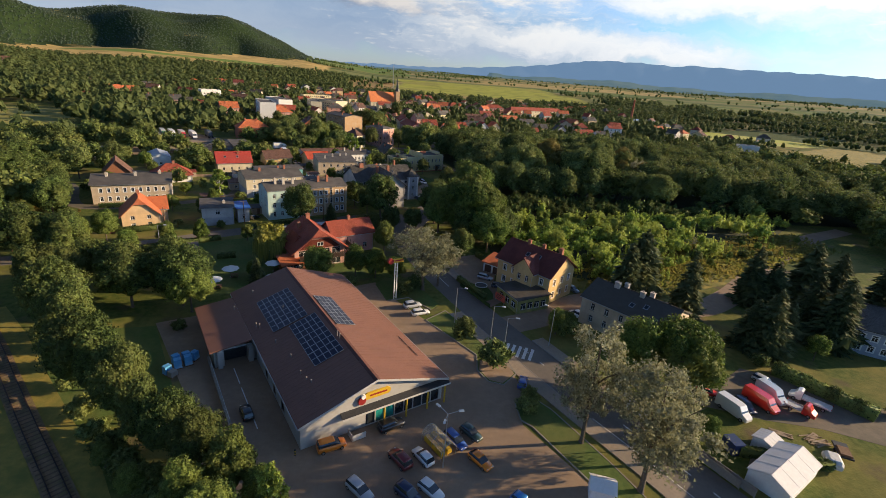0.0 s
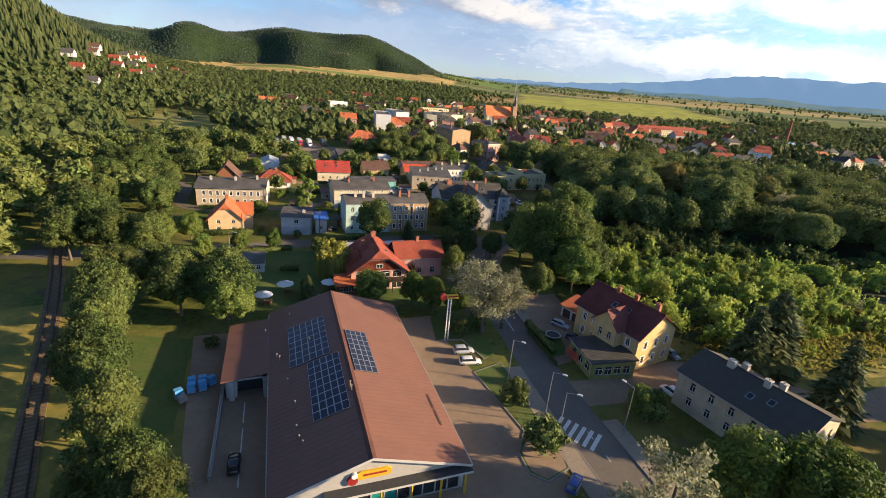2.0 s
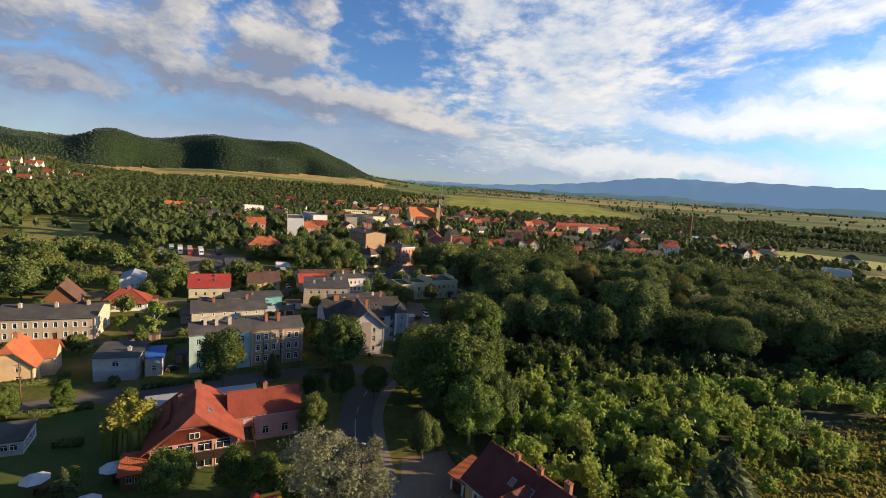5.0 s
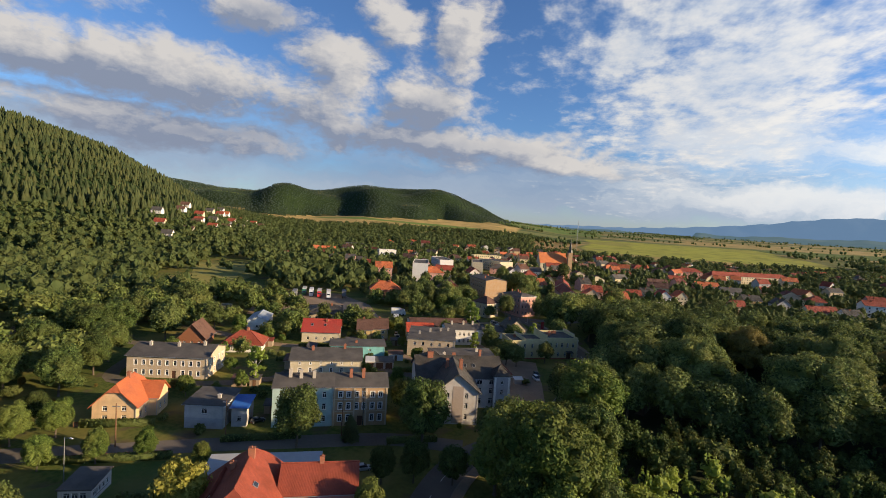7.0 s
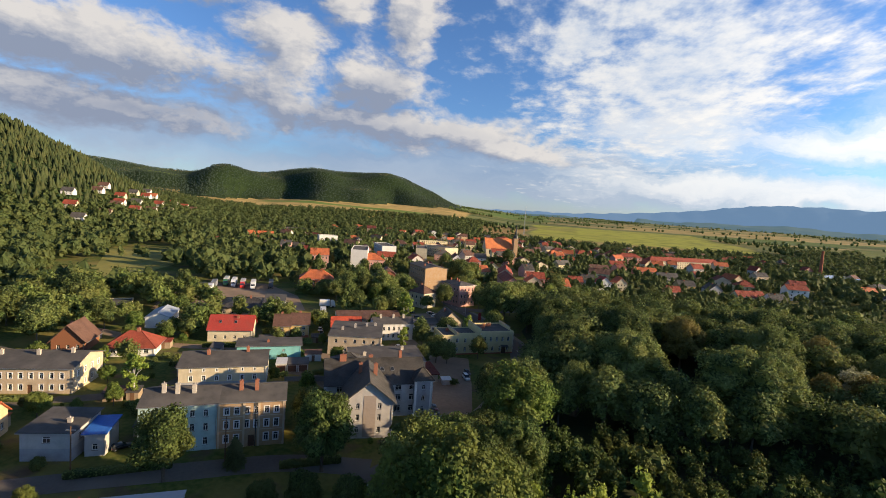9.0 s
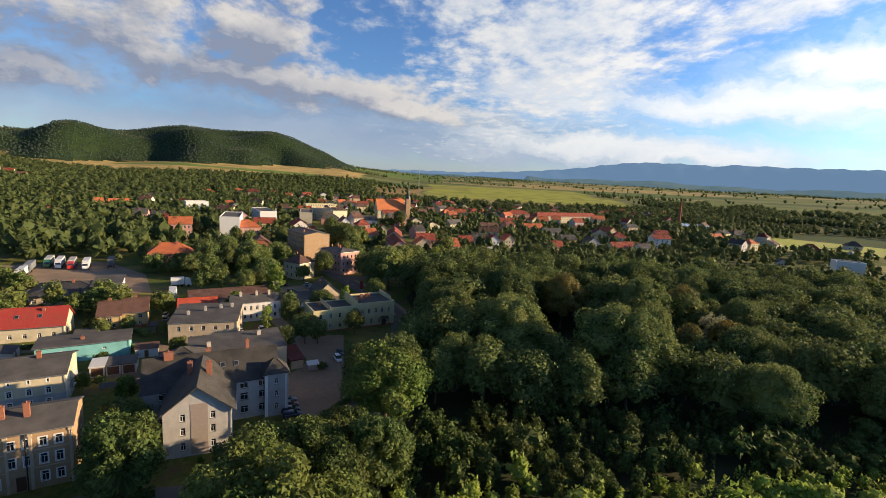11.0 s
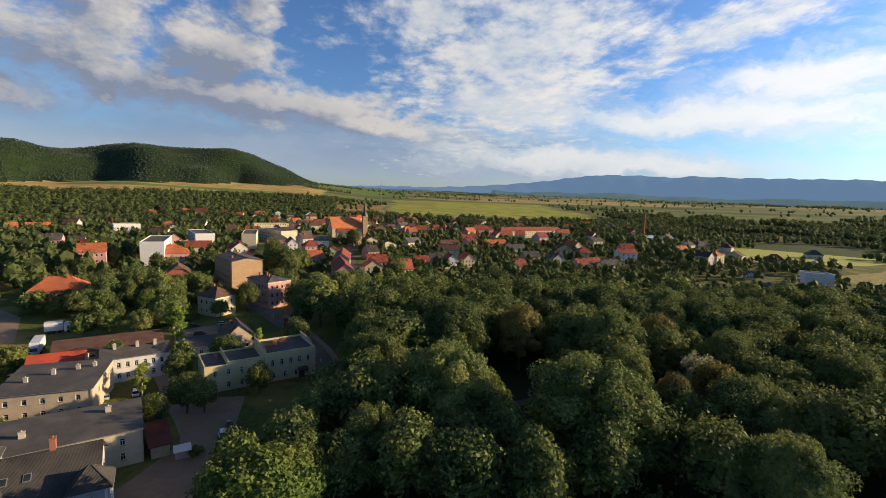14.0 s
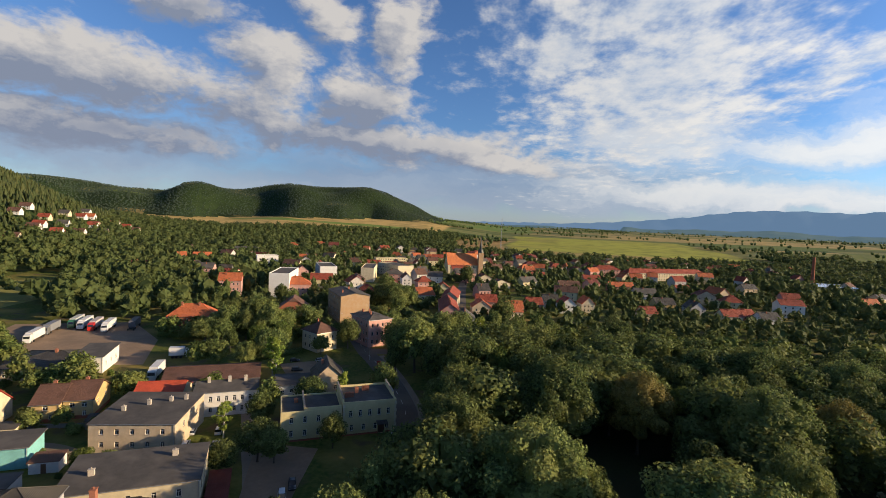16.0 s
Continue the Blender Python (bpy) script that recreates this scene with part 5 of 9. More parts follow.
house("brick_villa", "red brick villa with a dark tiled roof", (-65.4, 341), (-52, 347.4), 12, 7.4, 5.5, "half", W_brick, R_brown, {"f": [(1.2, 1.7, 0.9, 4), (4.6, 1.7, 0.9, 4)], "r": [(1.2, 1.7, 0.9, 4), (4.6, 1.7, 0.9, 4)]}, [(4, 5, 1.6)])
house("red_roof_house", "pink house with a red tiled roof", (-104.4, 412), (-88.4, 421), 14, 8.5, 4.5, "hip", W_pink, R_orange, {"f": [(1.2, 1.6, 0.9, 6), (4.6, 1.6, 0.9, 6)]}, [(8, 6, 1.6)])
house("red_roof_house", "tall pink house with a red roof", (-137, 392), (-125.4, 398.4), 11, 11, 4.2, "gable_x", W_pink, R_orange, {"f": [(1.2, 1.6, 1.0, 5), (4.6, 1.6, 1.0, 5), (8, 1.6, 1.0, 5)], "r": [(4.6, 1.6, 1.0, 3), (8, 1.6, 1.0, 3)]}, [(4, 4, 1.4)])
for A, B, d, h, wm, lab in (((-111.8, 408), (-99.8, 412.4), 40, 15.5, W_white, "white prefabricated block of flats"), ((-116.4, 491.4), (-104.6, 498.8), 40, 13, W_white, "white prefabricated block of flats"), ((-89, 513), (-78.2, 516), 44, 12, W_cream, "cream prefabricated block of flats"), ((-69.4, 560), (-57.6, 573), 40, 11, W_cream, "cream prefabricated block of flats"), ((-208, 542), (-192, 554), 12, 14, W_white, "white block of flats with balconies")):
    house("block_of_flats", lab, A, B, d, h, 0.3, "flat", wm, R_grey, {"l": [(1.5 + 2.8 * k, 1.4, 1.4, 10) for k in range(int(h / 2.9))], **({"f": [(1.5 + 2.8 * k, 1.4, 1.4, 5) for k in range(5)]} if d < 20 else {})}, category="building")
house("block_of_flats", "long pale yellow block of flats", (-120, 640), (-88, 660), 12, 11, 0.3, "flat", W_pale, R_grey, {"f": [(1.2 + 2.7 * k, 1.3, 1.2, 12) for k in range(4)]}, category="building")

# yellow house with a maroon roof beside the road
house("yellow_villa", "yellow two-storey villa with a maroon tiled roof", (26.2, 103.4), (35.6, 91.8), 10.2, 7.0, 3.6, "gable_x", W_yellow, R_maroon, {"f": [(1.2, 1.5, 0.9, 5), (4.2, 1.5, 0.9, 5)], "r": [(1.2, 1.5, 0.9, 3), (4.2, 1.5, 0.9, 3)]}, [(5, 5.0, 1.2), (9, 5.2, 1.2), (13.5, 5.4, 1.7, 0.9, 0.7)], over=0.6, style="surround", skylights=((6.5, 2.6), (9.5, 2.8)))
house("villa_bay", "yellow projecting bay with a maroon gable", (28.6, 97.4), (32, 93.2), 5, 7.2, 2.6, "gable_y", W_yellow, R_maroon, {"f": [(1.2, 1.5, 0.9, 2), (4.4, 1.5, 0.9, 2)]}, over=0.5)
house("corner_kiosk", "green and yellow shop annex with a dark flat roof", (24.6, 94.8), (27.6, 87.0), 8.4, 3.2, 0.3, "shed", mat("green_yellow_boards", (0.14, 0.18, 0.06), (0.36, 0.30, 0.10), 0.8, 0.7), R_dark, {"f": [(0.8, 1.6, 1.6, 3)], "r": [(0.8, 1.6, 1.4, 4)]}, over=0.3)
house("garage", "double garage with an orange roof and brown doors", (24.2, 110.6), (27.6, 107.4), 5, 2.6, 0.9, "shed", W_white, R_orange, {}, doors=[("f", 1.4, 2.0, 2.0), ("f", 3.7, 1.6, 2.0)])
house("dark_roof_house", "beige two-storey house with a black felt roof", (40.4, 84.4), (51.2, 70.6), 11.5, 6.2, 2.4, "gable_x", W_beige, mat("black_felt", (0.062, 0.056, 0.046), (0.08, 0.073, 0.06), 1, 0.85, 0.3, 8), {"f": [(1.2, 1.5, 0.9, 5), (3.9, 1.5, 0.9, 5)], "r": [(1.2, 1.5, 0.9, 3), (3.9, 1.5, 0.9, 3)]}, [(4.6, 5.2, 1.3, 1.1, 0.8), (6, 6.6, 1.3, 0.9, 0.8), (10, 5.2, 1.2, 0.9, 0.7), (11.4, 6.6, 1.3, 0.9, 0.7)], over=0.4, ch_mat=M_render_ch, skylights=((12, 3), (9.5, 2.2)))
house("blue_house", "blue and white house with a slate roof", (95, 75), (103, 69.5), 14, 5.5, 3.0, "gable_x", W_blue, R_dark, {"f": [(0.9, 1.3, 1.0, 4), (3.3, 1.3, 1.0, 4)]}, style="surround")
# restaurant
def balcony(x, y, rot, w, d, z):
    """Dark timber balcony on posts with a boarded rail."""
    b = empty("balcony", x, y, rot, 0.0, "dark stained timber balcony on posts", "balcony")
    dk = mat("dark_stained_timber", (0.045, 0.025, 0.018), (0.03, 0.018, 0.014), 3, 0.8)
    put("deck", Geo().box(0, -d, z - 0.18, w, 0, z).mesh("deck", dk), b)
    put("fascia", Geo().box(-0.06, -d - 0.06, z - 0.3, w + 0.06, -d, z + 0.02).mesh("fascia", dk), b)
    for k in range(5):
        put("post", Geo().box(k * (w - 0.16) / 4, -d, 0, k * (w - 0.16) / 4 + 0.16, -d + 0.16, z + 2.1, taper=0.01).mesh("post", dk), b)
    for k in range(4):
        put("rail_board", Geo().box(0.02, -d + 0.04, z + 0.12 + 0.24 * k, w - 0.02, -d + 0.09, z + 0.31 + 0.24 * k).mesh("rail_board", dk), b)


balcony(-22.6, 107.1, 28.2, 11.4, 2.0, 2.9)
balcony(-11.4, 114.2, 118, 8.0, 1.8, 2.9)
house("restaurant_dormer", "restaurant side gable with a red roof", (-24.6, 110.4), (-21.4, 112.1), 6.5, 4.9, 2.2, "gable_y", W_white, R_red, {"f": [(1.0, 1.4, 0.9, 2), (3.2, 1.1, 0.9, 1)]}, over=0.6)
# wide front panes stand in for dark garage openings and the shaded balcony recess
rest = house("restaurant", "pink restaurant with a broad red metal roof", (-23.2, 106.8), (-12.0, 112.8), 13, 4.8, 4.6, "half", W_pink, R_red, {"f": [(0.2, 2.1, 2.3, 4), (3.0, 1.6, 2.2, 4)], "r": [(0.8, 1.6, 1.2, 4), (3.0, 1.3, 1.2, 3)]}, [(4, 9, 1.3, 0.8, 0.8), (6.6, 10, 1.6, 1.0, 0.8)], over=1.0, skylights=((8.6, 4),))
put("gable_cladding", Geo().slab([(1.2, -0.16, 4.95), (11.5, -0.16, 4.95), (8.6, -0.16, 7.25), (4.1, -0.16, 7.25)], 0.05).mesh("gable_cladding", R_red), rest, label="red sheet-metal gable cladding")
gw = put("gable_window", Geo().box(5.6, -0.30, 5.5, 7.1, -0.17, 6.5).mesh("gable_window", M_white), rest)
put("pane", Geo().box(5.7, -0.315, 5.58, 6.3, -0.302, 6.42).box(6.4, -0.315, 5.58, 7.0, -0.302, 6.42).mesh("pane", M_glass), gw)
house("restaurant_wing", "restaurant wing with a long red roof", (-15.4, 117.6), (-5.2, 123.2), 8, 5.4, 2.6, "gable_x", W_pink, R_red, {"f": [(1, 1.5, 1.2, 3)], "r": [(1, 1.5, 1.2, 3)]}, [(6, 4, 1.2)], over=0.6)
house("restaurant_annex", "flat pale annex behind the restaurant", (-31.5, 117.5), (-14.5, 127), 7, 4.0, 0.3, "shed", W_white, mat("pale_roof_sheet", (0.42, 0.43, 0.45), (0.36, 0.37, 0.39), 1, 0.6), {}, over=0.2)
house("porch", "wooden porch with an orange tiled roof", (-25.2, 103.2), (-20.4, 105.8), 4, 2.4, 0.9, "shed", W_timber, R_orange, {"f": [(0.9, 1.3, 0.8, 4)]}, over=0.4)
house("garden_pavilion", "grey garden pavilion with white windows", (-50.6, 107.6), (-46.2, 109.8), 6, 2.4, 0.5, "shed", W_lgrey, R_grey, {"f": [(0.8, 1.1, 1.0, 3)], "r": [(0.8, 1.1, 1.0, 4)]}, over=0.2)

# church
church = house("church", "old church nave under a steep orange tile roof", (-34, 631), (-3, 645), 17, 10, 12, "gable_x", W_cream, roof_mat("church_tiles", (0.66, 0.22, 0.075), (0.58, 0.18, 0.065), stain=(0.5, 0.16, 0.07)), {"f": [(3, 5.5, 1.2, 6)]}, category="church")
tower = empty("church_tower", -0.5, 646, 24, label="slender church tower with a dark copper spire", category="church tower")
g = Geo().box(-2.6, -2.6, 0, 2.6, 2.6, 24)
put("shaft", g.mesh("shaft", W_brown), tower)
g = Geo()
for (r0, z0), (r1, z1) in zip(((3.4, 24), (2.6, 27), (1.5, 28.5), (1.6, 31), (0.9, 34), (0.12, 43)), ((2.6, 27), (1.5, 28.5), (1.6, 31), (0.9, 34), (0.12, 43), (0.1, 44))):
    g.tube((0, 0, z0), (0, 0, z1), r0, r1, 8)
put("spire", g.mesh("spire", mat("dark_copper", (0.05, 0.055, 0.05), (0.07, 0.075, 0.065), 2, 0.5)), tower)
mast = empty("radio_mast", -11, 1105, label="slender grey lattice radio mast", category="mast", z=float(ground_z(-11, 1105)))
g = Geo()
for k in range(3):
    g.tube((1.1 * math.cos(k * 2.1), 1.1 * math.sin(k * 2.1), 0), (0.4 * math.cos(k * 2.1), 0.4 * math.sin(k * 2.1), 62), 0.25, 0.2, 5)
for k in range(20):
    g.box(-0.9 + 0.02 * k, -0.9 + 0.02 * k, 3 * k, 0.9 - 0.02 * k, 0.9 - 0.02 * k, 3 * k + 0.3)
put("lattice", g.mesh("lattice", M_steel), mast)

# houses east of the park
for x, y, wd, d, e, r, rf, rm, wm, lab in ((290, 428, 7, 6, 3, 2.4, "gable_y", R_grey, W_white, "small white house with a grey roof"), (271, 385, 6, 6, 2.6, 2.2, "gable_y", R_grey, W_white, "small white cottage with a grey gable"), (317, 408, 17, 11, 8.5, 0.4, "flat", R_grey, W_white, "white three-storey house with a flat roof"), (466, 570, 14, 10, 4.4, 4.4, "hip", R_dark, W_lgrey, "grey house with a slate hipped roof"), (376, 515, 15, 10, 4.6, 4.4, "hip", R_red, W_cream, "cream house with a red hipped roof"), (187, 282, 10, 8, 3.6, 4.0, "gable_y", R_red, W_beige, "house with a steep red roof among the trees"), (150, 217, 9, 7, 3, 0.5, "shed", R_grey, W_white, "low white building among the trees")):
    house("detached_house", lab, (x, y), (x + wd * 0.9, y - wd * 0.35), d, e, r, rf, wm, rm, {"f": [(1, 1.3, 1.0, 3)]}, group="houses beside the eastern fields")
EAST = [((163, 684), (262, 742), 13, 9, 4.2, R_red, W_cream, "long apartment house with a red tiled roof"), ((130, 706), (160, 716), 14, 9, 4.2, R_red, W_pink, "apartment house with a red hipped roof")]
for A, B, d, e, r, rm, wm, lab in EAST:
    n = int((Vector(B) - Vector(A)).length / 4)
    house("apartment_house", lab, A, B, d, e, r, "hip", wm, rm, {"f": [(1.2, 1.5, 1.2, n), (4, 1.5, 1.2, n), (6.6, 1.5, 1.2, n)], "r": [(4, 1.5, 1.2, 3)]}, [(k * 14 + 8, d / 2, 1.5) for k in range(n // 4)])
small = [(109, 622, 19, R_red, W_pink), (81, 550, 20, R_brown, W_beige), (126, 568, 24, R_orange, W_pink), (140, 531, 20, R_grey, W_lgrey), (143, 478, 15, R_dark, W_yellow), (174, 444, 13, R_red, W_cream), (186, 450, 10, R_red, W_brick), (195, 444, 13, R_dark, W_white),
         (124, 430, 10, R_red, W_beige), (44, 412, 10, R_orange, W_beige), (55, 432, 11, R_red, W_pink), (66, 453, 11, R_dark, W_lgrey)]
for x, y, wd, rm, wm in small:
    house("detached_house", "detached family house among trees", (x, y), (x + wd * 0.9, y + wd * 0.25), 9.5, 5, 3.6, "gable_x", wm, rm, {"f": [(1, 1.3, 1.0, max(2, int(wd / 4))), (3.4, 1.1, 1.0, max(2, int(wd / 4)))], "r": [(1, 1.3, 1, 2)]}, [(wd * 0.4, 4, 1.0)], group="houses beyond the park")
for x, y, wd, rm, wm in ((76, 436, 11, R_bright, W_white), (160, 461, 11, R_dark, W_grey), (90, 445, 9, R_orange, W_cream), (24, 420, 14, R_red, W_pink), (24, 400, 12, R_orange, W_cream), (-12, 465, 12, R_red, W_pale), (-44, 537, 24, R_grey, W_white)):
    house("detached_house", "town house with a pitched roof", (x, y), (x + wd * 0.9, y + wd * 0.25), 10, 6, 4, "gable_y" if wd < 13 else "gable_x", wm, rm, {"f": [(1, 1.3, 1.0, 3), (3.6, 1.3, 1.0, 3)], "r": [(1, 1.3, 1, 3)]}, [(wd * 0.4, 4, 1.0)], group="houses beyond the park")
for x, y, rz, ln, hh, rm, wm in ((21, 372, 104, 34, 8, R_red, W_pink), (13, 412, 96, 30, 8.5, R_red, W_cream), (-12, 556, 30, 20, 9, R_grey, W_pink), (32, 350, 100, 20, 7, R_grey, W_white), (-22, 590, 20, 16, 9, R_red, W_pale), (40, 386, 20, 14, 7, R_orange, W_cream)):
    c, s = math.cos(radians(rz)), math.sin(radians(rz))
    house("terraced_house", "row of town houses along the street", (x, y), (x + ln * c, y + ln * s), 10, hh, 3.6, "gable_x", wm, rm, {k: [(1.2, 1.5, 0.9, 6), (4.6, 1.5, 0.9, 6)] for k in "fb"} | {"l": [(1.2, 1.5, 0.9, 2), (4.6, 1.5, 0.9, 2)], "r": [(1.2, 1.5, 0.9, 2)]}, [(5, 5, 1.2), (12, 5, 1.2)], group="terraced town houses")


def town():
    """Houses of the old town and its outskirts, further away."""
    rn = random.Random(11)
    roofs = [R_red, R_orange, R_red, R_brown, R_grey, R_maroon, R_orange, R_dark]
    walls = [W_cream, W_white, W_pink, W_beige, W_pale, W_lgrey, W_orange]
    made, tries = [], 0
    while len(made) < 165 and tries < 9000:
        tries += 1
        u = rn.random()
        if u < 0.62:
            x, y = rn.gauss(-50, 62), rn.uniform(420, 900)
        elif u < 0.85:
            x, y = rn.uniform(60, 420), rn.uniform(480, 900)
        else:
            x, y = rn.uniform(-330, -130), rn.uniform(480, 900)
        wd = rn.uniform(9, 18)
        if any(math.hypot(x - a, y - b) < r + wd * 0.75 for a, b, r in BLOCK) or any(math.hypot(x - a, y - b) < 17 for a, b in made):
            continue
        made.append((x, y))
        r = radians(rn.choice((22, 28, -62, 40, 5)) + rn.uniform(-6, 6))
        st = rn.choice((1, 2, 2, 2, 3))
        house("town_house", "distant town house with a pitched roof", (x - wd / 2 * math.cos(r), y - wd / 2 * math.sin(r)), (x + wd / 2 * math.cos(r), y + wd / 2 * math.sin(r)), rn.uniform(8, 12), 2.6 * st + 1.2, rn.uniform(3, 4.6),
              rn.choice(("gable_x", "gable_x", "gable_y", "hip")), rn.choice(walls), rn.choice(roofs), {"f": [(1.2 + 2.6 * k, 1.4, 1.1, 3 if y < 560 else 2) for k in range(st if y < 700 else 1)], "r": [(1.2 + 2.6 * k, 1.4, 1.1, 2 if y < 560 else 1) for k in range(st if y < 700 else 1)]}, [(wd * 0.35, 4, 1.2)], group="distant town houses", z0=float(ground_z(x, y)))
    for k in range(22):
        t = k / 21
        x, y = -432 - 150 * t * rn.uniform(0.7, 1.1) - 30 * (k % 3), 470 + 260 * t + rn.uniform(-25, 25)
        house("hillside_house", "white house below the wooded hillside", (x, y), (x + 11, y + 5), 9, 4.5, 4.2, "gable_x", rn.choice((W_white, W_white, W_cream)), rn.choice((R_red, R_orange, R_brown, R_grey)), {"f": [(1, 1.4, 1.2, 3), (3.0, 1.1, 1.2, 3)]}, group="houses on the hillside", z0=float(ground_z(x, y)) - 0.8)
    house("farmhouse", "lone farmhouse with a brown roof", (-412, 664), (-392, 676), 14, 6, 4, "gable_x", W_cream, R_brown, {"f": [(1, 1.4, 1.2, 5)]})
    house("school_building", "low pale school building", (-355, 708), (-325, 726), 14, 7, 2, "hip", W_cream, R_grey, {"f": [(1, 1.4, 1.2, 7), (4, 1.4, 1.2, 7)]})
    house("flat_roof_house", "flat-roofed villa among trees", (-216, 456), (-198, 468), 12, 6, 0.3, "flat", W_lgrey, R_grey, {"f": [(1, 1.4, 1.6, 4), (3.8, 1.4, 1.6, 4)]})


town()

# ---------------------------------------------------------------- trees
L_oak = leaf_mat("broad_leaves", (0.023, 0.042, 0.017), (0.200, 0.258, 0.078), (0.210, 0.222, 0.068), 0.32)
# darker leaf colour stands in for trees that get little sun
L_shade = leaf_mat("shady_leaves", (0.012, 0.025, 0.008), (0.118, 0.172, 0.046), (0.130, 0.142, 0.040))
L_lime = leaf_mat("light_leaves", (0.034, 0.068, 0.014), (0.158, 0.226, 0.047), (0.176, 0.184, 0.050))
L_silver = leaf_mat("silver_leaves", (0.112, 0.120, 0.066), (0.390, 0.390, 0.260), (0.240, 0.245, 0.135), 0.40)
L_birch = leaf_mat("young_birch_leaves", (0.078, 0.132, 0.024), (0.335, 0.440, 0.090), (0.365, 0.395, 0.090), 0.42)
L_spruce = leaf_mat("spruce_needles", (0.028, 0.046, 0.019), (0.125, 0.155, 0.060), (0.140, 0.145, 0.056), 0.18)
L_willow = leaf_mat("willow_leaves", (0.123, 0.134, 0.023), (0.352, 0.328, 0.071), (0.319, 0.282, 0.078), 0.36)
L_mid = leaf_mat("valley_leaves", (0.030, 0.055, 0.017), (0.200, 0.262, 0.070), (0.212, 0.218, 0.064))
L_far = leaf_mat("far_leaves", (0.066, 0.097, 0.034), (0.112, 0.150, 0.049), (0.146, 0.164, 0.053), 0.36)
L_olive = leaf_mat("olive_leaves", (0.055, 0.056, 0.016), (0.225, 0.200, 0.055), (0.240, 0.185, 0.055))
L_autumn = leaf_mat("yellowing_leaves", (0.080, 0.066, 0.018), (0.240, 0.190, 0.052), (0.250, 0.180, 0.050))


def frames_of(n, rng):
    """Random tangents for unit normals."""
    t = np.cross(n, rng.normal(size=n.shape))
    t /= np.linalg.norm(t, axis=1, keepdims=True) + 1e-9
    return t, np.cross(n, t)


def leaf_tris(P, n, size, rng, slim=0.8):
    """One pointed leaf clump, a triangle, at each place."""
    t, b = frames_of(n, rng)
    s = size * rng.uniform(0.55, 1.45, (len(P), 1))
    V = np.stack([P - t * s * 0.6 - b * s * slim, P + t * s, P - t * s * 0.6 + b * s * slim], 1).reshape(-1, 3)
    return V, np.arange(len(V)).reshape(-1, 3)


def tris(F):
    return np.concatenate([F[:, [0, 1, 2]], F[:, [0, 2, 3]]])


CORE_F = tris(np.array([(0, 1, 3, 2), (4, 6, 7, 5), (0, 4, 5, 1), (2, 3, 7, 6), (0, 2, 6, 4), (1, 5, 7, 3)]))


def ico():
    g_ = (1 + 5 ** 0.5) / 2
    V = np.array([(-1, g_, 0), (1, g_, 0), (-1, -g_, 0), (1, -g_, 0), (0, -1, g_), (0, 1, g_), (0, -1, -g_), (0, 1, -g_), (g_, 0, -1), (g_, 0, 1), (-g_, 0, -1), (-g_, 0, 1)]) / math.hypot(1, g_)
    F = np.array([(0, 11, 5), (0, 5, 1), (0, 1, 7), (0, 7, 10), (0, 10, 11), (1, 5, 9), (5, 11, 4), (11, 10, 2), (10, 7, 6), (7, 1, 8), (3, 9, 4), (3, 4, 2), (3, 2, 6), (3, 6, 8), (3, 8, 9), (4, 9, 5), (2, 4, 11), (6, 2, 10), (8, 6, 7), (9, 8, 1)])
    return V, F


ICO_V, ICO_F = ico()


def joinq(parts):
    V, F, n = [], [], 0
    for v, f in parts:
        V.append(v)
        F.append(f + n)
        n += len(v)
    return np.concatenate(V), np.concatenate(F)


def sphere_faces(level):
    """Unit ball of triangles, split level times."""
    V, F = [Vector(v) for v in ICO_V], [tuple(f) for f in ICO_F]
    for _ in range(level):
        mid_, out = {}, []

        def half(i, j):
            k = (min(i, j), max(i, j))
            if k not in mid_:
                mid_[k] = len(V)
                V.append(((V[i] + V[j]) / 2).normalized())
            return mid_[k]
        for i, j, k in F:
            a, b_, c = half(i, j), half(j, k), half(k, i)
            out += [(i, a, c), (a, j, b_), (c, b_, k), (a, b_, c)]
        F = out
    return np.array([tuple(v) for v in V]), np.array(F)


BALLS = [sphere_faces(k) for k in range(4)]


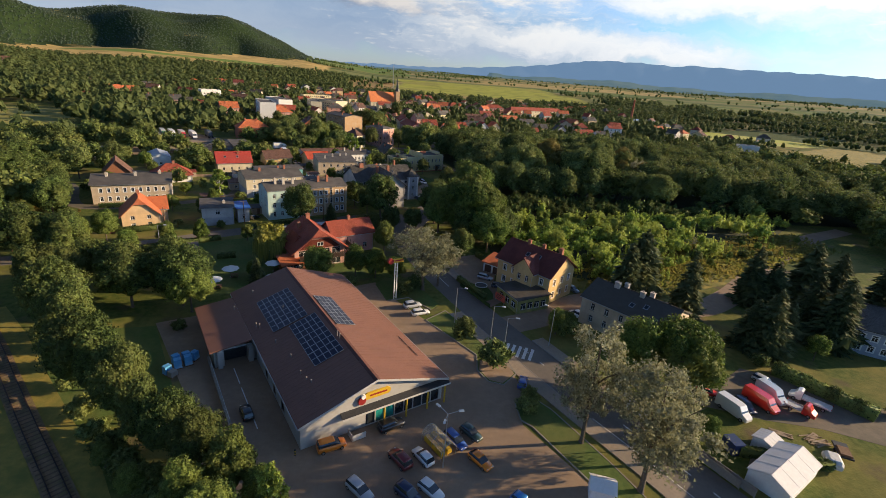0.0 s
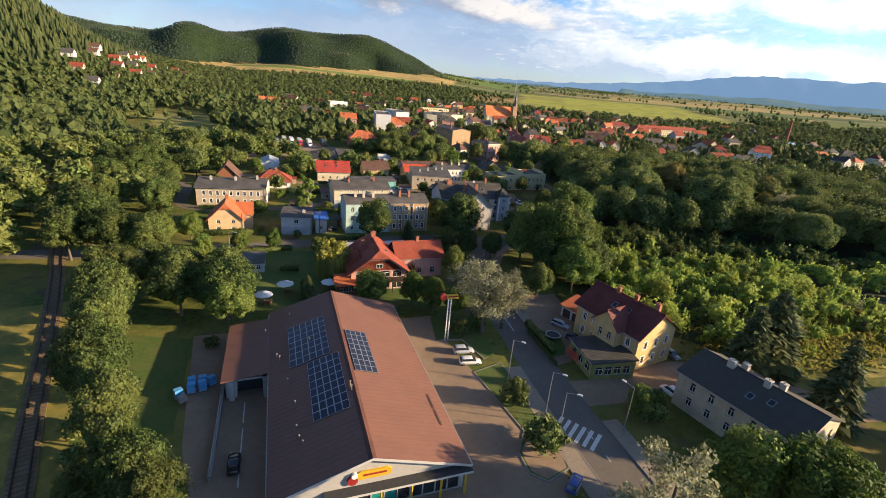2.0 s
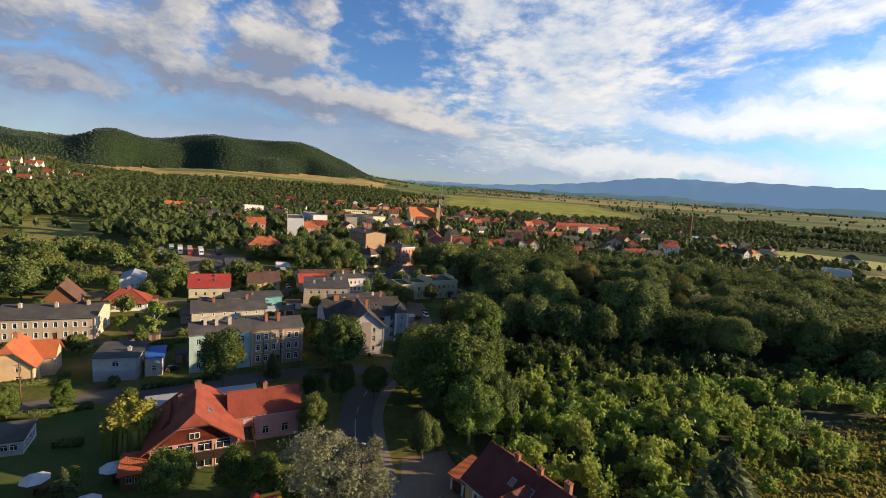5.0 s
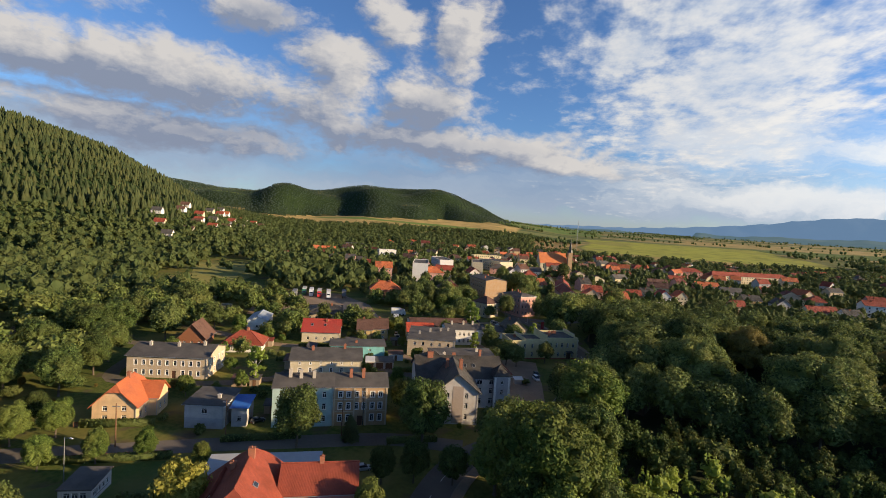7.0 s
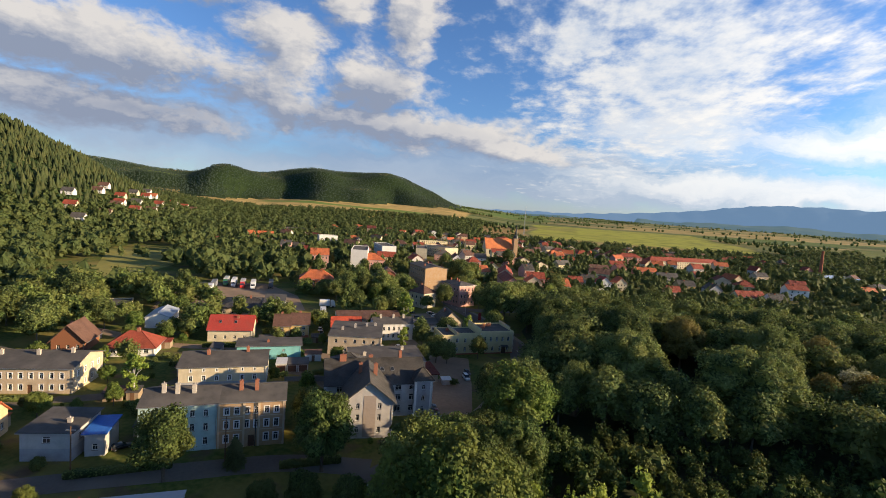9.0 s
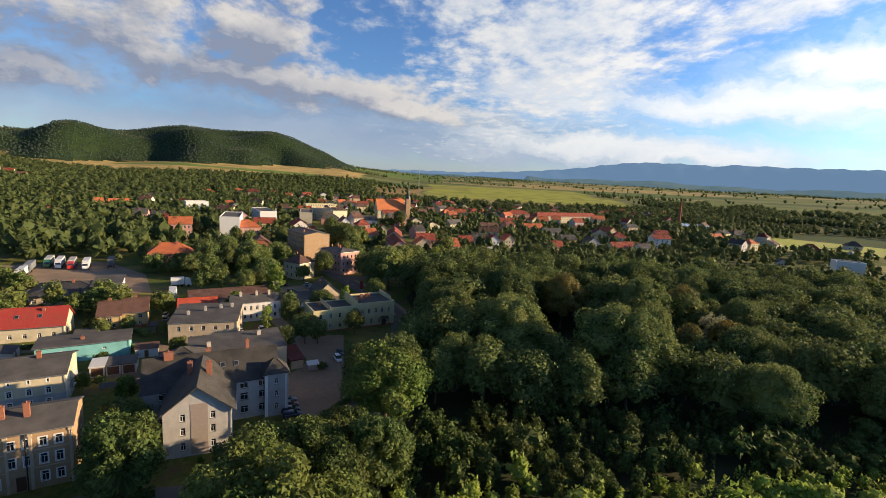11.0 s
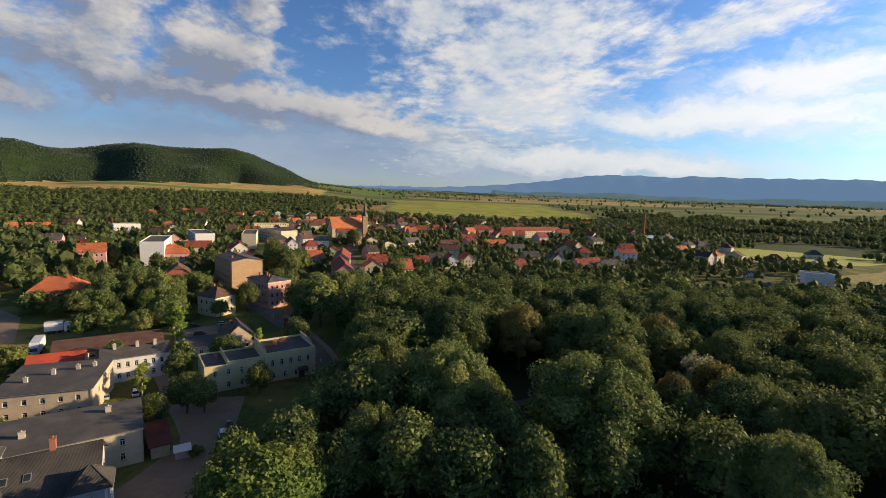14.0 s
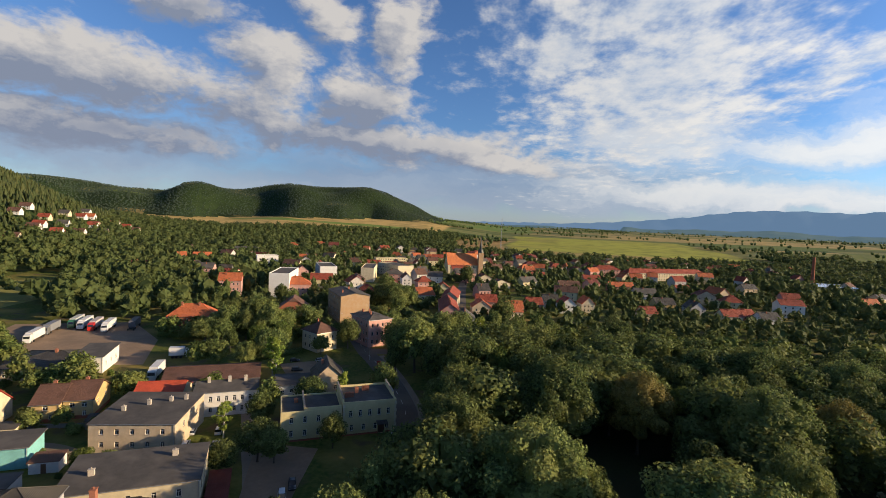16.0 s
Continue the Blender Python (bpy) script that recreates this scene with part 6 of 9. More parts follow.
def crown_arrays(seed, h, R, low, lumps, leaves, leaf, shape="round", level=3, wild=0.55, lump=1.0, fuzz=1.0):
    """Crown of many overlapping domes: a body of loose leaf clumps that follows them, and leaves that stand out of it."""
    rng = np.random.default_rng(seed)
    mid, half = low + (h - low) * 0.46, (h - low) / 2
    C, r = [(0.0, 0.0, 0.0)], [0.55 * min(R, half)]
    gold = math.pi * (3 - math.sqrt(5))
    turn = rng.uniform(0, 6.28)
    for k in range(lumps):
        z = 1 - 1.75 * (k + rng.uniform(0.1, 0.9)) / lumps
        q, a = math.sqrt(max(0.0, 1 - z * z)), turn + k * gold + rng.uniform(-0.45, 0.45)
        wide = {"round": 1.0, "oval": 1 - 0.32 * z, "tall": 0.9 - 0.35 * z, "flat": 1.12 - 0.05 * z}[shape]
        reach = rng.uniform(0.62, 0.86) * (0.9 if z < -0.4 else 1.0)
        C.append((q * math.cos(a) * R * reach * wide, q * math.sin(a) * R * reach * wide, z * half * reach * (0.92 if shape == "flat" else 1.04)))
        r.append(R * lump * rng.uniform(0.20, 0.38))
    C, r = np.array(C), np.array(r)

    def skin(d):
        """How far the union of domes reaches along d, and the way the dome faces there."""
        dot = d @ C.T
        disc = r[None] ** 2 - (np.sum(C * C, 1)[None] - dot * dot)
        t = np.where(disc > 0, dot + np.sqrt(np.maximum(disc, 0)), -1.0)
        k = np.argmax(t, 1)
        t = np.maximum(t[np.arange(len(d)), k], 0.3 * min(R, half))
        n = d * t[:, None] - C[k]
        return t, n / (np.linalg.norm(n, axis=1, keepdims=True) + 1e-9)

    V, F = BALLS[level]
    t, _ = skin(V)
    P = V * (t * 0.95)[:, None]
    T = (P * (0.74, 0.95, 0.88, 0.97)[level])[F]
    T = T + rng.normal(size=T.shape) * (0.0, 0.09, 0.2, 0.42 * leaf)[level]
    parts = [(T.reshape(-1, 3), np.arange(len(T) * 3).reshape(-1, 3))]
    d = rng.normal(size=(leaves, 3))
    d /= np.linalg.norm(d, axis=1, keepdims=True)
    drop = d[:, 2] < -0.45
    d[drop, 2] *= -1
    t, n = skin(d)
    P = d * (t * rng.uniform(0.86 if level < 3 else 0.93, 1.03 + 0.07 * fuzz, leaves))[:, None]
    m = n + rng.normal(size=n.shape) * wild
    m /= np.linalg.norm(m, axis=1, keepdims=True)
    parts.append(leaf_tris(P, m, leaf, rng))
    V, F = joinq(parts)
    return V + [0, 0, mid], F


def airy_arrays(seed, h, R, low, lumps, per, leaf, shape="round", wild=0.8):
    """Open crown: small leaves in loose clusters, sky and branches between them."""
    rng = np.random.default_rng(seed)
    mid, half = (low + h) / 2, (h - low) / 2
    parts = []
    while len(parts) < lumps:
        p = rng.uniform(-1, 1, 3)
        e = np.linalg.norm(p)
        if e > 1 or e < 0.3:
            continue
        th = math.atan2(p[1], p[0])
        wide = (1 - 0.3 * p[2] if shape == "oval" else 1.0) * (1 + 0.24 * math.sin(2 * th + seed) + 0.16 * math.sin(3 * th + 2 * seed + 3 * p[2]))
        c = np.array([p[0] * R * 0.82 * wide, p[1] * R * 0.82 * wide, mid + p[2] * half * 0.85])
        q = R * rng.uniform(0.11, 0.27)
        n = rng.normal(size=(per, 3))
        n /= np.linalg.norm(n, axis=1, keepdims=True)
        P = c + n * q * rng.uniform(0.4, 1.25, (per, 1)) * [1, 1, 0.8]
        m = n + rng.normal(size=n.shape) * wild
        m /= np.linalg.norm(m, axis=1, keepdims=True)
        parts.append(leaf_tris(P, m, leaf, rng))
    return joinq(parts)


def spruce_arrays(seed, h, R, tiers, arms, sprays=4):
    """Ragged drooping sprays round a stem, thinner to the top."""
    rng = np.random.default_rng(seed)
    parts = []
    lean = rng.uniform(-0.02, 0.02, 2)
    for k in range(tiers):
        f = ((k + rng.uniform(0.0, 1.0)) / tiers) ** 0.92
        z0, L = h * (0.05 + 0.93 * f), R * (1 - f) ** 0.62 * rng.uniform(0.75, 1.12) + 0.2
        n = max(4, int(arms * (1 - 0.55 * f)))
        for a in range(n):
            th = rng.uniform(0, 2 * math.pi)
            d = np.array([math.cos(th), math.sin(th), 0])
            s = np.array([-d[1], d[0], 0])
            ln, droop, z = L * rng.uniform(0.5, 1.2), rng.uniform(0.15, 0.5), z0 + rng.uniform(-0.5, 0.5)
            for q in range(sprays):
                t0 = rng.uniform(0.15, 0.85)
                wd = (0.16 * L + 0.22) * rng.uniform(0.6, 1.4)
                p0 = d * ln * t0 + s * rng.uniform(-0.3, 0.3) * ln * t0 + [lean[0] * z, lean[1] * z, z - droop * ln * t0]
                p1 = p0 + (d + s * rng.uniform(-0.7, 0.7)) * (0.35 * L + 0.25) * rng.uniform(0.6, 1.2) + [0, 0, -rng.uniform(0.05, 0.5) * wd - 0.1]
                up = np.array([0, 0, rng.uniform(-0.4, 0.6) * wd])
                parts.append((np.array([p0 - s * wd * 0.7 - up, p1, p0 + s * wd * 0.7 + up]), np.array([[0, 1, 2]])))
    a = np.linspace(0, 2 * np.pi, 8)[:-1]
    B = np.stack([np.cos(a) * R * 0.55, np.sin(a) * R * 0.55, np.full(7, h * 0.06)], 1)
    parts.append((np.concatenate([B, [[0, 0, h * 0.93]]]), np.array([[i, (i + 1) % 7, 7] for i in range(7)])))
    return joinq(parts)


def willow_arrays(seed, h, R):
    rng = np.random.default_rng(seed)
    V, F = crown_arrays(seed, h, R, h * 0.45, 18, 1100, 0.24, "round")
    parts = [(V, F)]
    for k in range(420):
        a, r = rng.uniform(0, 2 * math.pi), R * math.sqrt(rng.uniform(0.35, 1.0))
        top = h * (0.9 - 0.35 * (r / R) ** 2)
        x, y, ln = r * math.cos(a), r * math.sin(a), rng.uniform(0.5, 0.95) * (top - 0.6)
        w = rng.uniform(0.08, 0.2)
        t = np.array([-math.sin(a), math.cos(a), 0]) * w
        p, q = np.array([x, y, top]), np.array([x * 1.08, y * 1.08, top - ln])
        parts.append((np.array([p - t, q - t * 0.5, q + t * 0.5, p + t]), np.array([[0, 1, 2], [0, 2, 3]])))
    return joinq(parts)


def trunk_geo(seed, h, r, top, spread):
    rng = random.Random(seed)
    g = Geo()
    lean = Vector((rng.uniform(-0.3, 0.3), rng.uniform(-0.3, 0.3), 0))
    fork = h * 0.42
    g.tube((0, 0, -0.15), (0, 0, 0.5), r * 1.5, r, 8, cap=False)
    g.tube((0, 0, 0.5), Vector((0, 0, fork)) + lean, r, r * 0.72, 8, cap=False)
    g.tube(Vector((0, 0, fork)) + lean, Vector((0, 0, top)) + lean * 2, r * 0.7, r * 0.15, 6)
    for k in range(5):
        a = k * 2.4 + rng.uniform(-0.4, 0.4)
        z = fork * rng.uniform(0.75, 1.15)
        e = Vector((math.cos(a) * spread * 0.65, math.sin(a) * spread * 0.65, z + (top - z) * rng.uniform(0.45, 0.75)))
        m = Vector((math.cos(a) * spread * 0.25, math.sin(a) * spread * 0.25, z + (e.z - z) * 0.55))
        g.tube(Vector((0, 0, z)) + lean * (z / fork), m, r * 0.42, r * 0.28, 6, cap=False)
        g.tube(m, e, r * 0.28, r * 0.07, 5)
    return g


PROTO = {}


def prototype(kind, name, label, variants, leafm, trunk_m=None, bush=False):
    PROTO[kind] = []
    for k, (V, F, h, R) in enumerate(variants):
        me = fast_mesh("crown", V, F, leafm)
        tr = None if bush else trunk_geo(k + 5, h, max(0.12, h * 0.019), h * 0.86, R).mesh("trunk", trunk_m or M_bark)
        PROTO[kind].append((name, label, me, tr, h))


def crown(seed, h, R, low, lumps, leaves, leaf, shape="round", level=3, wild=0.55, lump=1.0, fuzz=1.0):
    V, F = crown_arrays(seed, h, R, low, lumps, leaves, leaf, shape, level, wild, lump, fuzz)
    return V, F, h, R


def airy(seed, h, R, low, lumps, per, leaf, shape="round"):
    V, F = airy_arrays(seed, h, R, low, lumps, per, leaf, shape)
    return V, F, h, R


def spire(seed, h, R, shoots, per):
    """A clump of upright leafy shoots."""
    rng = np.random.default_rng(seed)
    P, N = [], []
    for k in range(shoots):
        a, r = rng.uniform(0, 2 * math.pi), R * math.sqrt(rng.uniform(0.05, 1))
        top = h * rng.uniform(0.62, 1.0) * (1 - 0.25 * r / R)
        n = int(per * 13 * top / h)
        t = rng.uniform(0.06, 1, n)
        w = 1.0 * (1.1 - t) * np.sqrt(rng.uniform(0.2, 1, n))
        th = rng.uniform(0, 2 * math.pi, n)
        P.append(np.stack([r * math.cos(a) * (1 + 0.25 * t) + w * np.cos(th), r * math.sin(a) * (1 + 0.25 * t) + w * np.sin(th), t * top], 1))
        N.append(np.stack([np.cos(th), np.sin(th), 0.45 + 0 * th], 1) + rng.normal(size=(n, 3)) * 0.45)
    P, N = np.concatenate(P), np.concatenate(N)
    N /= np.linalg.norm(N, axis=1, keepdims=True)
    V, F = leaf_tris(P, N, 0.30, rng)
    return V, F, h, R


M_birchbark = mat("birch_bark", (0.55, 0.53, 0.49), (0.2, 0.19, 0.18), 6, 0.9)
prototype("oak", "deciduous_tree", "broad dark green deciduous tree in full leaf", [crown(1, 16, 5.8, 1.4, 34, 2400, 0.33, "round", 2), crown(2, 16, 5.2, 1.0, 32, 2400, 0.33, "oval", 2), crown(3, 16, 6.4, 2.0, 36, 2400, 0.33, "flat", 2)], L_oak)
# near oaks take the shade-darkened leaves
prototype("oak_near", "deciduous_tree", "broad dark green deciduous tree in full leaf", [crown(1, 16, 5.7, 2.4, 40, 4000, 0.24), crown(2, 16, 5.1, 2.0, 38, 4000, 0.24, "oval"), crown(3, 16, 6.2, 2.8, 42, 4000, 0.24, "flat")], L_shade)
prototype("park_oak", "park_tree", "tall broad park tree with a dense dark green crown", [crown(61, 20, 8.0, 2.6, 62, 9400, 0.215, "round", 3, 0.55, 0.78), crown(62, 20, 7.4, 2.2, 58, 9400, 0.215, "oval", 3, 0.55, 0.78), crown(63, 20, 8.2, 3.0, 64, 9400, 0.215, "flat", 3, 0.55, 0.78)], L_oak)
prototype("park_gold", "park_tree", "tall park tree with olive-brown turning leaves", [crown(64, 20, 7.2, 2.6, 54, 8800, 0.215, "oval", 3, 0.4, 0.78)], L_olive)
prototype("lime_near", "deciduous_tree", "fresh green deciduous tree with a dense crown", [crown(4, 13, 4.2, 1.4, 40, 4400, 0.19, "oval"), crown(5, 13, 4.6, 1.6, 40, 4400, 0.19), crown(15, 13, 3.9, 1.2, 44, 4400, 0.19, "tall")], L_lime)
prototype("lime", "deciduous_tree", "fresh green deciduous tree with a dense crown", [crown(4, 13, 4.3, 1.4, 30, 2000, 0.28, "oval", 2), crown(5, 13, 4.7, 1.6, 32, 2000, 0.28, "round", 2)], L_lime)
prototype("silver", "silver_poplar", "silver-grey leaved poplar with an airy crown", [airy(6, 15, 5.4, 3.0, 76, 130, 0.15), airy(7, 15, 5.0, 2.8, 72, 130, 0.15, "oval")], L_silver)
prototype("birch", "birch_tree", "slender birch with light hanging foliage", [airy(8, 11, 2.6, 1.6, 40, 70, 0.24, "oval")], L_birch, M_birchbark)
prototype("young", "young_birch", "young birch in a dense thicket", [spire(9, 7, 2.0, 4, 9), spire(10, 7, 2.2, 5, 8), spire(14, 7, 1.8, 3, 11)], L_birch, bush=True)
prototype("sapling", "young_birch", "round leafy sapling in a dense thicket", [crown(17, 7, 2.3, 0.2, 16, 620, 0.24, "tall", 2, 0.5, 0.95, 2.5), crown(18, 7, 2.6, 0.2, 18, 620, 0.24, "oval", 2, 0.5, 0.95, 2.5), crown(19, 7, 2.0, 0.2, 14, 560, 0.24, "oval", 2, 0.55, 1.05, 3.0)], L_birch, bush=True)
prototype("shade_sapling", "young_tree", "young tree in a dense thicket, leaves darkened for shade", [crown(27, 7, 2.3, 0.2, 16, 560, 0.24, "tall", 2, 0.5, 0.95, 2.5), crown(28, 7, 2.5, 0.2, 18, 560, 0.24, "oval", 2, 0.5, 0.95, 2.5)], L_shade, bush=True)
prototype("autumn", "deciduous_tree", "deciduous tree with yellowing leaves", [crown(11, 14, 4.4, 1.2, 30, 2600, 0.26)], L_autumn)
prototype("bush", "shrub", "rounded dark green shrub", [crown(12, 3.4, 1.9, 0.05, 20, 900, 0.15, "round", 2), crown(13, 3.2, 2.1, 0.05, 20, 900, 0.15, "flat", 2)], L_oak, bush=True)
prototype("willow", "weeping_willow", "yellow-green weeping willow on a lawn", [(*willow_arrays(3, 8.5, 3.6), 8.5, 3.6)], L_willow)
prototype("spruce", "spruce_tree", "tall dark spruce with drooping branches", [(*spruce_arrays(1, 17, 5.6, 46, 20, 6), 17, 1.2), (*spruce_arrays(2, 17, 5.0, 46, 20, 6), 17, 1.2), (*spruce_arrays(3, 17, 6.2, 44, 20, 6), 17, 1.2)], L_spruce)
FIRST, TREES = {}, []


def tree(kind, x, y, h, z=None, group="", wide=1.0):
    rn = random.Random(int(x * 131 + y * 977))
    v = rn.randrange(len(PROTO[kind]))
    name, label, me, tr, h0 = PROTO[kind][v]
    s = h / h0
    m = pose(x, y, float(ground_z(x, y)) if z is None else z, 0, 0, rn.uniform(0, 360)) @ Matrix.Diagonal((s * wide, s * wide * rn.uniform(0.9, 1.1), s, 1))
    if (kind, v) not in FIRST:
        e = new(name)
        tagged(e, label, "shrub" if kind == "bush" else "tree", group or "trees of the valley")
        put("crown", me, e)
        if tr:
            put("trunk", tr, e)
        e.matrix_basis = m
        FIRST[kind, v] = e
    else:
        e = copy_thing(FIRST[kind, v], Matrix.Identity(4))
        e.matrix_basis = m
    TREES.append((x, y, h * 0.27 * wide))
    return e


# trees and shrubs one by one: kind, then place and height
def row(kind, text, group=""):
    for part in text.split(";"):
        x, y, h = (float(v) for v in part.split())
        if any(-0.5 < (x - a) * ux + (y - b) * uy < w + 0.5 and -0.5 < -(x - a) * uy + (y - b) * ux < d + 0.5 for a, b, ux, uy, w, d in FOOT):
            continue
        tree(kind + "_near" if kind in ("oak", "lime") and -155 < x < 60 and y < 182 else kind, x, y, h, group=group)


for x, y, h, wd in ((-51, 70, 13.5, 0.8), (-43, 60.5, 14, 0.72), (-34.4, 53.6, 13, 0.72), (-26, 47.6, 10, 0.78), (-58, 78, 14, 0.85), (-66, 86, 13, 0.9), (-48, 66, 12.5, 0.75), (-38.6, 57, 13, 0.72), (-30, 49.6, 11, 0.72), (-22.4, 46, 8.6, 0.85)):
    tree("oak_near", x, y, h, group="trees along the railway", wide=wd)
row("lime", "-17 42 9.5; -21 39.5 8; -17 36 8; -28 42 4.5; -33 46 4; -13.4 40 6", "trees along the railway")
row("birch", "-11.5 38 8.5; -20 30 7; -8 30 7", "trees along the railway")
row("oak", "-50 86 13; -41 87 13.5; -45.5 94.5 13; -54 92 12; -63 88 12; -82 105 14; -90 101 14; -74 107.5 13; -62 96 11; -95 112 14; -104 120 14; -96 136 13; -108 131 14; -84 124 8; -120 146 15; -132 170 15; -140 168 16; -119 186 14; -131 178 15; -150 224 16; -117 207 12; -146 196 15; -104 150 12; -112 160 13; -103 112 13", "trees at the west side")
row("lime", "-38.4 84.6 11; -31.5 101.8 4.5; -56 98 9.5; -57.6 118.4 7.5; -51 123.4 6.8; -74.4 122 8.5; -64 112.5 7; -16.8 101.6 8.6; -8.4 104 8.6; -2 122 9; -40 126 5; -78 116 9; -58 142 6; -100 172 7; -70 150 6; -61 160 6; -46 160 5; -3.6 103.6 8; 1 102.4 6.5; -72.7 151.7 5; -23.8 182.1 7; -36 186 5; -44 190 5; -81.5 204 4; -99 200 6; -106 209 8; -88 204 6; -60 205 5; -16.6 250 7; -30 246 8; -34.9 313 9; -38 300 11; -44 308 10; -50 300 10; -120 240 8; -64 236 6; -40 222 5; -28 208 6; -12 206 5; 8 236 5; -74 170 5; -62 152 5; -36 166 5", "garden trees")
row("oak", "18 291 22; 10.4 301 17; 29 279 18; 34 288 18; 30 296 15; 51.4 317 17; 47 300 20; -67.8 306.7 16; -51 312 17; -21 387 20; -26 396 18; -14 392 18; -45 450 17; -1 544 18; 38 541 13; 101 650 14; -16 380 16; -32 402 17; 58 330 14; 66 345 14; 28 345 12; 40 360 13", "trees between the town houses")
row("birch", "-25.6 272 14.5; -22.8 269 12; 38.6 313.6 19; 41 309 17; -3 268 9", "slender trees between the town houses")
row("willow", "-30.3 112.4 9.6")
row("spruce", "75 73.5 14; 72.6 75.5 11; 80 75.5 11; -29.8 98.6 6.5; -26 168 8; 61.5 101 16.5; 57 98 14; 64.5 85.5 15.5; 88.5 96 15; 92.5 94 12; 105 98 16; 109 94 15; 95 85 13; 92 76 16; 97 80 14; 112 86 16; 104 78 14; -20.5 160 7; -20 148 6")
row("birch", "-60.2 164.8 12.5; -84 178 7; -86 196 6; -12.6 229.8 9.5; 6.5 255 11; 8 247 9", "birches between the houses")
for x, y, h, wd in ((7.6, 97.6, 16.0, 1.25), (11.4, 100.4, 14.5, 1.15), (27.8, 49.5, 21.0, 0.74), (32.4, 41.2, 19.0, 0.95), (38, 45.6, 14.5, 0.9)):
    tree("silver", x, y, h, group="poplars beside the road", wide=wd)
row("lime", "19.8 144.4 18; 23.5 134 21; 28.5 138 18; 14.6 140.6 16.5; 27.6 124.4 13.5; 21.5 134 15; 40.2 61.5 14.5; 47.6 59.8 15; 51 59.6 12; 45.4 55 5.5; 44 51 4.5; 47.7 50.4 4; 84 71 6; 33.6 79 6; 36.4 80 5", "trees beside the road")
row("oak", "14 150 15; -28.2 139.8 14.5; -4.2 151.8 16.5; -9 158.4 10; 6.4 140.4 8; 21 157.4 13.5; 26.4 150.4 14.5; -0.6 138 9; 31 142 14; 33 131 12; 22 128 12; -6 135 8; 19 118 9; 25 164 12; -14 166 10; 32 158 14", "trees along the main road")
row("oak", "22.4 193 12.5; 30.6 196.4 14; 33.4 206 14.5; 1.4 222 10; -7.4 236.4 10; -21 207.4 7; -33 283 14; 26 340 15; 19.5 309 9; 43 377 16; 50 335 15; 8 336 14; -28.7 390 16; -38.4 277 10; -48 275 10; 20 330 16; 33 312 13; 5 222.5 8; -2 215 8; -56 292 9; -64 298 12; -72 305 13; -45 330 14; -70 330 15; -78 345 14; 14 232.2 9; 35 219 14.5; -16 312 13; -4 330 14; 2 318 12; -12 340 15; -48 318 13; -40 326 13; -54 332 12; -76 318 13; -86 334 12; -108 330 11; -22 300 8; -1 250 10; 16 262 12; -70 296 12; -60 308 14; -52 312 12; 38 260 15; 12 288 12; -80 380 12; -95 395 12; -60 380 12; -40 400 13; -120 372 12; -70 410 12", "trees in the town centre")
row("bush", "14.6 77 4.4; 18.6 68.4 4.6; 3.6 95 3.4; 6 98.4 3.6; 35.2 78.6 4.4; 21.6 56 2.5; 22.6 58.2 2.7; -38 78 2; -4 106 2.4; 34.6 81 3; -9 99.6 2.2; 72.4 66 2.6; 74.6 62.6 2.4; 76.4 59 2.8; 78.4 56 2.6; 84 55 2.2; 70.6 69 2.4; -47 142 1.6; -66.5 187 2.6; -71 190 2.4; -60 187 2.2; -50 189 2.4; -42 191 2.2; 11 205 2; -43 228 2.4; -52 219 2.2; -45 221 2.6; -62 216 2.4", "shrubs and hedges")
row("bush", "-50 66 3; -46 61 3.4; -41 55 3; -37 51 2.6; -33.6 48.4 3; -30.4 45.4 3.4; -27 43 3; -24 41.4 2.6; -54 71 3.2; -58 74.6 3", "scrub along the railway")


rng_m = random.Random(12)
for k in range(46):
    f = rng_m.random()
    x, y = 62 + 84 * f + rng_m.uniform(-9, 9), 106 + 36 * f + rng_m.uniform(-7, 9)
    tree(rng_m.choice(("young", "young", "bush", "lime")), x, y, rng_m.uniform(1.2, 3.6), group="scrub on the meadow")


def tufts():
    """Tall dry grass of the meadow, blade clumps joined."""
    rng = np.random.default_rng(4)
    f = rng.uniform(0, 1, 9000)
    x, y = 56 + 92 * f + rng.uniform(-10, 10, 9000), 106 + 40 * f + rng.uniform(-9, 11, 9000)
    P = np.stack([x, y, np.full(9000, 0.3)], 1)
    n = rng.normal(size=(9000, 3)) * [1, 1, 0.3]
    n /= np.linalg.norm(n, axis=1, keepdims=True)
    V, F = leaf_tris(P, n, 0.55, rng, 0.6)
    tagged(new("tall_grass", fast_mesh("tall_grass", V, F, leaf_mat("dry_grass", (0.15, 0.15, 0.04), (0.27, 0.22, 0.06), (0.12, 0.15, 0.035), 0.5))), "tall dry grass on the meadow", "grass", kind="stuff")


tufts()


